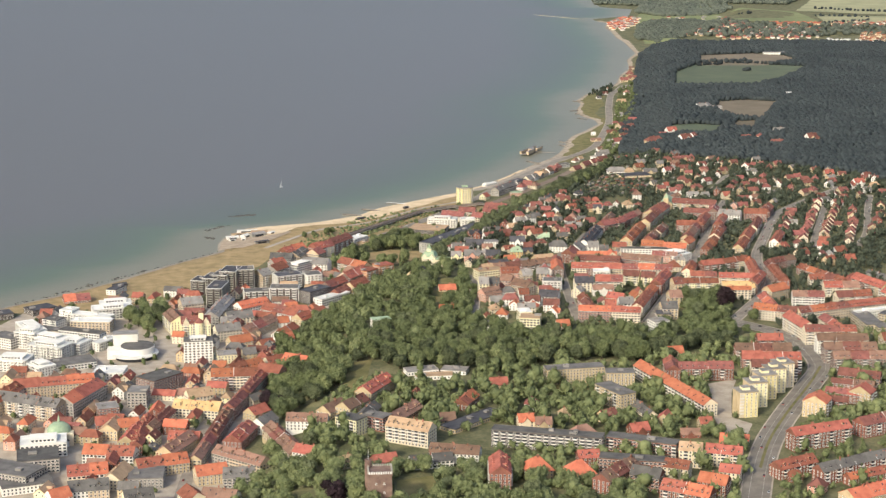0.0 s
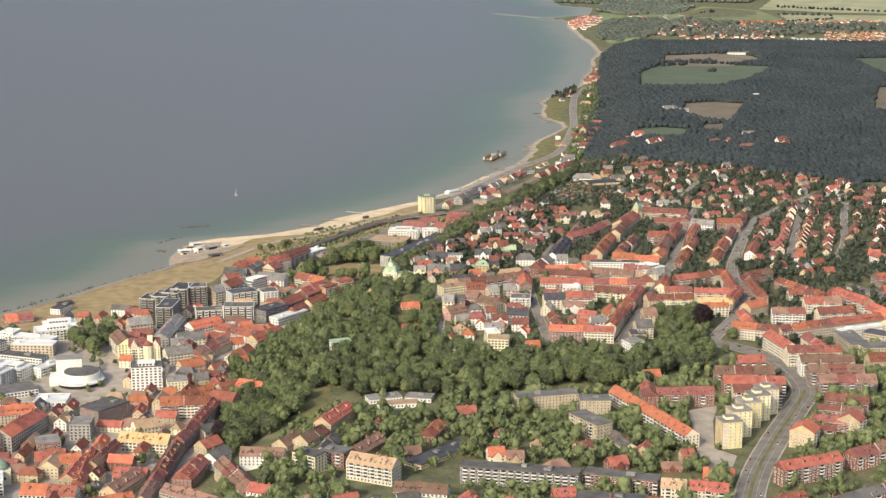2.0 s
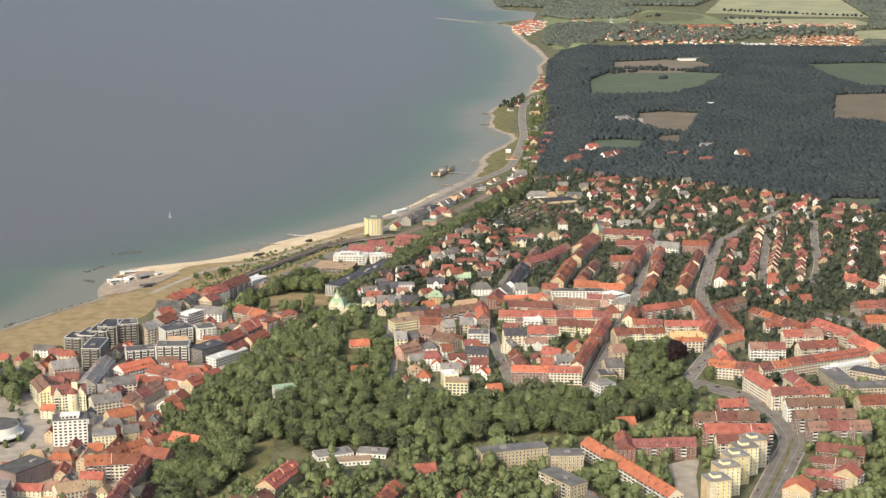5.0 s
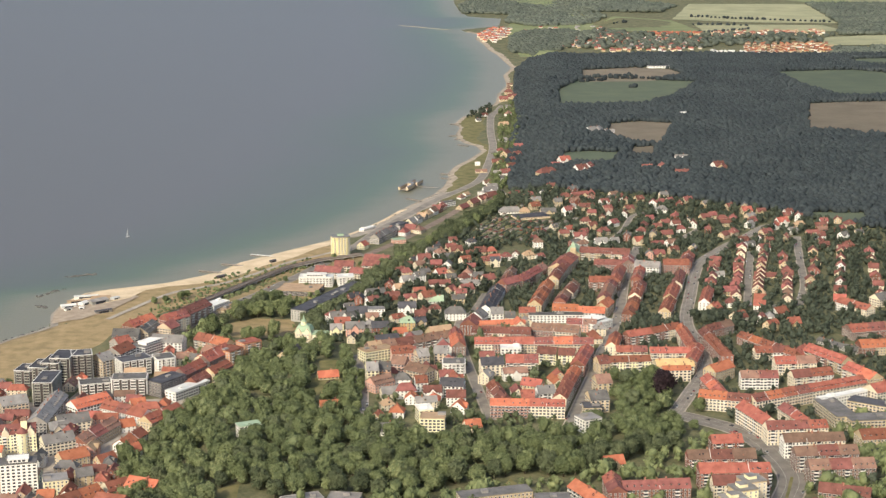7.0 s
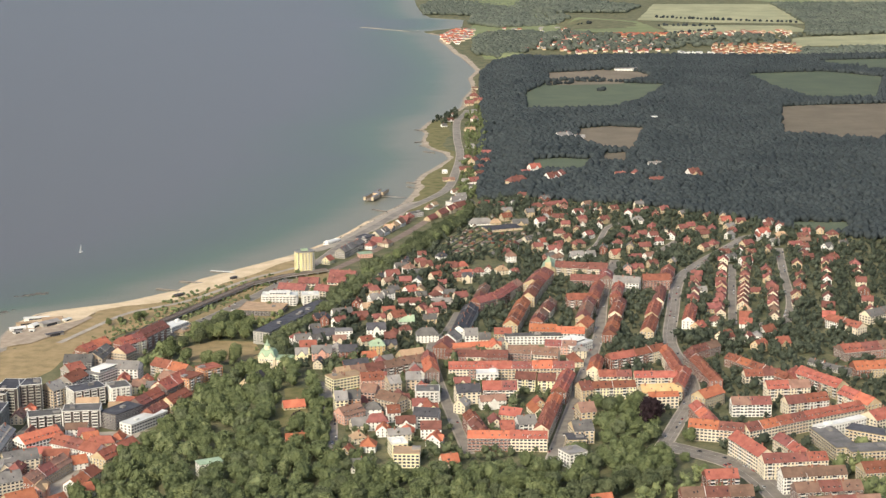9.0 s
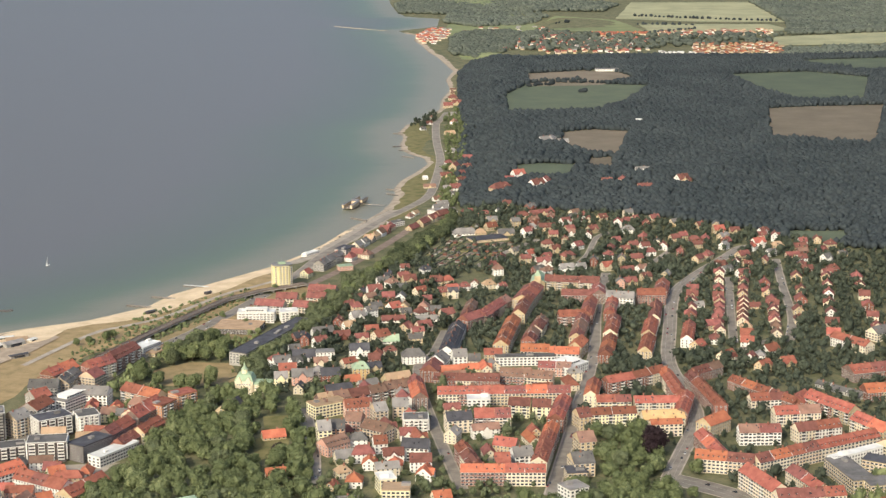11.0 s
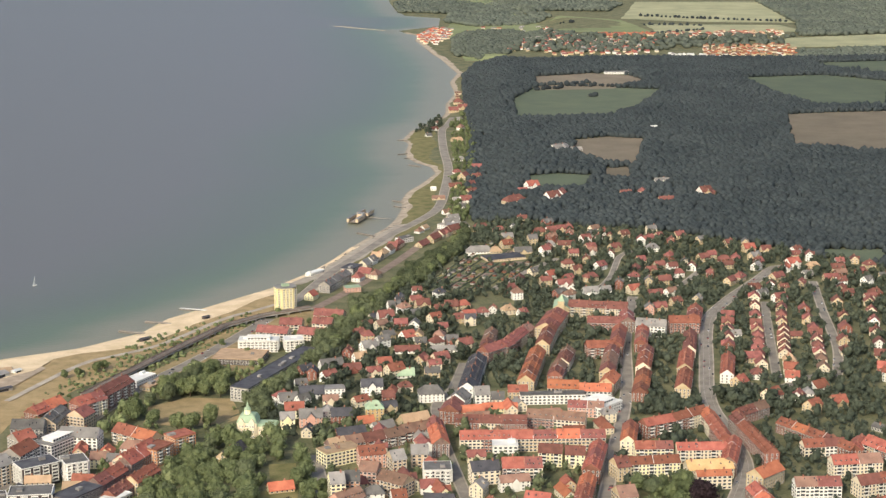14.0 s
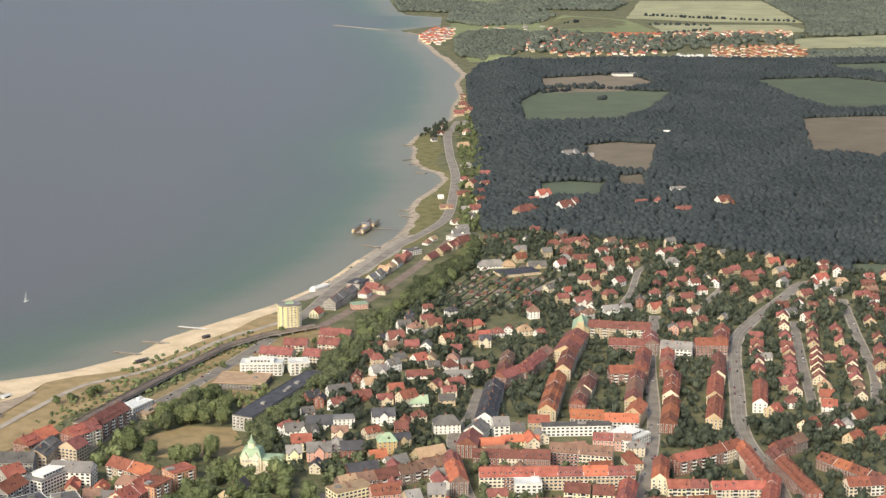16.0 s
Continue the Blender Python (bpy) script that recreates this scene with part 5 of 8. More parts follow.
# beach side
block(9.6, 1575.9, 60.0, 104.5, 14, 4, 'dark', 'grey', 'Fw')
block(-14.6, 1628.5, -15.6, 35.4, 26, 2, 'tan', 'dark', 'F')
block(-0.4, 1653.8, -7.1, 28.5, 12, 4, 'white', 'white', 'Fbh')
block(25.0, 1651.9, 3.8, 13.1, 12, 4, 'white', 'white', 'Fbh')
block(11.3, 1682.6, -20.7, 24.7, 11, 3, 'dred', 'cream', 'bh')
block(41.9, 1671.8, -26.5, 24.5, 11, 3, 'dred', 'cream', 'bh')
block(25.7, 1703.8, -12.0, 17.6, 11, 3, 'dred', 'cream', 'bh')
block(56.7, 1725.9, -20.5, 23.7, 11, 3, 'dred', 'cream', 'bh')
block(50.5, 1702.5, -21.8, 15.7, 11, 3, 'dred', 'cream', 'bh')
block(-84.8, 1582.7, 54.7, 21.3, 12, 2, 'white', 'white', 'F')
block(-73.6, 1574.5, 57.5, 25.6, 8, 1, 'tan', 'tan', 'F')
block(54.3, 1890.0, 49.3, 19.7, 6, 1, 'white', 'white', 'F')
block(69.0, 1840.0, 63.0, 48.0, 10, 3, 'grey', 'stone', 'w')
block(87.0, 1893.0, 60.0, 20.0, 12, 2, 'dark', 'stone', 'F')
block(147.0, 2008.0, 35.0, 16.0, 9, 2, 'grey', 'white', 'Fw')
block(199.0, 2066.0, 40.0, 24.0, 12, 2, 'stone', 'white', 'F')
# market quarter
block(128.1, 1229.5, -8.0, 47.2, 9, 4, 'red', 'brick', 'dw')
block(112.7, 1254.0, -84.4, 37.3, 9, 4, 'red', 'brick', 'd')
block(160.0, 1269.5, 72.1, 65.1, 9, 4, 'red', 'brick', 'd')
block(136.5, 1320.1, -5.2, 22.1, 13, 5, 'dred', 'brick', 'bw')
block(115.9, 1322.7, 4.9, 15.9, 11, 4, 'dark', 'cream', 'wh')
block(134.1, 1360.6, -5.2, 14.5, 10, 4, 'white', 'white', 'Fwh')
block(158.2, 1345.7, -17.4, 13.7, 10, 4, 'dred', 'lemon', 'b')
block(171.3, 1340.9, -13.1, 11.4, 10, 4, 'dred', 'lemon', 'b')
block(152.2, 1371.4, -5.2, 85.2, 10, 4, 'red', 'tan', 'dw')
block(132.6, 1401.9, -11.5, 43.3, 10, 4, 'dred', 'brick', 'd')
block(173.1, 1403.8, -20.7, 35.7, 10, 4, 'brown', 'brick', 'dw')
block(206.3, 1434.7, 40.8, 23.0, 20, 3, 'white', 'white', 'F')
block(180.7, 1331.6, 71.1, 42.7, 10, 4, 'red', 'brick', 'd')
block(130.4, 1246.1, -5.2, 8.7, 11, 4, 'red', 'brick', 'w')
block(143.1, 1254.8, 7.3, 11.4, 11, 4, 'stone', 'white', 'bw')
block(138.1, 1278.0, -26.8, 13.8, 10, 3, 'red', 'tan', '')
block(38.2, 1364.9, 25.5, 22.7, 12, 4, 'tan', 'lemon', 'wF')
block(56.2, 1356.6, 5.7, 15.3, 11, 4, 'red', 'pink', 'd')
block(32.7, 1304.2, 4.9, 8, 13, 6, 'stone', 'lemon', 'w')
block(41.9, 1311.6, -5.2, 8, 11, 5, 'grey', 'orangebrick', 'w')
block(53.1, 1329.8, -20.9, 10.2, 11, 4, 'brown', 'pink', 'w')
block(90.4, 1327.5, -5.2, 14.4, 13, 4, 'grey', 'white', 'Fbh')
block(65.2, 1310.9, -42.7, 17.6, 11, 4, 'brown', 'sand', 'w')
block(69.0, 1341.2, 14.8, 8.3, 11, 5, 'stone', 'sand', 'w')
block(83.5, 1354.1, -5.2, 9.6, 11, 4, 'stone', 'sand', 'w')
block(43.0, 1380.2, 22.6, 22.5, 10, 3, 'tan', 'brick', 'b')
block(65.1, 1388.1, 23.1, 25.7, 10, 3, 'brown', 'brick', 'b')
block(86.7, 1400.0, 22.0, 20.4, 10, 3, 'brown', 'brick', 'b')
block(97.9, 1385.1, 88.5, 41.3, 10, 4, 'red', 'brick', 'd')
block(84.7, 1276.4, -14.4, 15.8, 11, 4, 'dark', 'white', 'w')
block(62.3, 1228.0, 8.8, 9.5, 12, 4, 'white', 'lemon', 'wF')
block(66.4, 1210.1, -9.4, 15.1, 12, 4, 'tan', 'lemon', 'wF')
block(85.2, 1257.7, -5.2, 12.5, 10, 3, 'dred', 'white', 'd')
block(64.9, 1291.7, 4.6, 8, 10, 3, 'red', 'white', 'd')
block(37.7, 1293.6, 33.8, 16.4, 11, 3, 'brown', 'pink', 'd')
block(184.2, 1275.2, 7.1, 10.1, 14, 4, 'brown', 'tan', 'w')
block(174.8, 1240.6, 4.1, 12.2, 16, 4, 'grey', 'tan', 'w')
block(169.2, 1228.9, -0.9, 11.1, 12, 3, 'dark', 'tan', 'Fw')
block(192.1, 1318.9, 12.1, 8.1, 12, 4, 'dred', 'tan', 'd')
block(161.8, 1199.4, 22.9, 12.3, 12, 4, 'stone', 'white', 'Fbw')
block(241.6, 1314.1, 0.9, 26.2, 11, 3, 'ochre', 'cream', 'wh')
block(239.1, 1296.5, -1.2, 19.4, 6, 4, 'orange', 'cream', 'wh')
# east quarter
block(231.2, 1387.2, 21.8, 20.7, 9, 4, 'red', 'brick', 'db')
block(252.9, 1397.9, 29.7, 27.9, 9, 4, 'red', 'brick', 'db')
block(264.8, 1376.1, 86.5, 50.9, 9, 4, 'red', 'brick', 'd')
block(217.8, 1344.5, -5.2, 21.9, 9, 4, 'red', 'lemon', 'bw')
block(244.4, 1339.2, -5.2, 28.6, 9, 4, 'red', 'cream', 'b')
block(209.8, 1369.2, 73.2, 30.9, 9, 4, 'red', 'cream', 'd')
block(211.7, 1320.7, 0.4, 28.6, 9, 4, 'red', 'lemon', 'b')
block(259.8, 1330.9, 68.4, 38.7, 9, 4, 'red', 'brick', 'd')
block(281.5, 1357.4, -89.4, 66.2, 9, 4, 'dred', 'brick', 'd')
block(296.3, 1407.8, 33.4, 26.0, 9, 3, 'dred', 'brick', 'd')
block(320.3, 1356.2, -63.9, 59.5, 9, 3, 'red', 'brick', 'd')
block(317.9, 1341.0, 1.5, 25.2, 9, 3, 'red', 'cream', 'w')
block(338.0, 1337.8, 57.0, 19.7, 9, 3, 'red', 'brick', '')
block(256.1, 1231.1, -22.0, 33.2, 10, 4, 'red', 'cream', 'dw')
block(292.7, 1233.9, 23.1, 46.2, 10, 4, 'red', 'cream', 'dw')
block(334.9, 1251.2, 21.5, 45.0, 10, 4, 'red', 'cream', 'dwh')
block(255.5, 1254.8, -88.4, 37.8, 10, 4, 'red', 'brick', '')
block(268.8, 1296.6, 36.5, 20.4, 11, 4, 'orange', 'tan', '')
block(290.5, 1275.8, -5.2, 24.9, 10, 4, 'dred', 'white', 'wb')
block(326.3, 1276.5, 10.5, 29.3, 10, 4, 'red', 'cream', 'b')
block(324.1, 1306.6, 0.4, 28.7, 10, 4, 'dred', 'cream', 'b')
block(351.6, 1318.6, -65.9, 39.1, 11, 4, 'red', 'tan', 'b')
block(361.8, 1276.2, -69.9, 29.3, 11, 4, 'red', 'tan', 'b')
block(265.1, 1189.4, -77.6, 35.2, 11, 5, 'red', 'cream', 'bh')
block(282.5, 1165.6, 1.4, 37.6, 10, 5, 'red', 'cream', 'b')
block(285.7, 1142.2, 1.3, 36.8, 10, 5, 'brown', 'cream', 'b')
block(285.8, 1119.0, 0.9, 37.2, 11, 5, 'brown', 'oldbrick', 'b')
block(287.4, 1095.9, 0.5, 37.9, 11, 5, 'brown', 'oldbrick', 'b')
block(291.0, 1192.0, -79.2, 32.6, 9, 4, 'red', 'cream', '')
block(319.8, 1204.0, -85.0, 37.1, 14, 4, 'grey', 'tan', 'Fw')
block(338.9, 1184.0, 1.8, 36.3, 14, 4, 'grey', 'tan', 'Fw')
block(347.7, 1212.3, -39.0, 31.4, 12, 4, 'dark', 'tan', 'Fw')
block(332.9, 1230.8, 24.6, 38.7, 6, 4, 'white', 'white', 'F')
block(280.3, 1066.1, -23.3, 27.7, 10, 3, 'dred', 'brick', 'w')
block(235.5, 1149.5, 1.2, 18.5, 10, 4, 'red', 'brick', 'b')
block(225.8, 1123.3, -2.3, 39.4, 11, 4, 'brown', 'brick', 'b')
block(225.9, 1094.9, -2.5, 40.1, 11, 5, 'red', 'brick', 'b')
block(224.1, 1076.1, -1.8, 30.7, 10, 5, 'brown', 'tan', 'b')
block(419.8, 1461.2, -62.1, 32.0, 10, 3, 'red', 'cream', '')
block(456.7, 1488.5, 28.2, 34.1, 11, 3, 'grey', 'white', 'w')
block(412.9, 1395.3, 10.7, 47.2, 16, 3, 'dred', 'brick', 'd')
block(400.9, 1349.4, 4.8, 34.5, 12, 3, 'orange', 'tan', '')
block(374.7, 1364.5, -59.3, 37.2, 6, 1, 'grey', 'grey', '')
block(362.6, 1241.7, 24.8, 20.0, 14, 4, 'red', 'cream', 'w')
block(330.4, 1150.6, 3.3, 28.4, 14, 4, 'red', 'tan', '')
# north blocks
block(270.8, 1579.3, 73.8, 43.4, 9, 3, 'dred', 'brick', '')
block(259.4, 1525.7, 72.4, 47.0, 10, 3, 'red', 'tan', 'd')
block(243.7, 1471.9, 72.1, 46.8, 10, 3, 'red', 'tan', 'd')
block(301.5, 1562.2, 73.1, 45.2, 9, 3, 'dred', 'brick', '')
block(285.5, 1516.2, 71.6, 39.2, 10, 3, 'red', 'tan', 'd')
block(272.1, 1472.6, 71.1, 38.4, 10, 3, 'red', 'tan', 'd')
block(283.8, 1602.6, -22.1, 21.8, 11, 4, 'stone', 'white', 'wh')
block(309.7, 1607.9, -7.1, 22.1, 11, 4, 'red', 'brick', 'wh')
block(326.3, 1636.7, 71.5, 30.5, 11, 3, 'red', 'brick', '')
block(256.8, 1657.8, -18.9, 44.8, 11, 4, 'dred', 'tan', 'b')
block(255.0, 1621.6, -12.9, 28.3, 10, 3, 'dred', 'brick', 'w')
block(271.1, 1624.3, 78.8, 26.3, 10, 4, 'dred', 'brick', '')
block(251.7, 1572.5, 72.9, 48.5, 10, 4, 'dred', 'tan', '')
block(234.6, 1551.9, -0.3, 21.3, 10, 4, 'dred', 'tan', 'b')
block(232.6, 1516.8, 73.0, 58.2, 10, 4, 'brown', 'tan', '')
block(222.7, 1474.6, 64.4, 20.9, 10, 4, 'orange', 'tan', '')
block(191.0, 1470.3, -13.4, 19.8, 11, 3, 'orange', 'tan', 'dw')
block(210.3, 1461.4, -13.2, 20.4, 10, 3, 'orange', 'white', 'w')
block(181.0, 1455.7, -4.3, 41.5, 8, 3, 'grey', 'white', 'Fwh')
block(196.8, 1428.4, -14.9, 22.3, 9, 3, 'brown', 'pink', '')
block(178.1, 1511.7, 73.0, 72.4, 11, 4, 'orange', 'tan', 'd')
block(202.0, 1582.1, 71.7, 47.6, 10, 4, 'dred', 'tan', '')
block(213.7, 1622.4, 67.5, 47.6, 16, 4, 'dred', 'tan', '')
block(194.3, 1506.1, 71.9, 28.2, 10, 3, 'dred', 'brick', 'd')
block(206.0, 1536.4, 70.1, 31.4, 10, 3, 'dred', 'brick', 'd')
block(137.3, 1506.6, 75.6, 71.3, 12, 3, 'dark', 'white', 'd')
block(161.9, 1558.5, 42.0, 30.2, 10, 4, 'dred', 'tan', 'w')
block(179.5, 1582.9, 59.9, 54.8, 10, 4, 'dred', 'brick', 'd')
block(120.2, 1450.3, 63.3, 13.1, 12, 4, 'grey', 'white', 'w')
block(135.7, 1457.9, -0.9, 9.5, 11, 4, 'stone', 'white', 'wh')
block(145.2, 1452.7, -7.2, 8, 10, 3, 'grey', 'cream', '')
block(160.3, 1465.6, -7.2, 12.6, 9, 3, 'red', 'tan', '')
block(112.9, 1431.0, 71.0, 18.1, 12, 4, 'dred', 'brick', '')
block(161.0, 1586.4, 75.1, 42.7, 9, 3, 'brown', 'brick', '')
block(310.5, 1501.7, 71.7, 44.4, 9, 3, 'red', 'cream', 'd')
# park edge
villa(56.6, 1014.5, 80, 8, 9, 2, 'dred', 'white', '')
villa(51.2, 980.0, 10, 9, 10, 2, 'orange', 'cream', '')
villa(62.2, 974.6, 0, 8, 10, 2, 'brown', 'tan', '')
villa(77.4, 1000.8, 30, 6, 7, 1, 'tan', 'cream', '')
villa(84.6, 958.2, 30, 9, 14, 2, 'brown', 'white', '')
villa(103.0, 988.9, 30, 9, 11, 2, 'dred', 'tan', '')
villa(119.5, 962.5, 20, 9, 12, 2, 'red', 'brick', '')
villa(138.7, 983.1, 70, 10, 11, 2, 'red', 'tan', '')
villa(162.3, 975.8, 10, 7, 8, 2, 'red', 'tan', '')
villa(150.9, 959.8, 0, 7, 12, 1, 'brown', 'brick', '')
villa(53.2, 889.6, 20, 15, 15, 3, 'orange', 'tan', 'hip')
villa(76.8, 884.0, 20, 15, 15, 3, 'orange', 'tan', 'hip')
villa(-17.7, 1032.6, 80, 8, 8, 2, 'red', 'tan', '')
villa(36.9, 1056.2, 10, 9, 12, 2, 'red', 'tan', '')
villa(2.1, 988.0, 10, 9, 11, 1, 'brown', 'tan', '')
villa(-56.9, 906.4, 30, 7, 8, 2, 'tan', 'cream', '')
villa(208.1, 866.9, 60, 9, 9, 2, 'dred', 'pink', '')
villa(198.9, 882.9, 0, 6, 8, 2, 'red', 'brick', '')
villa(-120.7, 1220.7, 40, 9, 12, 2, 'orange', 'white', '')
villa(-134.2, 1204.8, 40, 9, 12, 2, 'red', 'tan', '')
villa(-171.4, 1262.2, 20, 10, 10, 3, 'stone', 'cream', '')
villa(-127.6, 1270.8, 20, 9, 9, 2, 'orange', 'white', '')
villa(-124.2, 1308.3, 20, 9, 10, 3, 'orange', 'cream', '')
villa(-143.5, 1175.2, 20, 9, 10, 3, 'grey', 'tan', '')
# villa quarter
villa(53.7, 1276.5, 0, 9, 13, 3, 'dred', 'white', '')
villa(43.3, 1276.1, 10, 9, 12, 2, 'stone', 'cream', '')
villa(70.8, 1271.3, 0, 8, 12, 3, 'dred', 'white', '')
villa(86.0, 1243.0, 70, 9, 10, 2, 'orange', 'white', '')
villa(71.0, 1260.1, 80, 8, 8, 2, 'orange', 'lemon', '')
villa(56.6, 1263.9, 80, 8, 9, 2, 'orange', 'white', '')
villa(45.8, 1237.2, 80, 9, 9, 2, 'orange', 'white', '')
villa(90.2, 1203.8, 10, 9, 10, 2, 'orange', 'cream', '')
villa(39.2, 1203.1, 0, 8, 12, 2, 'grey', 'white', '')
villa(33.0, 1234.3, 60, 6, 7, 1, 'red', 'tan', '')
villa(40.1, 1252.2, 20, 7, 8, 2, 'tan', 'cream', '')
villa(53.0, 1301.1, 0, 8, 10, 3, 'grey', 'white', '')
villa(83.7, 1311.3, 0, 8, 10, 2, 'dred', 'white', '')
villa(109.8, 1302.6, 60, 8, 9, 3, 'stone', 'cream', '')
villa(3.4, 1323.5, 10, 8, 14, 1, 'orange', 'tan', '')
villa(3.9, 1257.7, 5, 8, 14, 1, 'orange', 'tan', '')
villa(164.4, 1131.1, 10, 9, 12, 2, 'orange', 'tan', '')
villa(22.8, 1227.2, 0, 6, 7, 1, 'tan', 'white', '')
villa(13.9, 1482.3, 10, 9, 12, 3, 'grey', 'white', '')
villa(16.8, 1452.4, 0, 9, 12, 3, 'red', 'lemon', '')
villa(11.7, 1434.2, 0, 8, 9, 3, 'stone', 'lemon', '')
villa(25.9, 1433.5, 0, 10, 14, 3, 'grey', 'pink', '')
villa(29.6, 1489.0, 0, 10, 16, 2, 'dark', 'white', '')
villa(44.3, 1488.2, 0, 9, 13, 3, 'stone', 'white', 'F')
villa(44.8, 1434.2, 0, 9, 13, 3, 'dark', 'brick', '')
villa(36.9, 1442.5, 80, 7, 8, 3, 'stone', 'white', '')
villa(68.7, 1491.1, 0, 9, 14, 3, 'dark', 'white', '')
villa(65.6, 1439.9, 0, 9, 11, 4, 'copper', 'ochre', '')
villa(58.7, 1423.6, 10, 8, 10, 2, 'orange', 'tan', '')
villa(104.9, 1471.2, 0, 10, 16, 3, 'grey', 'white', '')
villa(77.1, 1466.7, 0, 8, 8, 3, 'dred', 'brick', '')
villa(87.1, 1525.1, 30, 9, 12, 3, 'orange', 'cream', '')
villa(82.3, 1547.4, 10, 8, 10, 2, 'orange', 'tan', '')
villa(47.8, 1402.2, 15, 10, 18, 2, 'dark', 'brick', '')
villa(88.6, 1423.8, 20, 14, 18, 1, 'tan', 'tan', '')
villa(68.5, 1418.2, 25, 8, 14, 1, 'stone', 'white', '')
villa(-22.6, 1396.0, 60, 10, 22, 2, 'dark', 'tan', '')
villa(59.8, 1540.5, 10, 9, 12, 1, 'dred', 'brick', '')
villa(67.2, 1561.5, 20, 8, 10, 2, 'tan', 'white', '')
villa(46.8, 1560.4, 15, 9, 16, 1, 'grey', 'white', '')
villa(75.3, 1588.4, 20, 9, 11, 2, 'stone', 'white', '')
villa(94.2, 1524.4, 0, 9, 12, 1, 'copper', 'white', '')
villa(121.8, 1553.3, 20, 9, 11, 2, 'dred', 'cream', '')
villa(108.5, 1551.4, 60, 8, 10, 2, 'dred', 'tan', '')
villa(101.8, 1581.2, 0, 7, 18, 1, 'red', 'white', '')
villa(127.4, 1579.4, 0, 6, 20, 1, 'stone', 'white', '')
villa(46.3, 1799.2, 60, 8, 10, 2, 'orange', 'lemon', '')
villa(95.8, 1674.0, 10, 10, 12, 2, 'red', 'white', '')
villa(106.1, 1711.3, 10, 9, 10, 2, 'grey', 'white', '')
villa(127.1, 1700.1, 10, 9, 11, 2, 'red', 'tan', '')
villa(148.7, 1692.7, 0, 9, 10, 2, 'red', 'tan', '')
villa(139.1, 1689.8, 0, 8, 8, 1, 'red', 'tan', '')
villa(131.6, 1659.5, 30, 8, 10, 2, 'orange', 'cream', '')
villa(114.4, 1642.6, 75, 8, 9, 2, 'grey', 'white', '')
villa(105.5, 1611.4, 30, 9, 10, 2, 'orange', 'white', '')
villa(113.5, 1613.2, 75, 7, 8, 2, 'tan', 'tan', '')
villa(128.8, 1611.3, 75, 8, 9, 2, 'brown', 'white', '')
villa(124.1, 1594.3, 30, 8, 9, 2, 'red', 'white', '')
# north villas, mostly dark red roofs with cloud shade in the tile colour
villa(158.0, 1664.2, 10, 7.7, 9.7, 2, 'orange', 'white', '')
villa(169.6, 1671.5, 10, 6.9, 8.8, 2, 'dred', 'white', '')
villa(179.2, 1679.4, 75, 6, 7, 2, 'dred', 'white', '')
villa(190.2, 1675.4, 20, 7.7, 9.7, 2, 'tan', 'cream', '')
villa(199.7, 1666.1, 30, 6, 7, 2, 'dred', 'white', '')
villa(143.8, 1587.0, 20, 8.6, 10.6, 2, 'dred', 'cream', '')
villa(158.7, 1695.0, 10, 7.7, 8.8, 2, 'orange', 'tan', '')
villa(267.3, 1820.7, 10, 7.7, 9.7, 2, 'red', 'cream', '')
villa(270.3, 1798.6, 20, 6.9, 8.8, 2, 'dred', 'tan', '')
villa(244.7, 1783.1, 30, 6.9, 8.8, 2, 'orange', 'white', '')
villa(249.5, 1750.6, 10, 7.7, 12.3, 2, 'dred', 'white', '')
villa(275.8, 1770.6, 30, 7.7, 12.3, 2, 'red', 'tan', '')
villa(293.0, 1809.8, 40, 7.7, 10.6, 2, 'dred', 'white', '')
villa(312.2, 1852.8, 75, 6.9, 7.9, 2, 'dred', 'white', '')
villa(321.8, 1877.4, 30, 7.7, 10.6, 2, 'dred', 'tan', '')
villa(300.1, 1880.1, 20, 7.7, 9.7, 2, 'red', 'tan', '')
villa(303.7, 1916.9, 20, 7.7, 9.7, 2, 'dred', 'white', '')
villa(316.4, 1938.2, 10, 7.7, 10.6, 2, 'grey', 'white', '')
villa(328.7, 1925.3, 75, 5.2, 7.9, 2, 'dred', 'tan', '')
villa(343.3, 1930.3, 20, 7.7, 8.8, 2, 'red', 'tan', '')
villa(362.9, 1909.7, 10, 7.7, 10.6, 2, 'dred', 'white', '')
villa(354.9, 1871.3, 10, 7.7, 10.6, 2, 'stone', 'white', '')
villa(373.7, 1920.6, 30, 6, 7, 2, 'dred', 'tan', '')
villa(332.4, 1824.6, 10, 7.7, 7.9, 2, 'red', 'tan', '')
villa(343.7, 1804.9, 10, 6.9, 8.8, 2, 'dred', 'tan', '')
villa(320.3, 1796.8, 60, 7.7, 9.7, 2, 'dred', 'tan', '')
villa(331.7, 1787.3, 10, 6.9, 8.8, 2, 'dred', 'tan', '')
villa(312.5, 1767.4, 10, 6.9, 8.8, 2, 'red', 'white', '')
villa(301.3, 1725.3, 20, 8.6, 10.6, 2, 'orange', 'cream', '')
villa(333.6, 1752.6, 10, 7.7, 11.4, 2, 'dred', 'tan', '')
villa(316.7, 1716.4, 10, 6.9, 12.3, 1, 'dred', 'tan', '')
villa(263.6, 1715.7, 10, 7.7, 12.3, 3, 'stone', 'white', '')
villa(278.4, 1725.8, 10, 6.9, 7.9, 2, 'stone', 'white', '')
villa(307.6, 1668.6, 10, 7.7, 10.6, 2, 'dred', 'tan', '')
villa(297.7, 1661.0, 80, 6.9, 7.9, 3, 'grey', 'pink', '')
villa(392.9, 1919.7, 20, 7.7, 9.7, 2, 'red', 'tan', '')
villa(369.7, 1796.5, 70, 7.7, 7.9, 2, 'dred', 'white', '')
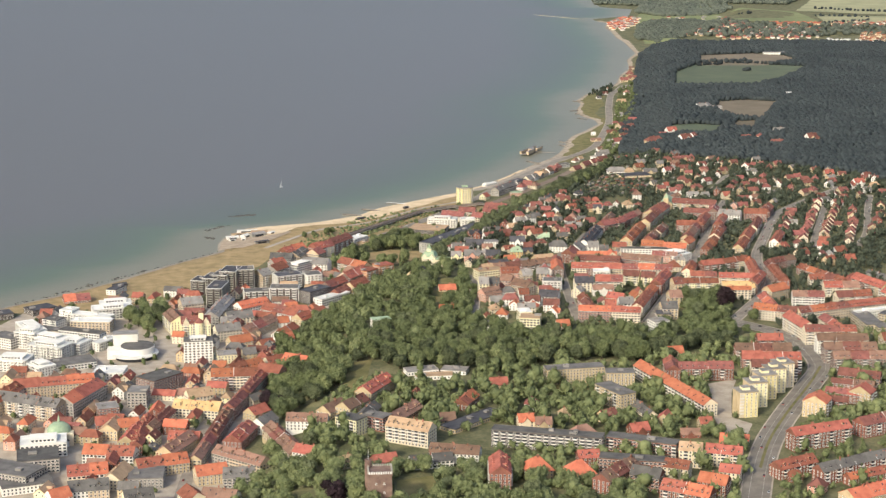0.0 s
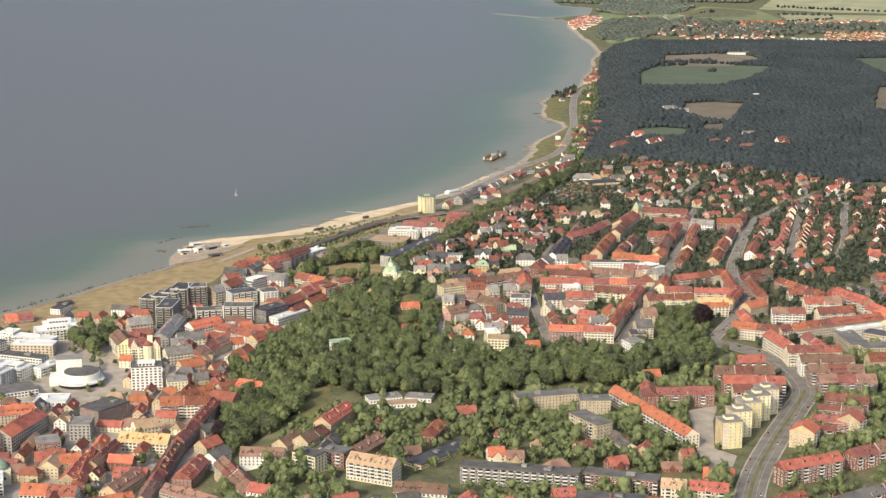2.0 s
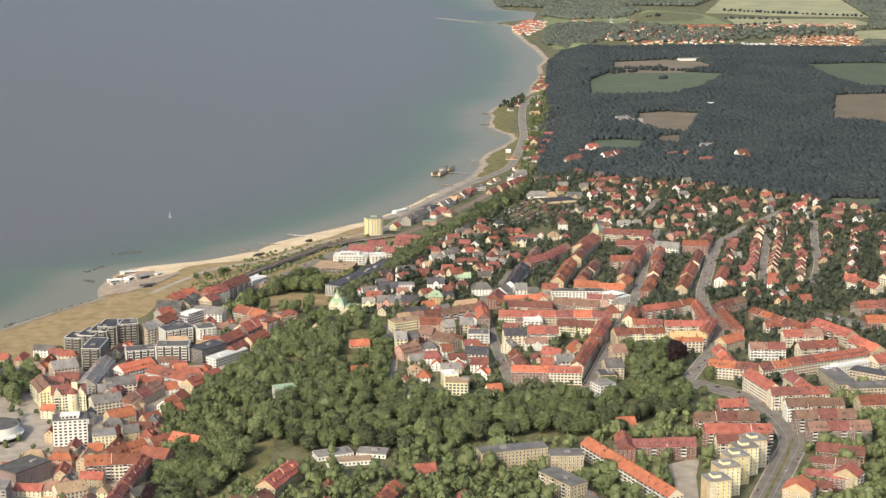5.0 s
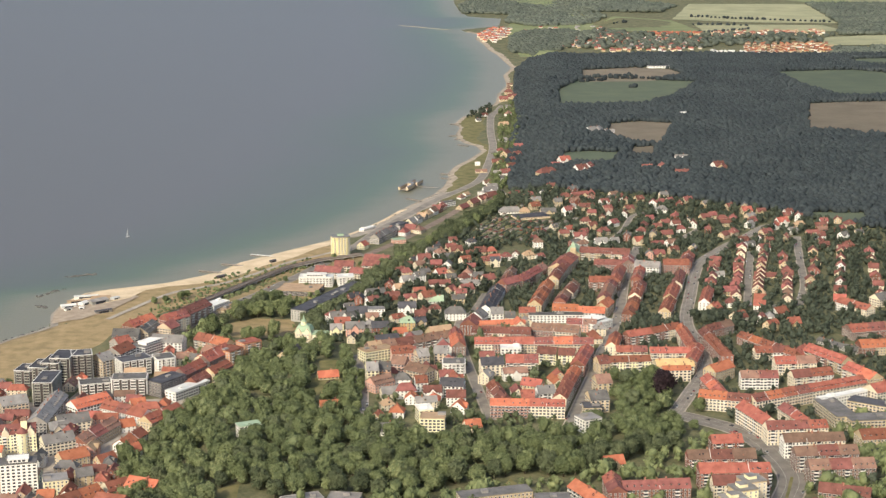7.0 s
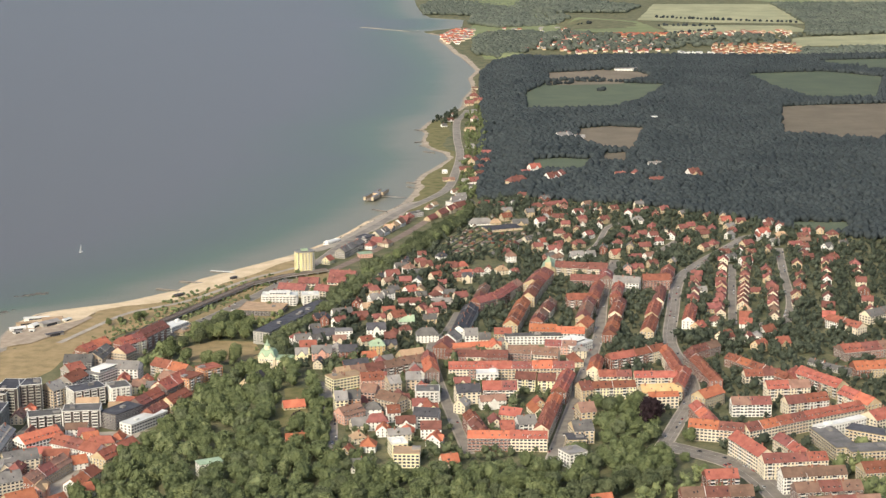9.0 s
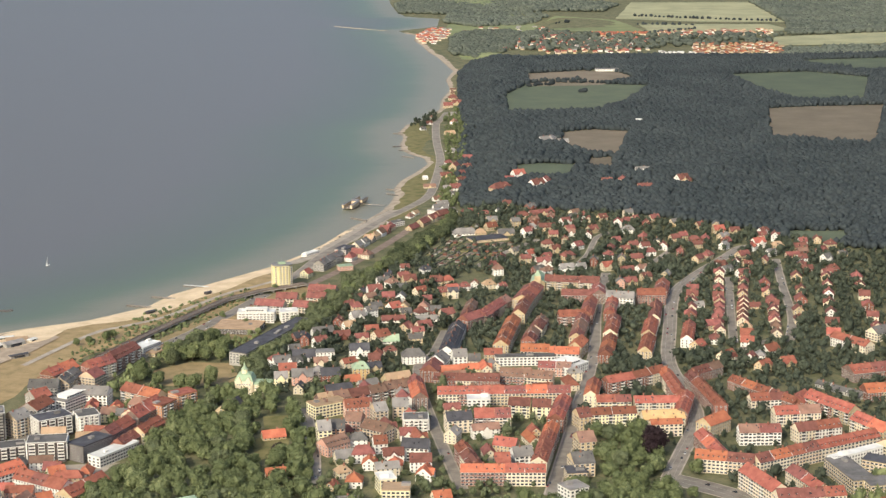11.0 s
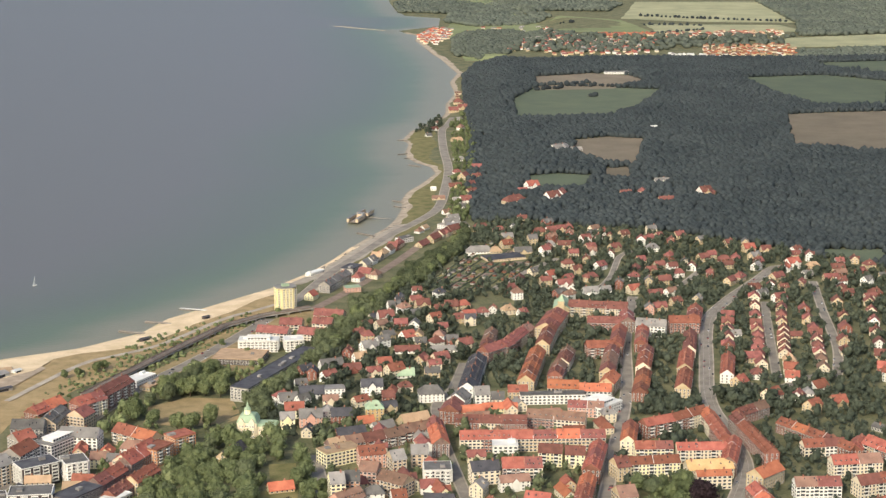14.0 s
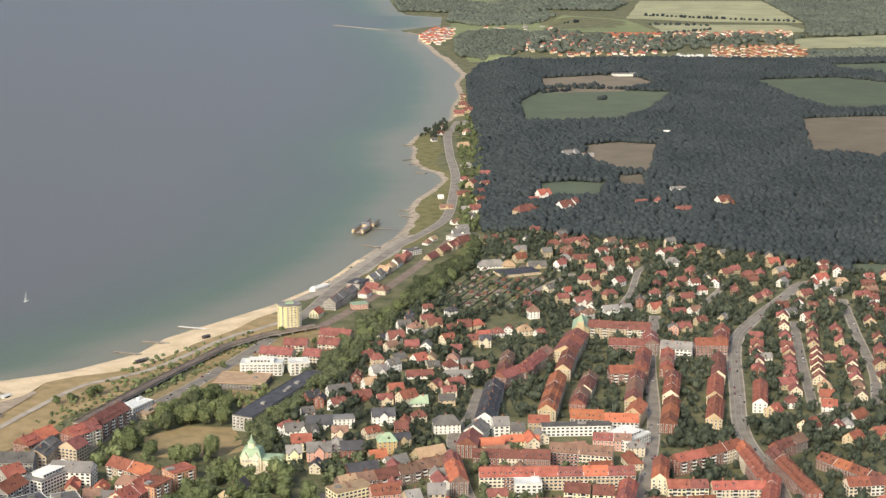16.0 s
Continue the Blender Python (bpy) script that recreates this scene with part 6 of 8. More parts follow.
villa(351.7, 1775.4, 10, 6.9, 9.7, 2, 'dred', 'white', '')
villa(388.8, 1827.7, 20, 7.7, 9.7, 2, 'dred', 'tan', '')
villa(428.1, 1881.0, 20, 6.9, 7.9, 2, 'red', 'tan', '')
villa(439.9, 1859.2, 10, 8.6, 10.6, 2, 'orange', 'tan', '')
villa(453.0, 1850.8, 0, 7.7, 8.8, 2, 'dred', 'tan', '')
villa(435.7, 1829.4, 30, 6.9, 10.6, 2, 'stone', 'tan', '')
villa(379.1, 1773.6, 75, 6, 10.6, 2, 'red', 'brick', '')
villa(398.7, 1755.4, 45, 7.7, 10.6, 2, 'dred', 'tan', '')
villa(387.1, 1743.7, 45, 6.9, 10.6, 2, 'dred', 'tan', '')
villa(425.0, 1791.0, 45, 6.9, 8.8, 2, 'stone', 'white', '')
villa(457.2, 1791.9, 20, 8.6, 12.3, 3, 'orange', 'white', '')
villa(447.4, 1783.1, 60, 7.7, 10.6, 2, 'orange', 'white', '')
villa(429.9, 1751.6, 30, 7.7, 12.3, 2, 'dred', 'tan', '')
villa(423.1, 1716.2, 10, 6, 7.9, 2, 'dred', 'tan', '')
villa(473.0, 1785.1, 0, 6.9, 10.6, 2, 'tan', 'tan', '')
villa(490.9, 1775.8, 5, 7.7, 12.3, 2, 'dred', 'tan', '')
villa(472.5, 1829.0, 0, 6.9, 8.8, 2, 'dred', 'tan', '')
villa(458.1, 1758.3, 20, 6, 8.8, 2, 'stone', 'white', '')
villa(416.2, 1726.0, 70, 6.9, 7, 2, 'red', 'white', '')
villa(442.0, 1728.1, 60, 6.9, 10.6, 2, 'dred', 'tan', '')
villa(399.1, 1716.0, 45, 6.9, 12.3, 2, 'dred', 'white', '')
villa(409.0, 1684.9, 20, 7.7, 10.6, 2, 'dred', 'white', '')
villa(472.3, 1740.9, 0, 7.7, 12.3, 2, 'red', 'tan', '')
villa(468.2, 1707.4, 60, 6.9, 10.6, 2, 'dred', 'tan', '')
villa(343.9, 1689.3, 60, 6.9, 8.8, 2, 'stone', 'tan', '')
villa(324.8, 1683.6, 20, 6.9, 8.8, 2, 'dred', 'tan', '')
villa(399.3, 1838.0, 10, 6.9, 7.9, 2, 'red', 'tan', '')
villa(401.5, 1799.3, 5, 6, 10.6, 2, 'dred', 'tan', '')
villa(267.7, 1951.1, 0, 7.7, 12.3, 2, 'dred', 'tan', '')
villa(277.0, 1946.2, 0, 6, 8.8, 2, 'dred', 'tan', '')
villa(289.6, 1961.8, 10, 6.9, 8.8, 2, 'red', 'tan', '')
villa(228.1, 1902.4, 20, 8.6, 10.6, 2, 'orange', 'tan', '')
villa(233.5, 1932.3, 10, 7.7, 10.6, 2, 'stone', 'tan', '')
villa(232.3, 1968.1, 10, 7.7, 10.6, 2, 'dred', 'tan', '')
villa(225.5, 2036.3, 0, 7.7, 14.1, 2, 'red', 'tan', '')
villa(245.9, 1971.8, 70, 6.9, 7.9, 2, 'grey', 'white', '')
villa(200.9, 1887.3, 0, 10.3, 22.9, 1, 'stone', 'white', '')
villa(238.6, 1879.3, 5, 8.6, 15.8, 1, 'grey', 'tan', '')
villa(218.0, 1859.9, 15, 18.9, 35.2, 1, 'dark', 'tan', 'F')
villa(215.0, 1883.8, 0, 7.7, 10.6, 1, 'tan', 'tan', '')
villa(280.8, 1893.2, 0, 7.7, 15.8, 2, 'dred', 'tan', '')
villa(268.3, 1904.5, 10, 6.9, 8.8, 1, 'stone', 'white', '')
# coast houses
villa(-47.2, 1207.3, 20, 8, 14, 4, 'copper', 'white', 'F')
villa(206.4, 2096.4, 15, 8, 12, 2, 'stone', 'white', '')
villa(213.2, 2067.9, 10, 8, 10, 1, 'grey', 'white', '')
villa(205.2, 2134.7, 20, 7, 9, 1, 'brown', 'white', '')
villa(224.2, 2158.5, 10, 8, 10, 1, 'grey', 'white', '')
villa(265.5, 2325.2, 20, 8, 10, 2, 'dred', 'tan', '')
villa(249.1, 2369.3, 10, 7, 9, 1, 'dred', 'white', '')
villa(282.2, 2603.1, 15, 9, 14, 1, 'tan', 'tan', '')
villa(302.0, 2705.8, 60, 8, 12, 2, 'brown', 'white', '')
villa(311.8, 2792.7, 20, 7, 9, 1, 'stone', 'white', '')
villa(265.2, 2705.2, 20, 7, 10, 1, 'dred', 'white', '')
villa(275.1, 2755.7, 60, 7, 9, 1, 'brown', 'white', '')
villa(250.7, 2651.7, 20, 6, 8, 1, 'grey', 'white', '')
villa(201.5, 2074.7, 10, 10, 16, 2, 'grey', 'white', '')
villa(233.2, 2190.6, 10, 10, 12, 2, 'red', 'white', '')
villa(246.0, 2234.1, 30, 9, 12, 2, 'red', 'tan', '')
villa(225.2, 2196.3, 0, 8, 10, 1, 'stone', 'white', '')
villa(251.6, 2330.5, 60, 10, 14, 2, 'red', 'tan', '')
villa(275.2, 2386.2, 0, 9, 12, 2, 'red', 'tan', '')
villa(263.9, 2455.5, 0, 8, 14, 1, 'stone', 'white', '')
villa(234.5, 2279.6, 0, 8, 14, 1, 'red', 'tan', '')
villa(252.1, 2280.6, 30, 8, 10, 2, 'red', 'white', '')
villa(208.0, 2266.6, 0, 5, 6, 1, 'white', 'white', '')
villa(206.6, 2211.8, 0, 6, 14, 1, 'brown', 'tan', '')
villa(335.5, 2964.3, 0, 10, 14, 2, 'red', 'tan', '')
villa(333.2, 2903.6, 0, 10, 14, 2, 'red', 'tan', '')
villa(316.5, 2880.3, 0, 10, 14, 2, 'dred', 'tan', '')
villa(273.5, 2120.9, 30, 12, 24, 2, 'red', 'tan', '')
villa(304.1, 2184.0, 20, 11, 14, 2, 'orange', 'white', '')
villa(313.3, 2119.7, 30, 12, 16, 2, 'dred', 'white', '')
villa(325.7, 2137.2, 60, 10, 12, 2, 'dred', 'white', '')
villa(291.2, 2168.8, 0, 8, 10, 1, 'red', 'white', '')
villa(379.4, 2425.5, 30, 9, 14, 2, 'stone', 'white', '')
villa(390.4, 2432.4, 60, 9, 14, 2, 'stone', 'white', '')
villa(403.1, 2419.0, 0, 7, 14, 1, 'stone', 'white', '')
villa(540.1, 2575.4, 0, 8, 16, 1, 'white', 'white', '')
villa(637.5, 3192.1, 0, 14, 40, 2, 'stone', 'white', 'F')
villa(478.2, 2126.6, 20, 12, 14, 2, 'dred', 'white', '')
villa(480.5, 2114.8, 60, 9, 12, 2, 'dred', 'tan', '')
villa(427.0, 2091.0, 0, 10, 16, 1, 'dred', 'tan', '')
villa(412.8, 2134.9, 70, 9, 10, 2, 'dred', 'tan', '')
villa(394.5, 2131.9, 0, 9, 12, 1, 'dred', 'tan', '')
villa(450.6, 2196.2, 0, 9, 16, 1, 'stone', 'white', '')
villa(82.0, 1822.0, 10, 9, 13, 2, 'copper', 'pink', 'F')
villa(90.0, 1858.0, 60, 8, 11, 2, 'dred', 'white', '')
villa(98.0, 1873.0, 150, 9, 12, 2, 'dred', 'tan', '')
villa(106.0, 1866.0, 60, 8, 10, 2, 'brown', 'cream', '')
villa(100.0, 1906.0, 60, 9, 12, 2, 'stone', 'cream', '')
villa(107.5, 1921.0, 60, 8, 11, 2, 'grey', 'white', '')
villa(114.0, 1935.0, 150, 8, 10, 2, 'tan', 'stone', '')
villa(120.5, 1948.0, 60, 8, 11, 2, 'tan', 'cream', '')
villa(127.0, 1962.0, 60, 9, 11, 2, 'brown', 'white', '')
villa(133.0, 1975.0, 150, 8, 10, 2, 'dred', 'brick', '')
villa(139.0, 1988.0, 60, 8, 11, 2, 'dred', 'tan', '')
villa(166.0, 2047.0, 50, 6, 9, 1, 'brown', 'white', '')
villa(173.0, 2062.0, 50, 6, 9, 1, 'tan', 'white', '')
villa(162.0, 1988.0, 57, 8, 18, 1, 'dred', 'tan', '')
villa(175.0, 2006.0, 57, 9, 18, 2, 'red', 'tan', '')
villa(187.0, 2026.0, 57, 9, 18, 2, 'dred', 'cream', '')
villa(199.0, 2043.0, 40, 10, 16, 2, 'dred', 'tan', '')
# row houses
villa(327.5, 1490.4, 80, 8, 9, 2, 'dred', 'white', '')
villa(337.7, 1512.8, 80, 8, 9, 2, 'dred', 'cream', '')
villa(337.8, 1439.3, 60, 8, 9, 2, 'dred', 'white', '')
villa(346.3, 1444.8, 80, 7, 8, 2, 'stone', 'white', '')
villa(357.6, 1457.1, 30, 9, 12, 2, 'red', 'white', '')
villa(320.2, 1438.7, 30, 10, 11, 3, 'red', 'cream', '')
villa(310.2, 1474.2, 40, 9, 9, 2, 'red', 'tan', '')
villa(340.5, 1419.1, 30, 9, 10, 2, 'red', 'tan', '')
villa(359.0, 1425.0, 10, 9, 10, 2, 'red', 'tan', '')
villa(336.1, 1527.8, 0, 8, 12, 2, 'dred', 'tan', '')
villa(425.1, 1585.7, 80, 9, 10, 3, 'red', 'brick', '')
villa(414.2, 1560.6, 80, 8, 9, 2, 'red', 'tan', '')
villa(406.7, 1535.3, 80, 8, 9, 2, 'red', 'cream', '')
villa(386.8, 1582.8, 0, 6, 9, 1, 'red', 'tan', '')
villa(344.4, 1592.3, 0, 6, 8, 1, 'stone', 'white', '')
# rows of gabled houses
house_row(352.0, 1636.7, 329.0, 1559.6, 5, 'dred', 'cream')
house_row(398.6, 1716.0, 365.4, 1610.0, 5, 'dred', 'cream')
house_row(362.6, 1596.1, 342.2, 1532.2, 5, 'dred', 'cream')
house_row(406.6, 1673.4, 386.9, 1614.6, 4, 'red', 'tan')
house_row(381.4, 1593.8, 362.2, 1536.0, 5, 'dred', 'cream')
house_row(359.2, 1517.7, 348.2, 1480.0, 3, 'tan', 'cream')
house_row(416.4, 1648.5, 409.5, 1619.1, 2, 'red', 'tan')
house_row(404.4, 1595.1, 386.6, 1533.0, 5, 'dred', 'cream')
house_row(382.5, 1518.5, 376.1, 1497.5, 2, 'brown', 'cream')
house_row(450.1, 1668.0, 438.8, 1622.9, 2, 'red', 'tan')
house_row(475.2, 1664.9, 417.4, 1492.3, 7, 'dred', 'cream')
house_row(500.0, 1660.7, 455.6, 1504.6, 6, 'dred', 'cream')


def scatter(poly, pitch, seed, keep=1.0):
    """Points of a shaken grid inside a polygon."""
    rng = np.random.default_rng(seed)
    P = np.array(poly, float)
    gx, gy = np.meshgrid(np.arange(P[:, 0].min(), P[:, 0].max(), pitch), np.arange(P[:, 1].min(), P[:, 1].max(), pitch))
    gx, gy = gx.ravel() + rng.uniform(-0.45, 0.45, gx.size) * pitch, gy.ravel() + rng.uniform(-0.45, 0.45, gy.size) * pitch
    ok = inside(gx, gy, poly) & (rng.random(gx.size) < keep)
    return gx[ok], gy[ok], rng


def ico(level):
    bm = bmesh.new()
    bmesh.ops.create_icosphere(bm, subdivisions=level, radius=1.0)
    v = np.array([p.co[:] for p in bm.verts])
    f = np.array([[p.index for p in q.verts] for q in bm.faces])
    bm.free()
    return v, f


ICO1, ICO2 = ico(1), ico(2)

# ---- landmarks ----
def beach_tower(x, y):
    t = stand("apartment_tower", x, y, 12, label="yellow ten-storey apartment tower with white balconies beside the beach", category="building", group="landmarks")
    r, h = 8.4, 20.0
    ring = [(r, -4.2), (r, 4.2), (4.6, 7.2), (-4.6, 7.2), (-r, 4.2), (-r, -4.2), (-4.6, -7.2), (4.6, -7.2)]
    s = Shape()
    s.solid([(a, b, -2) for a, b in ring], [(a, b, h) for a, b in ring])
    s.make("wall", WALLS["yellow"], t)
    s = Shape()
    s.solid([(a * 1.03, b * 1.03, h) for a, b in ring], [(a * 1.03, b * 1.03, h + 0.7) for a, b in ring])
    s.make("roof", ROOFS["stone"], t)
    s = Shape()
    s.box(-3, 3, -2, 2, h + 0.7, h + 2.4)
    s.make("roof_housing", ROOFS["copper"], t)
    s = Shape()
    s.disc(0, 0, h + 2.4, h + 6, 0.15, 0.06, 6)
    s.make("mast", CONCRETE, t)
    for f in range(10):
        z = 0.5 + f * 1.95
        for a, turn in ((-6.4, -33), (6.4, 33)):
            put("balcony", BALCONY_DATA, t, "", pose(a, -5.7, z, 0, 0, -turn if a < 0 else turn))
        for a in (-2.8, 0, 2.8):
            put("window", WIDE_WINDOW, t, "", pose(a, -7.2, z + 0.3, 0, 0, 0))
        put("window", WIDE_WINDOW, t, "", pose(-r, 0, z + 0.3, 0, 0, -90))
        put("window", WIDE_WINDOW, t, "", pose(r, 0, z + 0.3, 0, 0, 90))


def castle_keep(x, y):
    t = stand("castle_keep", x, y, 4, label="tall square brick castle keep with battlements and stair turret", category="tower", group="landmarks")
    s = Shape()
    h, w = 21.0, 6.3
    s.solid([(a * 1.06, b * 1.06, -3) for a, b in ((-w, -w), (w, -w), (w, w), (-w, w))], [(a, b, h) for a, b in ((-w, -w), (w, -w), (w, w), (-w, w))])
    s.box(-w - 0.3, w + 0.3, -w - 0.3, w + 0.3, h - 1.0, h + 0.06)
    s.make("wall", WALLS["oldbrick"], t)
    for i in range(10):
        for side in range(4):
            a = (i + 0.5) / 10 * 2 * w - w
            px, py = ((a, -w), (a, w), (-w, a), (w, a))[side]
            m = Shape()
            m.box(px - 0.42, px + 0.42, py - 0.42, py + 0.42, h, h + 1.2 + 0.01 * side)
            m.make("merlon", FRAME if side == 0 else CONCRETE, t)
    s = Shape()
    s.disc(-w + 0.2, w - 0.2, -3, h + 4.0, 2.0, 1.9, 10)
    s.make("stair_turret", WALLS["oldbrick"], t)
    s = Shape()
    s.disc(-w + 0.2, w - 0.2, h + 4.0, h + 9.5, 0.14, 0.07, 6)
    s.make("flagpole", FRAME, t)
    for i in range(3):
        for k in range(2):
            put("window", WINDOW, t, "", pose(-2.2 + 4.4 * k, -w * 1.02 - 0.08, 5 + 5 * i))
    TAKEN.append((x, y, 9))


def theatre(x, y):
    t = stand("theatre", x, y, 8, label="white theatre with round drum hall, fly tower and flat canopy", category="building", group="landmarks")
    s = Shape()
    s.disc(4, -2, -2, 8.5, 12.5, 12.8, 36)
    s.make("drum", WALLS["white"], t)
    s = Shape()
    s.disc(4, -2, 8.5, 9.0, 12.2, 12.2, 36)
    s.make("roof", ROOFS["grey"], t)
    s = Shape()
    s.box(-14, 4, 6, 16, -2, 15)
    s.make("fly_tower", WALLS["white"], t)
    s = Shape()
    s.box(-14.2, 4.2, 5.8, 16.2, 15, 15.5)
    s.make("tower_roof", ROOFS["stone"], t)
    s = Shape()
    s.box(-18, -8, -8, 4, -2, 7)
    s.make("foyer", WALLS["white"], t)
    s = Shape()
    s.disc(2, -4, 3.2, 3.9, 17.5, 17.5, 36)
    s.make("canopy", ROOFS["white"], t)
    s = Shape()
    s.disc(2, -4, 0, 3.2, 14.5, 14.5, 36)
    s.make("glazing", GLASS, t)
    TAKEN.append((x, y, 20))


def spired_villa(x, y):
    t = stand("mansion", x, y, -12, label="tall cream mansion with green copper mansard roof and pointed spire", category="house", group="landmarks")
    s = Shape()
    s.box(-11, 1, -6, 6, -4, 9.6)
    for z in (3.1, 6.3, 9.3):
        s.box(-11.2, 1.2, -6.2, 6.2, z, z + 0.3)
    s.make("wall", WALLS["cream"], t)
    s = Shape()
    s.solid([(-11.3, -6.3, 9.6), (1.3, -6.3, 9.6), (1.3, 6.3, 9.6), (-11.3, 6.3, 9.6)], [(-9.6, -4.4, 13.4), (-0.4, -4.4, 13.4), (-0.4, 4.4, 13.4), (-9.6, 4.4, 13.4)])
    s.solid([(-9.6, -4.4, 13.4), (-0.4, -4.4, 13.4), (-0.4, 4.4, 13.4), (-9.6, 4.4, 13.4)], [(-6.4, -0.3, 15.2), (-3.6, -0.3, 15.2), (-3.6, 0.3, 15.2), (-6.4, 0.3, 15.2)])
    roof = s.make("roof", ROOFS["copper"], t)
    s = Shape()
    s.disc(-5.2, -1.0, 14.0, 16.8, 2.3, 2.0, 8, 0)
    s.disc(-5.2, -1.0, 16.8, 18.6, 2.4, 1.0, 8, 1)
    s.disc(-5.2, -1.0, 18.6, 22.0, 0.9, 0.05, 8, 1)
    s.make("spire", [WALLS["lemon"], ROOFS["copper"]], roof)
    s = Shape()
    for u in (-8.2, -1.8):
        ring = [(u - 1.7, -6.9, -4), (u + 1.7, -6.9, -4), (u + 1.7, -6.9, 10.4), (u, -6.9, 12.6), (u - 1.7, -6.9, 10.4)]
        s.solid(ring, [(a, -1, c) for a, _, c in ring])
    s.make("gable_bay", WALLS["cream"], t)
    s = Shape()
    s.box(1, 13, -4.5, 5.5, -4, 7.2)
    s.make("wing", WALLS["cream"], t)
    s = Shape()
    s.solid([(0.9, -4.8, 7.2), (13.3, -4.8, 7.2), (13.3, 5.8, 7.2), (0.9, 5.8, 7.2)], [(1, -3.6, 8.6), (12.2, -3.6, 8.6), (12.2, 4.6, 8.6), (1, 4.6, 8.6)])
    s.make("wing_roof", ROOFS["copper"], t)
    s = Shape()
    s.box(3, 9, -8.5, -4.5, -4, 2.6)
    s.box(2.8, 9.2, -8.7, -4.5, 2.6, 3.0)
    s.make("veranda", WALLS["cream"], t)
    for f in range(3):
        for u in (-9.0, -7.4, -5.6, -4.4, -2.6, -1.0):
            put("window", WINDOW, t, "", pose(u, -6.92 if u not in (-5.6, -4.4) else -6.02, 0.9 + 3.1 * f))
    for f in range(2):
        for u in (2.6, 5.2, 7.8, 10.6):
            put("window", WINDOW, t, "", pose(u, -4.52, 1.0 + 3.2 * f))
    TAKEN.append((x, y, 13))
    TAKEN.append((x - 2, y - 14, 9))


def church(x, y):
    t = stand("church", x, y, 75, label="church with green copper roof and small tower among red roofs", category="church", group="landmarks")
    wall_body(24, 12, 8, 4.2).make("wall", WALLS["tan"], t)
    s, m = gable_roof(24, 12, 8, 4.2, ROOFS["copper"])
    s.make("roof", m, t)
    s = Shape()
    s.box(-15, -10, -2.5, 2.5, -3, 14)
    s.make("tower", WALLS["tan"], t)
    s = Shape()
    s.solid([(-15.3, -2.8, 14), (-9.7, -2.8, 14), (-9.7, 2.8, 14), (-15.3, 2.8, 14)], [(-12.6, -0.1, 19), (-12.4, -0.1, 19), (-12.4, 0.1, 19), (-12.6, 0.1, 19)])
    s.make("spire", ROOFS["copper"], t)
    TAKEN.append((x, y, 14))


def domed_hall(x, y):
    t = stand("domed_hall", x, y, 10, label="white hall with green copper dome behind white office block", category="building", group="landmarks")
    s = Shape()
    s.box(-9, 9, -8, 8, -2, 8)
    s.make("wall", WALLS["cream"], t)
    s = Shape()
    for i in range(5):
        a, b = math.pi / 2 * i / 5, math.pi / 2 * (i + 1) / 5
        s.disc(0, 0, 8 + 6 * math.sin(a), 8 + 6 * math.sin(b), 7.5 * math.cos(a), max(0.05, 7.5 * math.cos(b)), 20)
    s.make("dome", ROOFS["copper"], t)
    s = Shape()
    s.disc(0, 0, 14, 15.5, 0.9, 0.8, 8)
    s.disc(0, 0, 15.5, 19, 0.8, 0.05, 8)
    s.make("spire", ROOFS["copper"], t)


beach_tower(23.6, 1765.0)
castle_keep(-34.1, 844.0)
theatre(-231.7, 1186.0)
spired_villa(-7.0, 1434.0)
church(231.0, 1669.0)
domed_hall(-242.0, 992.0)


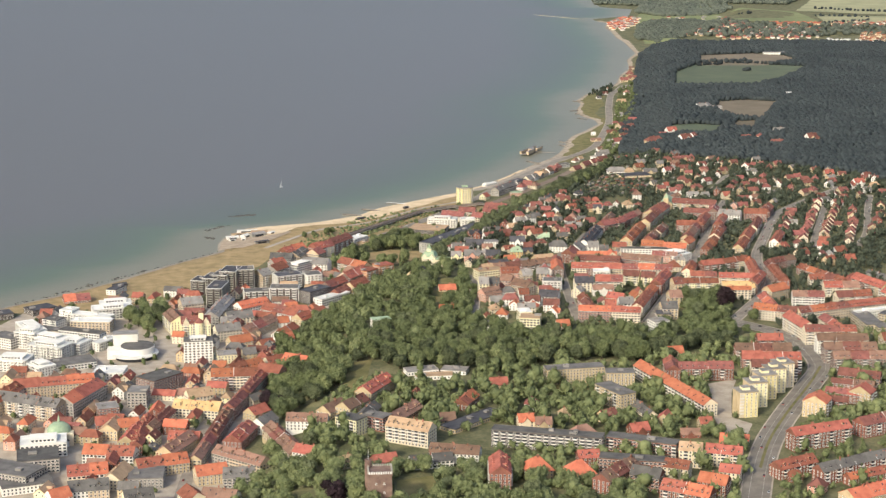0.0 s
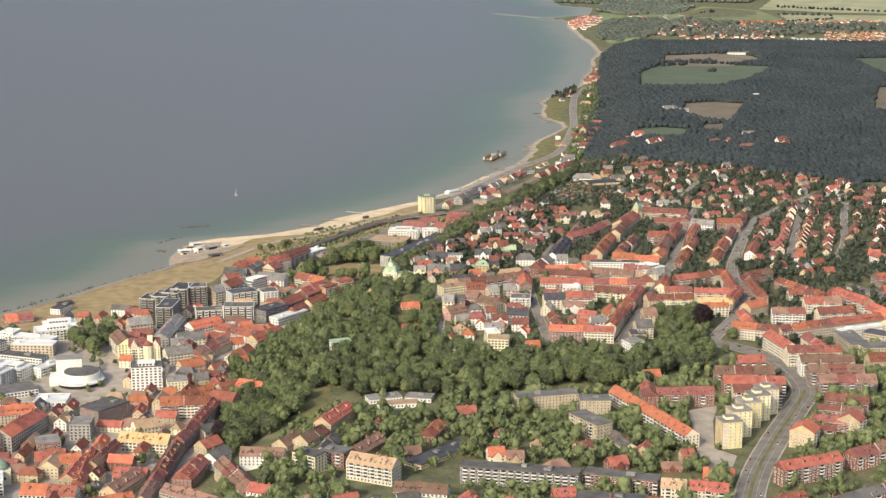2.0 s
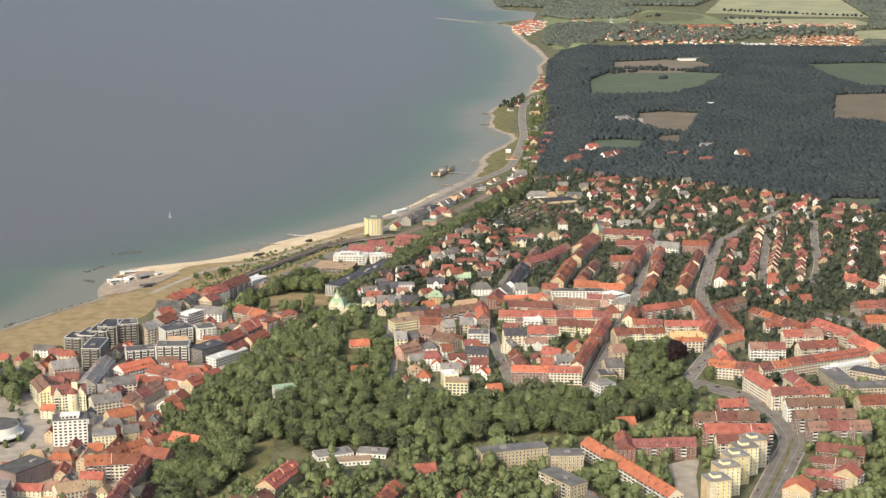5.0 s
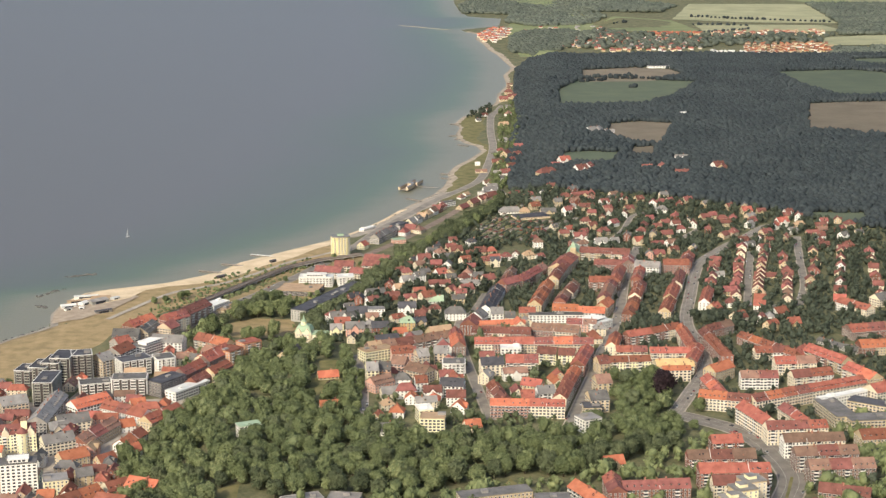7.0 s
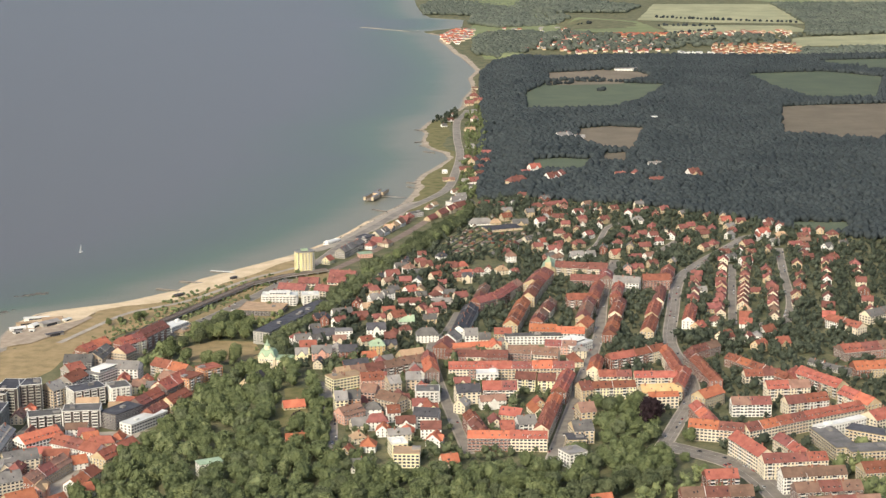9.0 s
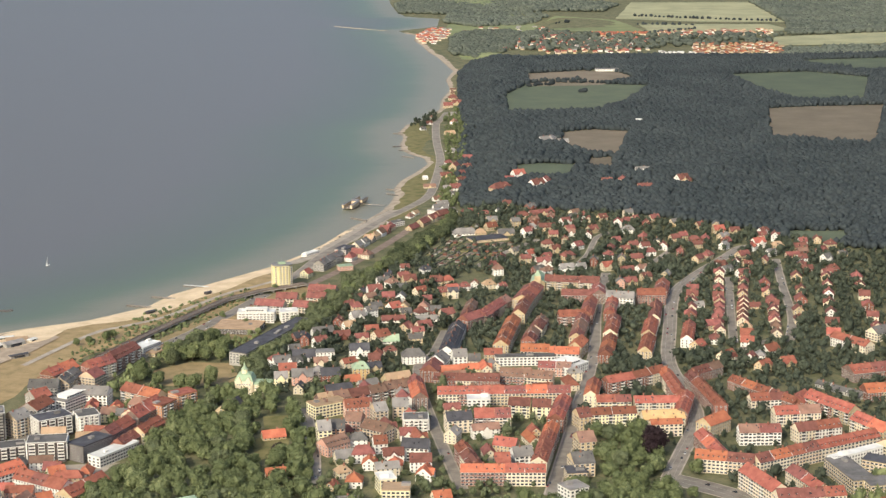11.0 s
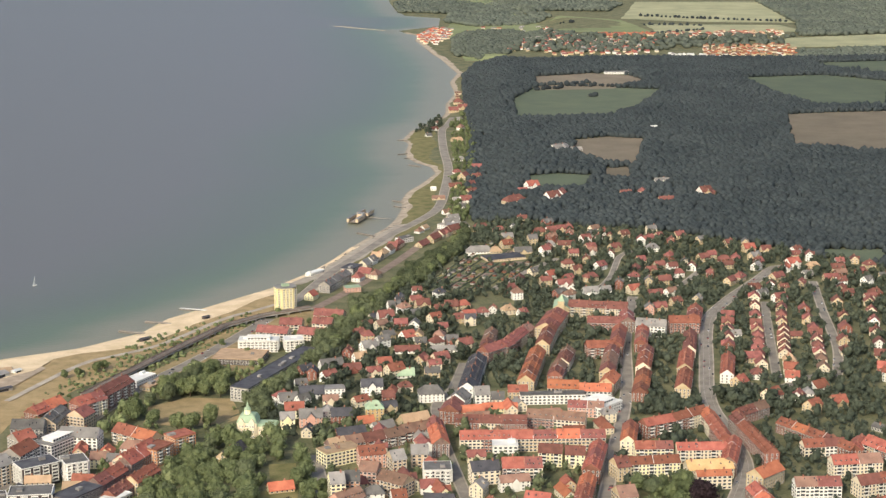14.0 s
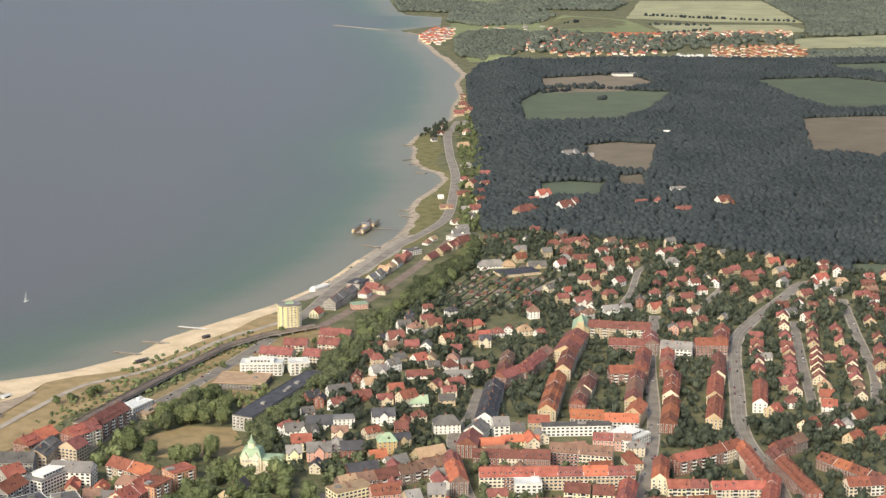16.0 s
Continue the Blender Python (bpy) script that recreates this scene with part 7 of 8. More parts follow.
# ---- shore: railway viaduct, piers, bath house, boat ----
def viaduct(pts):
    """A railway on a low viaduct behind the beach."""
    base = stand("railway_viaduct", pts[0][0], pts[0][1], 0, z=0, label="railway on long low viaduct with dark piers behind the beach", category="viaduct", kind="thing")
    x0, y0 = pts[0]
    line = []
    for (ax, ay), (bx, by) in zip(pts, pts[1:]):
        n = max(2, int(math.hypot(bx - ax, by - ay) / 9))
        line += [(ax + (bx - ax) * k / n - x0, ay + (by - ay) * k / n - y0) for k in range(n)]
    line.append((pts[-1][0] - x0, pts[-1][1] - y0))
    sides = []
    for i in range(len(line)):
        (ax, ay), (bx, by) = line[max(i - 1, 0)], line[min(i + 1, len(line) - 1)]
        d = math.hypot(bx - ax, by - ay)
        sides.append(((by - ay) / d, -(bx - ax) / d))

    def ribbon(name, u0, u1, z0, z1, mat):
        """One unbroken bar along the line."""
        s = Shape()
        for (px, py), (sx, sy) in zip(line, sides):
            s.v += [(px + sx * u, py + sy * u, z) for u, z in ((u0, z0), (u1, z0), (u1, z1), (u0, z1))]
        n = len(line)
        for k in range(n - 1):
            s.f += [(4 * k + e, 4 * k + (e + 1) % 4, 4 * k + 4 + (e + 1) % 4, 4 * k + 4 + e) for e in range(4)]
        s.f += [(3, 2, 1, 0), tuple(4 * n - 4 + e for e in range(4))]
        s.m = [0] * len(s.f)
        s.make(name, mat, base)

    for (px, py), (sx, sy) in zip(line, sides):
        p = Shape()
        ring = [(px + sx * u + v * sy, py + sy * u - v * sx) for u, v in ((-2.6, -0.5), (2.6, -0.5), (2.6, 0.5), (-2.6, 0.5))]
        p.solid([(*c, -1) for c in ring], [(*c, 3.6) for c in ring])
        p.make("pier", CONCRETE, base)
    ribbon("deck", -3.4, 3.4, 3.6, 4.5, CONCRETE)
    ribbon("track_bed", -2.8, 2.8, 4.5, 4.75, RUST)
    ribbon("parapet", -3.4, -3.15, 4.5, 5.3, RUST)
    ribbon("parapet", 3.15, 3.4, 4.5, 5.3, RUST)
    for k in (-1.7, -0.7, 0.7, 1.7):
        ribbon("rail", k - 0.06, k + 0.06, 4.75, 4.95, ROOFS["stone"])


viaduct([(-120, 1552), (-95, 1598), (-65, 1650), (-25, 1716), (5, 1743), (44, 1763)])
strip("railway", 9, [(44, 1763), (75, 1815), (100, 1862), (140, 1945), (185, 2050), (204, 2110)], RUST, 0.3, "brown railway bed on the ground along the shore", "railway")


def pier(x0, y0, x1, y1, width=2.6):
    """A stone groyne with a plank walk on it."""
    d = math.hypot(x1 - x0, y1 - y0)
    t = stand("bathing_pier", (x0 + x1) / 2, (y0 + y1) / 2, math.degrees(math.atan2(y1 - y0, x1 - x0)), z=0, label="narrow timber bathing pier on stones reaching into the sea", category="pier", group="bathing piers")
    s = Shape()
    s.solid([(-d / 2, -width * 0.8, -3), (d / 2, -width * 0.8, -3), (d / 2, width * 0.8, -3), (-d / 2, width * 0.8, -3)], [(-d / 2, -width * 0.55, 0.7), (d / 2, -width * 0.55, 0.7), (d / 2, width * 0.55, 0.7), (-d / 2, width * 0.55, 0.7)])
    s.make("stone_base", ROCK, t)
    s = Shape()
    s.box(-d / 2, d / 2, -width / 2, width / 2, 0.9, 1.1)
    s.make("walkway", FRAME if d > 30 else TIMBER, t)
    for k in range(int(d / 8) + 1):
        p = Shape()
        p.box(-d / 2 + k * 8 - 0.15, -d / 2 + k * 8 + 0.15, -0.3, 0.3, 0.4, 0.95)
        p.make("post", TIMBER, t)


pier(-61.4, 1787.0, -31.4, 1773.0)
pier(-87.5, 1750.0, -63.7, 1738.0)
pier(-106.5, 1724.0, -86.8, 1714.0)
pier(105.7, 2059.0, 119.5, 2044.0)
pier(157.4, 2217.0, 168.0, 2209.0, 1.8)
pier(155.4, 2188.0, 167.0, 2177.0, 1.8)
pier(200.2, 2490.0, 214.0, 2480.0, 1.8)
pier(199.7, 2440.0, 213.0, 2426.0, 1.8)
pier(207.2, 2634.0, 224.0, 2622.0, 1.8)
pier(195.0, 2518.0, 208.0, 2523.0, 1.8)


def bath_house(x, y, yaw):
    t = stand("bath_house", x, y, yaw, z=0, label="weathered timber sea bath house on piles at a pier", category="bath house", group="landmarks")
    for x0, x1, h in ((-27, -4, 3.4), (6, 27, 3.2)):
        s = Shape()
        s.box(x0, x1, -6, 6, 1.6, 1.9)
        s.make("deck", TIMBER, t)
        for y0, y1 in ((-6, -3.4), (3.4, 6)):
            s = Shape()
            s.box(x0, x1, y0, y1, 1.9, 1.9 + h)
            s.make("cabin_wing", WALLS["sand"], t)
            s = Shape()
            s.box(x0 - 0.3, x1 + 0.3, y0 - 0.3, y1 + 0.3, 1.9 + h, 2.2 + h)
            s.make("roof", ROOFS["stone"], t)
        for k in range(5):
            for py in (-5, 5):
                s = Shape()
                s.disc(x0 + 1 + k * (x1 - x0 - 2) / 4, py, -4, 1.6, 0.3, 0.3, 6)
                s.make("pile", TIMBER, t)
    s = Shape()
    s.box(-4, 6, -3, 3, 1.6, 5.6)
    s.make("sauna_house", WALLS["sand"], t)
    s = Shape()
    s.box(-4.4, 6.4, -3.4, 3.4, 5.6, 5.9)
    s.make("roof", ROOFS["stone"], t)
    s = Shape()
    s.box(0, 2.2, -34, -3, 1.5, 1.8)
    s.make("footbridge", TIMBER, t)


bath_house(115.0, 2129.0, 67)


def sail_boat(x, y):
    t = stand("sailing_boat", x, y, 60, z=0, label="small white sailing boat with raised sail on open water", category="boat")
    s = Shape()
    low = [(-2.6, 0, -0.4), (-2.0, -0.7, -0.4), (1.2, -0.7, -0.4), (3.0, 0, -0.3), (1.2, 0.7, -0.4), (-2.0, 0.7, -0.4)]
    s.solid(low, [(a * 1.15, b * 1.5, 0.6) for a, b, c in low])
    s.make("hull", WALLS["white"], t)
    s = Shape()
    s.box(-1.2, 0.8, -0.55, 0.55, 0.6, 1.0)
    s.make("cabin", FRAME, t)
    s = Shape()
    s.disc(0.6, 0, 0.6, 8.6, 0.07, 0.04, 6)
    s.make("mast", ROOFS["stone"], t)
    s = Shape()
    s.solid([(0.5, -0.02, 1.3), (0.5, 0.02, 1.3), (-2.6, 0.3, 1.3), (-2.6, 0.26, 1.3)], [(0.5, -0.02, 8.3), (0.5, 0.02, 8.3), (0.42, 0.05, 8.3), (0.42, 0.01, 8.3)])
    s.make("sail", WALLS["white"], t)


sail_boat(-187.0, 1883.0)


# pavilions on the round headland by the beach
def pavilion(x, y, yaw, w, l, h, wall, roof):
    t = stand("beach_pavilion", x, y, yaw, label=f"low {SAY_WALL[wall]} beach pavilion, {SAY_ROOF[roof]} roof", category="pavilion", group="beach pavilions")
    s = Shape()
    s.box(-l / 2, l / 2, -w / 2, w / 2, -2, h)
    s.make("wall", WALLS[wall], t)
    s = Shape()
    s.solid([(-l / 2 - 0.5, -w / 2 - 0.5, h), (l / 2 + 0.5, -w / 2 - 0.5, h), (l / 2 + 0.5, w / 2 + 0.5, h), (-l / 2 - 0.5, w / 2 + 0.5, h)],
            [(-l / 2, -0.3, h + w * 0.16), (l / 2, -0.3, h + w * 0.16), (l / 2, 0.3, h + w * 0.16), (-l / 2, 0.3, h + w * 0.16)])
    s.make("roof", ROOFS[roof], t)
    s = Shape()
    s.box(-l * 0.3, l * 0.3, -w / 2 - 0.06, -w / 2 + 0.1, 0.4, h - 0.4)
    s.make("glazing", GLASS, t)


for args in ((-208, 1597, 20, 6, 12, 2.4, "white", "white"), (-203, 1612, 10, 4, 16, 2.2, "sand", "tan"), (-196, 1602, 60, 6, 9, 2.6, "white", "white"), (-185, 1607, 40, 9, 16, 3.2, "grey", "stone"),
             (-197, 1627, 5, 5, 20, 2.4, "white", "white"), (-184, 1622, 10, 10, 16, 1.6, "sand", "tan"), (-172, 1618, 50, 4, 7, 2.2, "white", "white"), (-207, 1586, 30, 4, 6, 2.2, "white", "stone"),
             (-196, 1588, 0, 3, 4, 2.0, "white", "white"), (-177, 1575, 30, 4, 14, 2.4, "stone", "dark"), (-282, 1400, 40, 6, 12, 2.6, "dark", "dark"), (-40, 1748, 40, 3, 6, 2.2, "dark", "dark"), (-86, 1690, 40, 3, 8, 2.2, "dark", "dark")):
    pavilion(*args)


def stone_bank(x0, y0, x1, y1, seed, count=60):
    """A bank of dark boulders just breaking the surface."""
    rng = np.random.default_rng(seed)
    t = rng.random(count)
    V, Fc = [], []
    for i in range(count):
        c = np.array([x0 + (x1 - x0) * t[i] + rng.normal(0, 1.6), y0 + (y1 - y0) * t[i] + rng.normal(0, 1.6), rng.uniform(-0.4, 0.3)])
        V.append(ICO1[0] * rng.uniform(0.5, 1.5) * (1 + 0.2 * rng.standard_normal((12, 1))) * np.array([1, 1, 0.6]) + c)
        Fc.append(ICO1[1] + 12 * i)
    me = bpy.data.meshes.new("boulders")
    me.from_pydata(np.concatenate(V).tolist(), [], np.concatenate(Fc).tolist())
    me.materials.append(ROCK)
    tagged(new("boulders", me), "dark wet boulders breaking the sea surface", "rocks", kind="stuff")


stone_bank(-226, 1712, -200, 1722, 1)
stone_bank(-236, 1610, -226, 1600, 2, 30)
stone_bank(-240, 1640, -222, 1668, 3, 40)
stone_bank(-368, 1330, -215, 1540, 4, 160)
stone_bank(60, 1905, 150, 2100, 5, 160)

# close-built houses that fill the streets of the lower town
def fill(poly, pitch, seed, storeys, keep, turn, roofs, walls):
    """Small town houses filling the space between the larger blocks."""
    x, y, rng = scatter(poly, pitch, seed, keep)
    pick = random.Random(seed)
    ok = ~inside(x, y, PATCHES["court_modern"])
    for px, py in zip(x[ok], y[ok]):
        w, l = pick.uniform(6.5, 8.5), pick.uniform(9, 17)
        if all((px - a) ** 2 + (py - b) ** 2 > (r + w * 0.42) ** 2 for a, b, r in TAKEN) and all(lane_gap(px, py, s) > w * 0.5 for s in LANES):
            villa(float(px), float(py), turn + pick.choice((0, 90)) + pick.uniform(-6, 6), w, l, pick.choice(storeys), pick.choice(roofs),
                  pick.choice(walls), "", "town house")


def lane_gap(px, py, lane):
    x0, y0, x1, y1, w = lane
    dx, dy = x1 - x0, y1 - y0
    t = min(1, max(0, ((px - x0) * dx + (py - y0) * dy) / (dx * dx + dy * dy + 1e-6)))
    return math.hypot(px - x0 - t * dx, py - y0 - t * dy) - w


def more_villas(poly, pitch, seed, keep, roofs):
    """Further villas between the gardens."""
    x, y, rng = scatter(poly, pitch, seed, keep)
    pick = random.Random(seed)
    for px, py in zip(x, y):
        if all((px - a) ** 2 + (py - b) ** 2 > (r + 5.5) ** 2 for a, b, r in TAKEN) and all(lane_gap(px, py, s) > 5 for s in LANES) and not any(inside(px, py, p) for p in (PLOTS, *PARKS.values())):
            villa(float(px), float(py), pick.choice((0, 10, 30, 75)), pick.uniform(6, 7.5), pick.uniform(7.5, 10.5), pick.choice((2, 2, 3)), pick.choice(roofs), pick.choice(("white", "cream", "tan", "brick", "white")))


more_villas(GARDENS["gardens_villas"], 15.0, 81, 0.4, ("dark", "grey", "dred", "red", "brown"))
more_villas(GARDENS["gardens_north"], 22.0, 82, 0.6, ("dred", "dred", "brown", "grey"))
fill(GARDENS["low_town"], 11.0, 71, (2, 3, 3), 0.85, 84, ("red", "red", "orange", "dred", "brown", "grey", "tan"), ("cream", "tan", "white", "brick", "sand", "pink", "lemon"))
fill(PATCHES["court_villas"], 9.0, 72, (2, 2, 3), 0.55, 5, ("red", "dred", "brown", "brown", "stone", "red"), ("lemon", "white", "cream", "lemon", "white"))
fill(PATCHES["court_market"], 9.5, 73, (2, 3), 0.4, 5, ("red", "orange", "dred", "brown", "stone"), ("lemon", "cream", "tan", "white", "cream"))

# ---- trees and woods ----
def leaf_shell(rng, centres, sizes, count):
    """Small leaf sprays scattered over a cloud of lumps, as corner points of triangles."""
    pick = rng.choice(len(sizes), count, p=sizes ** 2 / (sizes ** 2).sum())
    way = rng.normal(0, 1, (count, 3))
    way[:, 2] += 0.35
    way /= np.linalg.norm(way, axis=1, keepdims=True)
    seat = centres[pick] + way * (sizes[pick] * rng.uniform(0.9, 1.16, count))[:, None]
    side = rng.normal(0, 1, (count, 2, 3))
    side -= (side * way[:, None]).sum(-1, keepdims=True) * way[:, None] * rng.uniform(0.2, 1.0, (count, 1, 1))
    side /= np.linalg.norm(side, axis=2, keepdims=True)
    reach = rng.uniform(0.09, 0.17, (count, 1))
    return np.stack([seat - side[:, 0] * reach, seat + side[:, 1] * reach, seat + side[:, 0] * reach], 1)


def lump_cloud(rng, lumps):
    """Middles and radii of the lumps of one crown of radius 1."""
    a, h = rng.uniform(0, 2 * np.pi, lumps), rng.uniform(0.1, 1.0, lumps)
    r = 0.62 * np.sqrt(np.clip(1 - (h - 0.42) ** 2 * 1.9, 0.05, 1)) * rng.uniform(0.5, 1.0, lumps)
    size = rng.uniform(0.28, 0.44, lumps)
    r[0], h[0], size[0] = 0, 0.5, 0.66
    return np.stack([r * np.cos(a), r * np.sin(a), 0.25 + 1.1 * h], 1), size


def crown_data(name, mat, seed, lumps=10, leaves=1150):
    """A crown of radius 1 and height about 1.7: uneven lumps of foliage under a coat of small leaf sprays."""
    rng = np.random.default_rng(seed)
    c, size = lump_cloud(rng, lumps)
    body = np.concatenate([ICO1[0] * k * 0.92 * (1 + 0.12 * rng.standard_normal((len(ICO1[0]), 1))) + q for q, k in zip(c, size)])
    leaf = leaf_shell(rng, c, size, leaves)
    me = bpy.data.meshes.new(name)
    faces = np.concatenate([(ICO1[1][None] + (np.arange(lumps) * len(ICO1[0]))[:, None, None]).reshape(-1, 3), np.arange(leaves * 3).reshape(-1, 3) + len(body)])
    me.from_pydata(np.concatenate([body, leaf.reshape(-1, 3)]).tolist(), [], faces.tolist())
    me.materials.append(mat)
    return me


def trunk_data():
    s = Shape()
    s.disc(0, 0, -1.5, 0.35, 0.085, 0.06, 7)
    s.disc(0, 0, 0.35, 1.0, 0.06, 0.025, 7)
    for a in (0.4, 2.3, 4.4):
        c, n = math.cos(a), math.sin(a)
        s.solid([(0.02 * c - 0.03 * n, 0.02 * n + 0.03 * c, 0.3), (0.02 * c + 0.03 * n, 0.02 * n - 0.03 * c, 0.3), (0, 0, 0.38)],
                [(0.4 * c - 0.012 * n, 0.4 * n + 0.012 * c, 0.78), (0.4 * c + 0.012 * n, 0.4 * n - 0.012 * c, 0.78), (0.4 * c, 0.4 * n, 0.82)])
    return s.data("trunk", [BARK])


CROWNS = {"green": [crown_data("crown", LEAF, 10 + i) for i in range(5)], "light": [crown_data("crown", LEAF_LIGHT, 30 + i) for i in range(2)],
          "dark": [crown_data("crown", LEAF_MID, 40 + i) for i in range(2)], "purple": [crown_data("crown", LEAF_PURPLE, 50 + i) for i in range(2)]}
TRUNK = trunk_data()
SAY_TREE = {"green": "broad-leaved tree with an uneven mid-green crown", "light": "light yellow-green tree with an open crown", "dark": "dark green densely leaved tree", "purple": "copper beech with a dark purple crown"}


def tree(x, y, size, kind="green", tall=1.0, rng=random):
    t = stand("tree", x, y, rng.uniform(0, 360), label=SAY_TREE[kind], category="tree", group="park trees")
    put("trunk", TRUNK, t, "", Matrix.Diagonal((size, size, size * tall, 1)))
    put("crown", rng.choice(CROWNS[kind]), t, "", Matrix.Translation((0, 0, size * 0.25)) @ Matrix.Diagonal((size, size, size * tall, 1)))


TAKEN += [(-16, 1072, 10), (4, 1070, 10)]
TAKEN_A, LANES_A = np.array(TAKEN), np.array(LANES)


def free(x, y, room=2.0, lanes=True):
    """Which points lie clear of houses and roads."""
    ok = np.ones(len(x), bool)
    for k in range(0, len(x), 4000):
        p, q = x[k:k + 4000, None], y[k:k + 4000, None]
        ok[k:k + 4000] &= (((p - TAKEN_A[None, :, 0]) ** 2 + (q - TAKEN_A[None, :, 1]) ** 2) > (TAKEN_A[None, :, 2] + room) ** 2).all(1)
        if lanes:
            x0, y0, x1, y1, w = LANES_A.T
            dx, dy = x1 - x0, y1 - y0
            t = np.clip(((p - x0) * dx + (q - y0) * dy) / (dx * dx + dy * dy + 1e-6), 0, 1)
            ok[k:k + 4000] &= (((p - x0 - t * dx) ** 2 + (q - y0 - t * dy) ** 2) > (w + room * 0.6) ** 2).all(1)
    return ok


def canopy(name, x, y, size, rng, mat, label, tall=1.25, shape=ICO1, category="wood"):
    """Many crowns in one mesh."""
    sv, sf = shape
    n, k = len(x), len(sv)
    v = sv[None] * (1 + 0.17 * rng.standard_normal((n, k, 1)).clip(-1.3, 1.3))
    a = rng.uniform(0, 6.28, n)
    c, s = np.cos(a)[:, None], np.sin(a)[:, None]
    r = size[:, None]
    z0 = ground_z(x, y)
    X = x[:, None] + r * (v[..., 0] * c - v[..., 1] * s)
    Y = y[:, None] + r * (v[..., 0] * s + v[..., 1] * c)
    Z = z0[:, None] + r * tall * (v[..., 2] * 0.95 + 0.75)
    V = np.stack([X, Y, Z], -1).reshape(-1, 3)
    Fc = (sf[None] + (np.arange(n) * k)[:, None, None]).reshape(-1, 3)
    me = bpy.data.meshes.new(name)
    me.vertices.add(len(V))
    me.vertices.foreach_set("co", V.astype(np.float32).ravel())
    me.loops.add(Fc.size)
    me.loops.foreach_set("vertex_index", Fc.astype(np.int32).ravel())
    me.polygons.add(len(Fc))
    me.polygons.foreach_set("loop_start", np.arange(0, Fc.size, 3, dtype=np.int32))
    me.polygons.foreach_set("loop_total", np.full(len(Fc), 3, np.int32))
    me.polygons.foreach_set("use_smooth", np.ones(len(Fc), bool))
    me.update(calc_edges=True)
    me.materials.append(mat)
    return tagged(new(name, me), label, category, kind="stuff")


def clumps(name, x, y, size, rng, mat, label):
    """Small trees, each of three uneven lumps with loose leaf tufts round them, joined."""
    n, k, m = len(x), 3, 56
    sv, sf = ICO1
    a, u = rng.uniform(0, 6.28, (n, k)), rng.uniform(0.25, 1.0, (n, k))
    q = rng.uniform(0.35, 0.75, (n, k)) * np.sqrt(np.clip(1.25 - u, 0.2, 1))
    q[:, 0], u[:, 0] = 0, 0.62
    c = np.stack([q * np.cos(a), q * np.sin(a), 0.15 + 1.45 * u], -1)
    r = rng.uniform(0.4, 0.62, (n, k))
    r[:, 0] = 0.7
    turn = rng.normal(0, 1, (n, k, 3, 3))
    turn, _ = np.linalg.qr(turn)
    v = (sv[None, None] @ turn) * 0.86 * r[..., None, None] * (1 + 0.2 * rng.standard_normal((n, k, len(sv), 1)).clip(-1.2, 1.3)) + c[:, :, None]
    v = v.reshape(n, -1, 3)
    seat = np.take_along_axis(v, rng.integers(0, v.shape[1], (n, m))[..., None], 1)
    tuft = (seat[:, :, None] + rng.normal(0, 0.2, (n, m, 3, 3))).reshape(n, -1, 3)
    v = np.concatenate([v, tuft], 1) * size[:, None, None] * np.array([1, 1, 1.12])
    v += np.stack([x, y, ground_z(x, y)], -1)[:, None]
    one = np.concatenate([(sf[None] + (np.arange(k) * len(sv))[:, None, None]).reshape(-1, 3), np.arange(3 * m).reshape(m, 3) + k * len(sv)])
    Fc = (one[None] + (np.arange(n) * v.shape[1])[:, None, None]).reshape(-1, 3)
    me = bpy.data.meshes.new(name)
    V = v.reshape(-1, 3)
    me.vertices.add(len(V))
    me.vertices.foreach_set("co", V.astype(np.float32).ravel())
    me.loops.add(Fc.size)
    me.loops.foreach_set("vertex_index", Fc.astype(np.int32).ravel())
    me.polygons.add(len(Fc))
    me.polygons.foreach_set("loop_start", np.arange(0, Fc.size, 3, dtype=np.int32))
    me.polygons.foreach_set("loop_total", np.full(len(Fc), 3, np.int32))
    me.update(calc_edges=True)
    me.materials.append(mat)
    return tagged(new(name, me), label, "trees", kind="stuff")


HOLES = [p for k, p in POLYS.items() if "plain" not in k]
for i, (key, poly) in enumerate(WOODS.items()):
    far = key != "forest"
    x, y, rng = scatter(poly, 5.95 if not far else 11.0, 100 + i, 0.33 if key == "far_wood_mid" else 0.97)
    ok = free(x, y, 5.0)
    for hole in HOLES:
        ok &= ~inside(x, y, hole)
    x, y = x[ok], y[ok]
    canopy("forest" if not far else "woodland", x, y, rng.uniform(4.0, 6.2, len(x)) * 1.3 if far else rng.uniform(3.0, 4.8, len(x)), rng, LEAF_FAR_HAZE if far else LEAF_DARK_HAZE, "dense forest canopy, blue haze and cloud shade in its colour" if not far else "distant woodland belt, distance haze in its colour", 0.8 if far else 1.1)

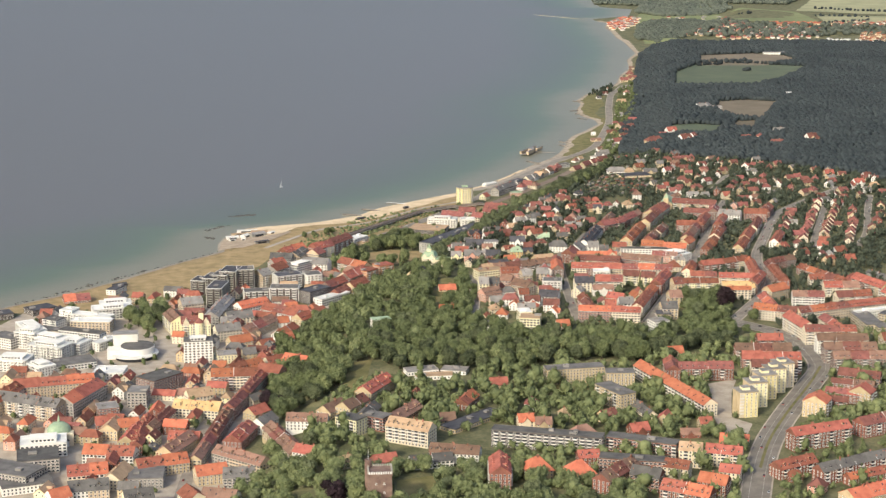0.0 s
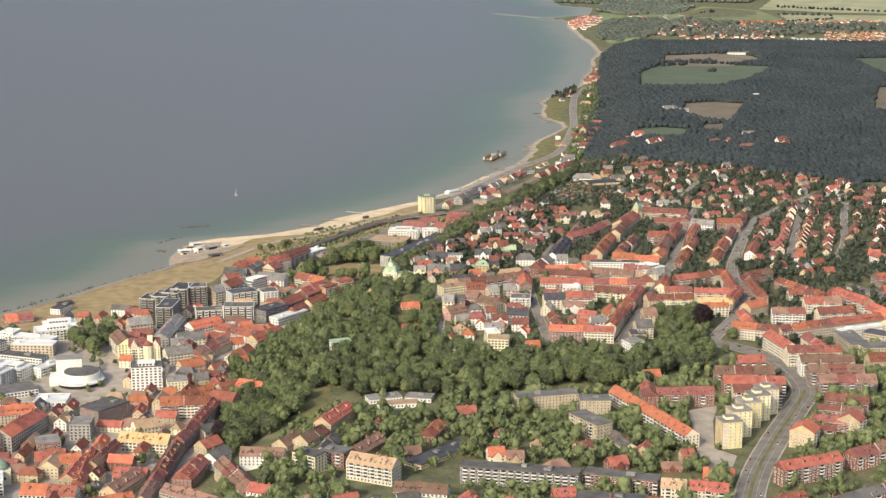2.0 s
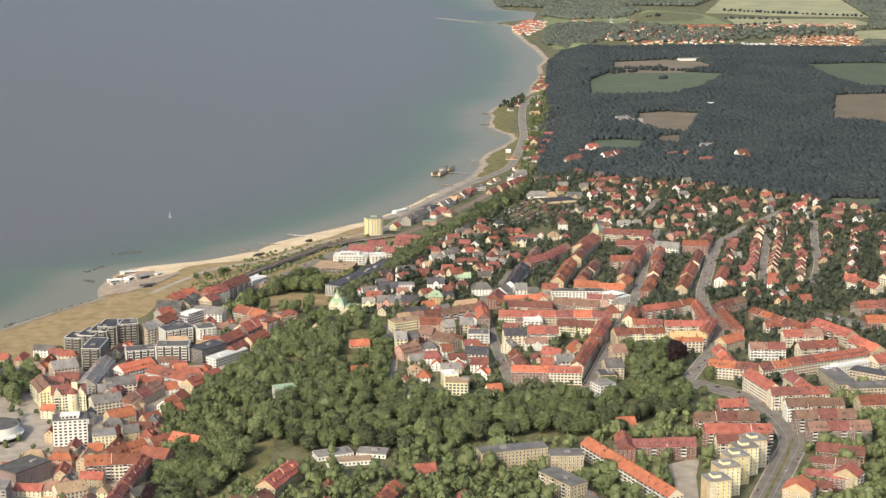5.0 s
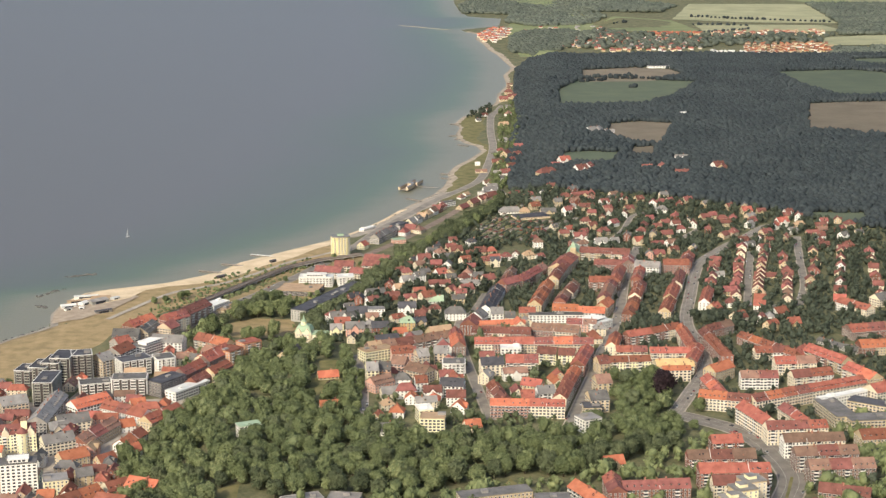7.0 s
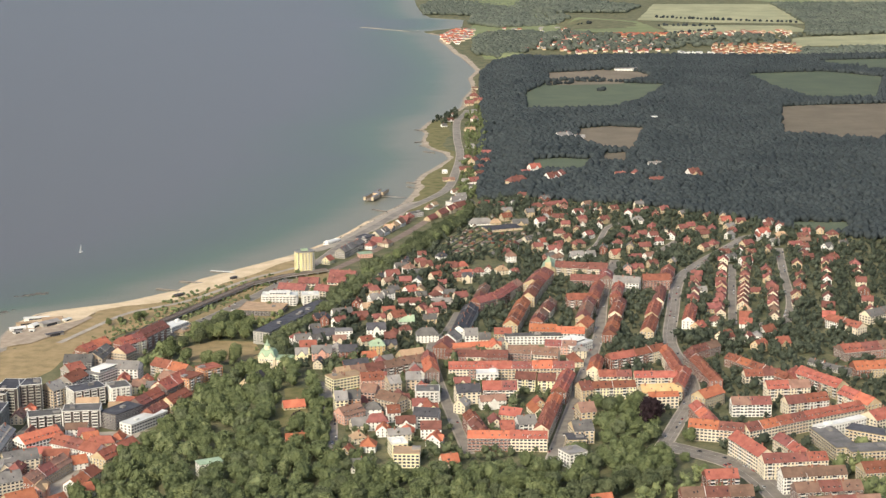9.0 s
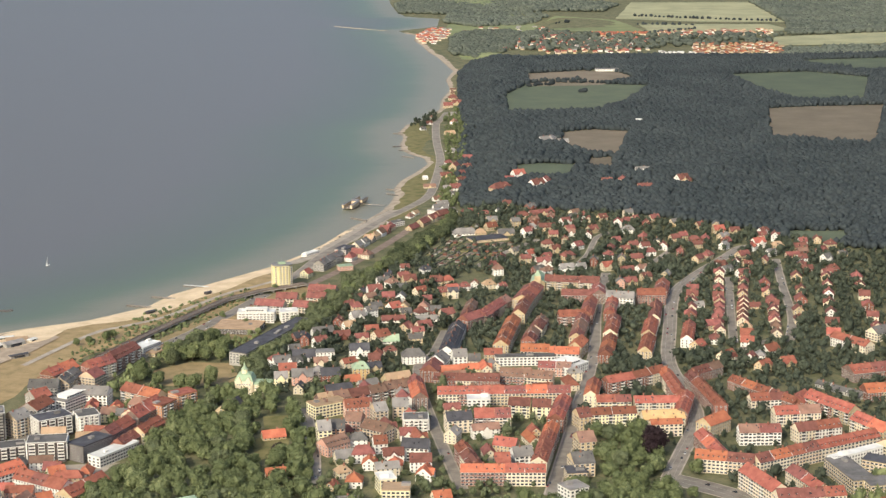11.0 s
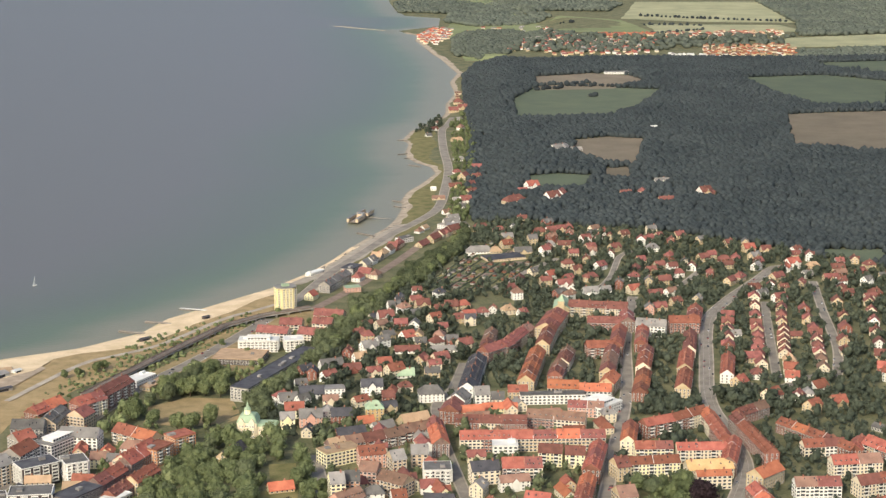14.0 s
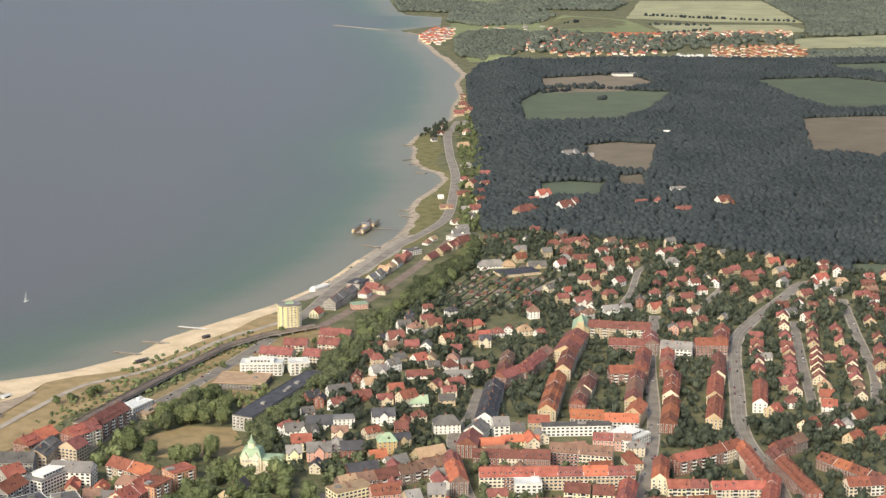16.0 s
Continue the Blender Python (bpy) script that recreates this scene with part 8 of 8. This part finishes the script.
def grove(name, x, y, size, tall, rng, mat, label, lumps=7, leaves=330):
    """Trees past the single ones: lumpy crowns under a coat of leaf sprays, joined."""
    V, Fc, n = [], [], 0
    k = len(ICO1[0])
    one = np.concatenate([(ICO1[1][None] + (np.arange(lumps) * k)[:, None, None]).reshape(-1, 3), np.arange(leaves * 3).reshape(-1, 3) + lumps * k])
    for px, py, r, h in zip(x, y, size, tall):
        c, q = lump_cloud(rng, lumps)
        c[:, 2] += 0.1
        body = np.concatenate([ICO1[0] * w * 0.92 * (1 + 0.12 * rng.standard_normal((k, 1))) + m for m, w in zip(c, q)])
        leaf = (leaf_shell(rng, c, q, leaves) - c[0]) * 1.02 + c[0]
        V.append(np.concatenate([body, leaf.reshape(-1, 3)]) * np.array([r, r, r * h]) + np.array([px, py, ground_z(px, py)]))
        Fc.append(one + n)
        n += len(V[-1])
    me = bpy.data.meshes.new(name)
    me.from_pydata(np.concatenate(V).tolist(), [], np.concatenate(Fc).tolist())
    me.materials.append(mat)
    return tagged(new(name, me), label, "trees", kind="stuff")


BARE = [PATCHES[k] for k in PATCHES if k in ("lawn_a", "lawn_b", "lawn_d", "lawn_c", "lawn_f", "lawn_g", "lot_shore", "plaza")]
for i, (key, poly) in enumerate(PARKS.items()):
    x, y, rng = scatter(poly, 9.6, 200 + i, 0.95)
    ok = free(x, y, 1.5)
    for hole in BARE:
        ok &= ~inside(x, y, hole)
    x, y = x[ok], y[ok]
    order = np.argsort(y)
    x, y = x[order], y[order]
    pick = random.Random(i)
    quota = {"big_park": 185, "castle_park": 50, "shore_park": 36, "west_grove": 12, "west_corner": 40}.get(key, 0)
    for px, py in zip(x[:quota], y[:quota]):
        r = pick.random()
        # past x 150 all crowns are dark, standing in for the shade there
        tree(float(px), float(py), pick.uniform(4.6, 7.8), "light" if r < 0.06 else "dark" if r < 0.3 or px > 150 else "green", pick.uniform(0.8, 1.15), pick)
    x, y = x[quota:], y[quota:]
    if len(x):
        r = rng.random(len(x))
        # slope crowns use a darker leaf colour in place of cloud shade
        for mat, ok, word in ((LEAF_MID if key.startswith("slope") else LEAF, r >= 0.24, "mid-green"), (LEAF_MID, (r >= 0.14) & (r < 0.24), "dark green"), (LEAF if key.startswith("slope") else LEAF_LIGHT, r < 0.14, "pale green")):
            if ok.any():
                grove("grove", x[ok], y[ok], rng.uniform(4.4, 7.6, ok.sum()), rng.uniform(0.8, 1.15, ok.sum()), rng, mat, word + " tree crowns of the wooded park slope")

for i, (key, poly) in enumerate(GARDENS.items()):
    dense = 0.85 if "north" in key or "rows" in key or "villas" in key or "south" in key else 0.6
    dense = 0.8 if key == "gardens_east" else 0.2 if "allot" in key else 0.8 if "mid" in key else 0.7 if "edge" in key or "lea" in key else 0.18 if "low_town" in key else dense
    x, y, rng = scatter(poly, 6.5, 300 + i, dense)
    ok = free(x, y, 1.6)
    for park in PARKS.values():
        ok &= ~inside(x, y, park)
    if "allot" not in key:
        ok &= ~inside(x, y, PLOTS)
    ok &= ~inside(x, y, PATCHES["lot_shore"]) | (rng.random(len(x)) < 0.3)
    ok &= ~inside(x, y, PATCHES["plaza"])
    x, y = x[ok], y[ok]
    # sunlit southern gardens get brighter leaves, clouded northern ones the shaded copy
    clumps("garden_trees", x, y, rng.uniform(1.4, 3.4, len(x)) * (1.3 if "south" in key else 1.0) * np.where(rng.random(len(x)) < 0.22, 1.5, 1.0), rng, LEAF if any(w in key for w in ("gardens_south", "lea", "low_town", "harbour", "coast", "far_east", "main")) else LEAF_MID if "mid" in key else LEAF_CLOUD_SHADE, "mixed green garden trees and hedges between houses")

for px, py, size in ((-58, 848, 7.5), (-72, 838, 6.5), (-64, 861, 6.0), (5, 1290, 5.0), (223, 1262, 10.5), (-118, 1060, 7.0), (-108, 1052, 6.0)):
    tree(px, py, size, "purple", 0.95, random.Random(int(px)))
# a row of trees along the park road
for k in range(9):
    tree(18.5 + k * 1.0 + (k % 2) * 0.6, 1236 + k * 11.0, 3.2 + (k * 7 % 4) * 0.3, "green", 1.0, random.Random(k))
# shrubs on the dunes and single trees of the shore meadow
x, y, rng = scatter([(-150, 1560), (-120, 1545), (10, 1735), (0, 1762), (-30, 1748), (-90, 1690)], 4.2, 400, 0.6)
ok = free(x, y, 0.5)
canopy("dune_shrubs", x[ok], y[ok], rng.uniform(0.8, 2.0, ok.sum()), rng, LEAF_LIGHT, "low green shrubs on the dry dunes", 0.8, ICO1, "shrubs")
for px, py, size in ((-137, 1600, 3.6), (-128, 1606, 3.4), (-116, 1612, 4.6), (-111, 1618, 4.2), (17, 1752, 3.4), (-10, 1640, 3.6), (2, 1652, 3.8), (-28, 1668, 3.2)):
    tree(px, py, size, "green", 0.9, random.Random(int(py)))
for i, line in enumerate(HEDGES):
    rng = np.random.default_rng(500 + i)
    P = np.array(line, float)
    d = np.concatenate([[0], np.cumsum(np.hypot(*np.diff(P, axis=0).T))])
    t = np.arange(0, d[-1], 6.0 if P[0, 1] < 3300 else 11.0) + rng.uniform(-2, 2, len(np.arange(0, d[-1], 6.0 if P[0, 1] < 3300 else 11.0)))
    x, y = np.interp(t, d, P[:, 0]) + rng.normal(0, 2, len(t)), np.interp(t, d, P[:, 1]) + rng.normal(0, 3, len(t))
    canopy("hedgerow", x, y, rng.uniform(2.6, 5.0, len(t)), rng, LEAF_DARK_HAZE, "dark hedgerow trees along a field edge", 1.0, ICO1, "hedge")


# ---- distant town ----
def far_houses(name, poly, pitch, seed, roofs, walls, size=1.0):
    """Distant small houses, too small to tell apart one by one."""
    x, y, rng = scatter(poly, pitch, seed, 0.75)
    s = Shape()
    for px, py in zip(x, y):
        z, w, l, h = ground_z(px, py), rng.uniform(2.2, 3.4) * size, rng.uniform(2.8, 5.4) * size, rng.uniform(2.5, 4)
        a = rng.choice((0.1, 1.65)) + rng.normal(0, 0.2)
        c, n = math.cos(a), math.sin(a)
        mi, ri = int(rng.integers(len(walls))), len(walls) + int(rng.integers(len(roofs)))
        def at(u, v, k):
            return (px + c * u - n * v, py + n * u + c * v, z + k)
        s.solid([at(-l, -w, -2), at(l, -w, -2), at(l, w, -2), at(-l, w, -2)], [at(-l, -w, h), at(l, -w, h), at(l, w, h), at(-l, w, h)], mi)
        s.solid([at(-l - 0.5, -w - 0.6, h), at(l + 0.5, -w - 0.6, h), at(l + 0.5, w + 0.6, h), at(-l - 0.5, w + 0.6, h)], [at(-l - 0.5, -0.1, h + w * 0.8), at(l + 0.5, -0.1, h + w * 0.8), at(l + 0.5, 0.1, h + w * 0.8), at(-l - 0.5, 0.1, h + w * 0.8)], ri)
    if s.f:
        tagged(s.make("distant_houses", [WALLS[k] for k in walls] + [ROOFS[k] for k in roofs]), name + " with pale walls and tiled roofs", "houses", kind="stuff")


far_houses("far terraced houses", FAR["terrace"], 10, 1, ("orange", "red"), ("cream", "tan"))
far_houses("far white flats", FAR["white_cluster"], 14, 2, ("white", "stone"), ("white", "white"), 0.9)
far_houses("far suburb houses", FAR["tan_cluster"], 14, 3, ("red", "tan", "orange", "brown"), ("cream", "white", "tan"))
far_houses("far village houses", FAR["strip"], 15, 4, ("red", "tan", "brown"), ("cream", "white"))
far_houses("far scattered houses", FAR["village"], 19, 5, ("red", "dred", "stone"), ("white", "cream", "tan"))
far_houses("far headland village houses", FAR["headland"], 12, 6, ("orange", "red", "stone"), ("white", "cream"))
far_houses("far shore houses", FAR["coastal"], 22, 7, ("dred", "brown"), ("cream", "tan"))
far_houses("far roadside houses", FAR["west"], 42, 8, ("red", "stone"), ("white", "cream"))
spit = strip("sand_spit", 9, [(237, 4340), (300, 4262), (364, 4188)], SAND, 4.2, "thin pale sand spit running out into the sea", "beach")


# ---- allotment gardens ----
def allotments(poly, seed):
    """Small garden plots in rows with low hedges, beds and sheds."""
    rng = np.random.default_rng(seed)
    beds, hedges, sheds = Shape(), Shape(), Shape()
    a = radians(62)
    c, n = math.cos(a), math.sin(a)
    ox, oy = 150, 1740
    for i in range(-12, 22):
        for j in range(-14, 4):
            u, v = i * 12.5, j * 9.5 - (i // 4) * 0.8
            cx, cy = ox + c * u - n * v, oy + n * u + c * v
            if not inside(cx, cy, poly) or not free(np.array([cx]), np.array([cy]), 1.0)[0]:
                continue

            def at(p, q, k):
                px, py = cx + c * p - n * q, cy + n * p + c * q
                return (px, py, ground_z(px, py) + k)

            def lump(shape, p0, p1, q0, q1, k0, k1, slot):
                ring = ((p0, q0), (p1, q0), (p1, q1), (p0, q1))
                shape.solid([at(p, q, k0) for p, q in ring], [at(p, q, k1) for p, q in ring], slot)

            lump(beds, -5.8, 5.8, -4.4, 4.4, -0.6, 0.3, int(rng.integers(5)))
            for b in range(3):
                q = -3.2 + b * 2.3
                lump(beds, -5.0, rng.uniform(-1, 4), q, q + 1.1, 0.2, rng.uniform(0.4, 0.9), int(rng.integers(5)))
            for q in (-4.7, 4.5):
                lump(hedges, -6.1, 6.1, q, q + rng.uniform(0.5, 0.9), -0.5, rng.uniform(0.6, 1.2), 0)
            if rng.random() < 0.75:
                p, q, w, l, h = rng.uniform(-3.5, 3), rng.uniform(-2, 2), rng.uniform(1.2, 1.9), rng.uniform(1.4, 2.4), rng.uniform(1.7, 2.3)
                lump(sheds, p - l, p + l, q - w, q + w, -0.5, h, int(rng.integers(3)))
                ring = ((p - l - 0.3, q - w - 0.3), (p + l + 0.3, q - w - 0.3), (p + l + 0.3, q + w + 0.3), (p - l - 0.3, q + w + 0.3))
                sheds.solid([at(x_, y_, h) for x_, y_ in ring], [at(p - l - 0.3, q - 0.05, h + 0.9), at(p + l + 0.3, q - 0.05, h + 0.9), at(p + l + 0.3, q + 0.05, h + 0.9), at(p - l - 0.3, q + 0.05, h + 0.9)], 3 + int(rng.integers(4)))
    tagged(beds.make("garden_plots", [GARDEN, LAWN, RUST, LEAF_MID, CROP_GREEN]), "planted beds of allotment gardens in rows", "gardens", kind="stuff")
    tagged(hedges.make("low_hedges", LEAF_CLOUD_SHADE), "clipped low dark hedges between allotments", "hedge", kind="stuff")
    tagged(sheds.make("garden_sheds", [WALLS["stone"], WALLS["grey"], WALLS["brick"], ROOFS["grey"], ROOFS["brown"], ROOFS["dred"], ROOFS["brown"]]), "small painted garden sheds on allotment plots", "sheds", kind="stuff")


allotments(PLOTS, 91)


# ---- parked and driving cars ----
def car_parts(seed):
    body, cabin = Shape(), Shape()
    ring = [(-1.5, -0.6), (1.4, -0.6), (1.55, -0.4), (1.55, 0.4), (1.4, 0.6), (-1.5, 0.6)]
    body.solid([(a, b, 0.2) for a, b in ring], [(a * 0.98, b, 0.62) for a, b in ring])
    cabin.solid([(-1.35, -0.55, 0.62), (0.65, -0.55, 0.62), (0.65, 0.55, 0.62), (-1.35, 0.55, 0.62)], [(-1.05, -0.46, 1.02), (0.2, -0.46, 1.02), (0.2, 0.46, 1.02), (-1.05, 0.46, 1.02)])
    wheel = Shape()
    wheel.disc(0, 0, -0.1, 0.1, 0.24, 0.24, 8)
    return body, cabin, wheel


CAR_PAINTS = [("white", paint("car_white", (0.62, 0.62, 0.62), (0.72, 0.72, 0.72), 2, 0.3, 0, 0.05, spec=0.5)), ("silver", paint("car_silver", (0.36, 0.37, 0.38), (0.44, 0.45, 0.46), 2, 0.3, 0, 0.05, spec=0.5)),
              ("black", paint("car_black", (0.02, 0.02, 0.022), (0.035, 0.035, 0.04), 2, 0.3, 0, 0.05, spec=0.5)), ("red", paint("car_red", (0.30, 0.03, 0.025), (0.38, 0.05, 0.04), 2, 0.3, 0, 0.05, spec=0.5))]
cars = []
for word, coat in CAR_PAINTS:
    body, cabin, wheel = car_parts(0)
    c = stand("car", 0, 0, 0, z=-20, label=f"small {word} car on the street", category="car", group="cars in the streets")
    body.make("body", coat, c)
    cabin.make("window_glass", GLASS, c)
    tyre = wheel.data("wheel", [TYRE])
    for a, b in ((-0.95, -0.55), (0.95, -0.55), (-0.95, 0.55), (0.95, 0.55)):
        put("wheel", tyre, c, "", pose(a, b, 0.24, 90, 0, 0))
    cars.append(c)
pick = random.Random(5)
spots = [(x0 + (x1 - x0) * k, y0 + (y1 - y0) * k, math.degrees(math.atan2(y1 - y0, x1 - x0)), w) for x0, y0, x1, y1, w in LANES if w > 2.9 and y0 < 1760 for k in (0.2, 0.7)]
pick.shuffle(spots)
for n, (px, py, yaw, w) in enumerate(spots[:140]):
    off = pick.choice((-0.78, -0.35, 0.35, 0.78)) * w
    c, s_ = math.cos(radians(yaw)), math.sin(radians(yaw))
    px, py = px + s_ * off, py - c * off
    m = pose(px, py, ground_z(px, py) + 0.36, 0, 0, yaw)
    if n < len(cars):
        cars[n].matrix_basis = m
    else:
        copy_thing(cars[pick.randrange(len(cars))], m)
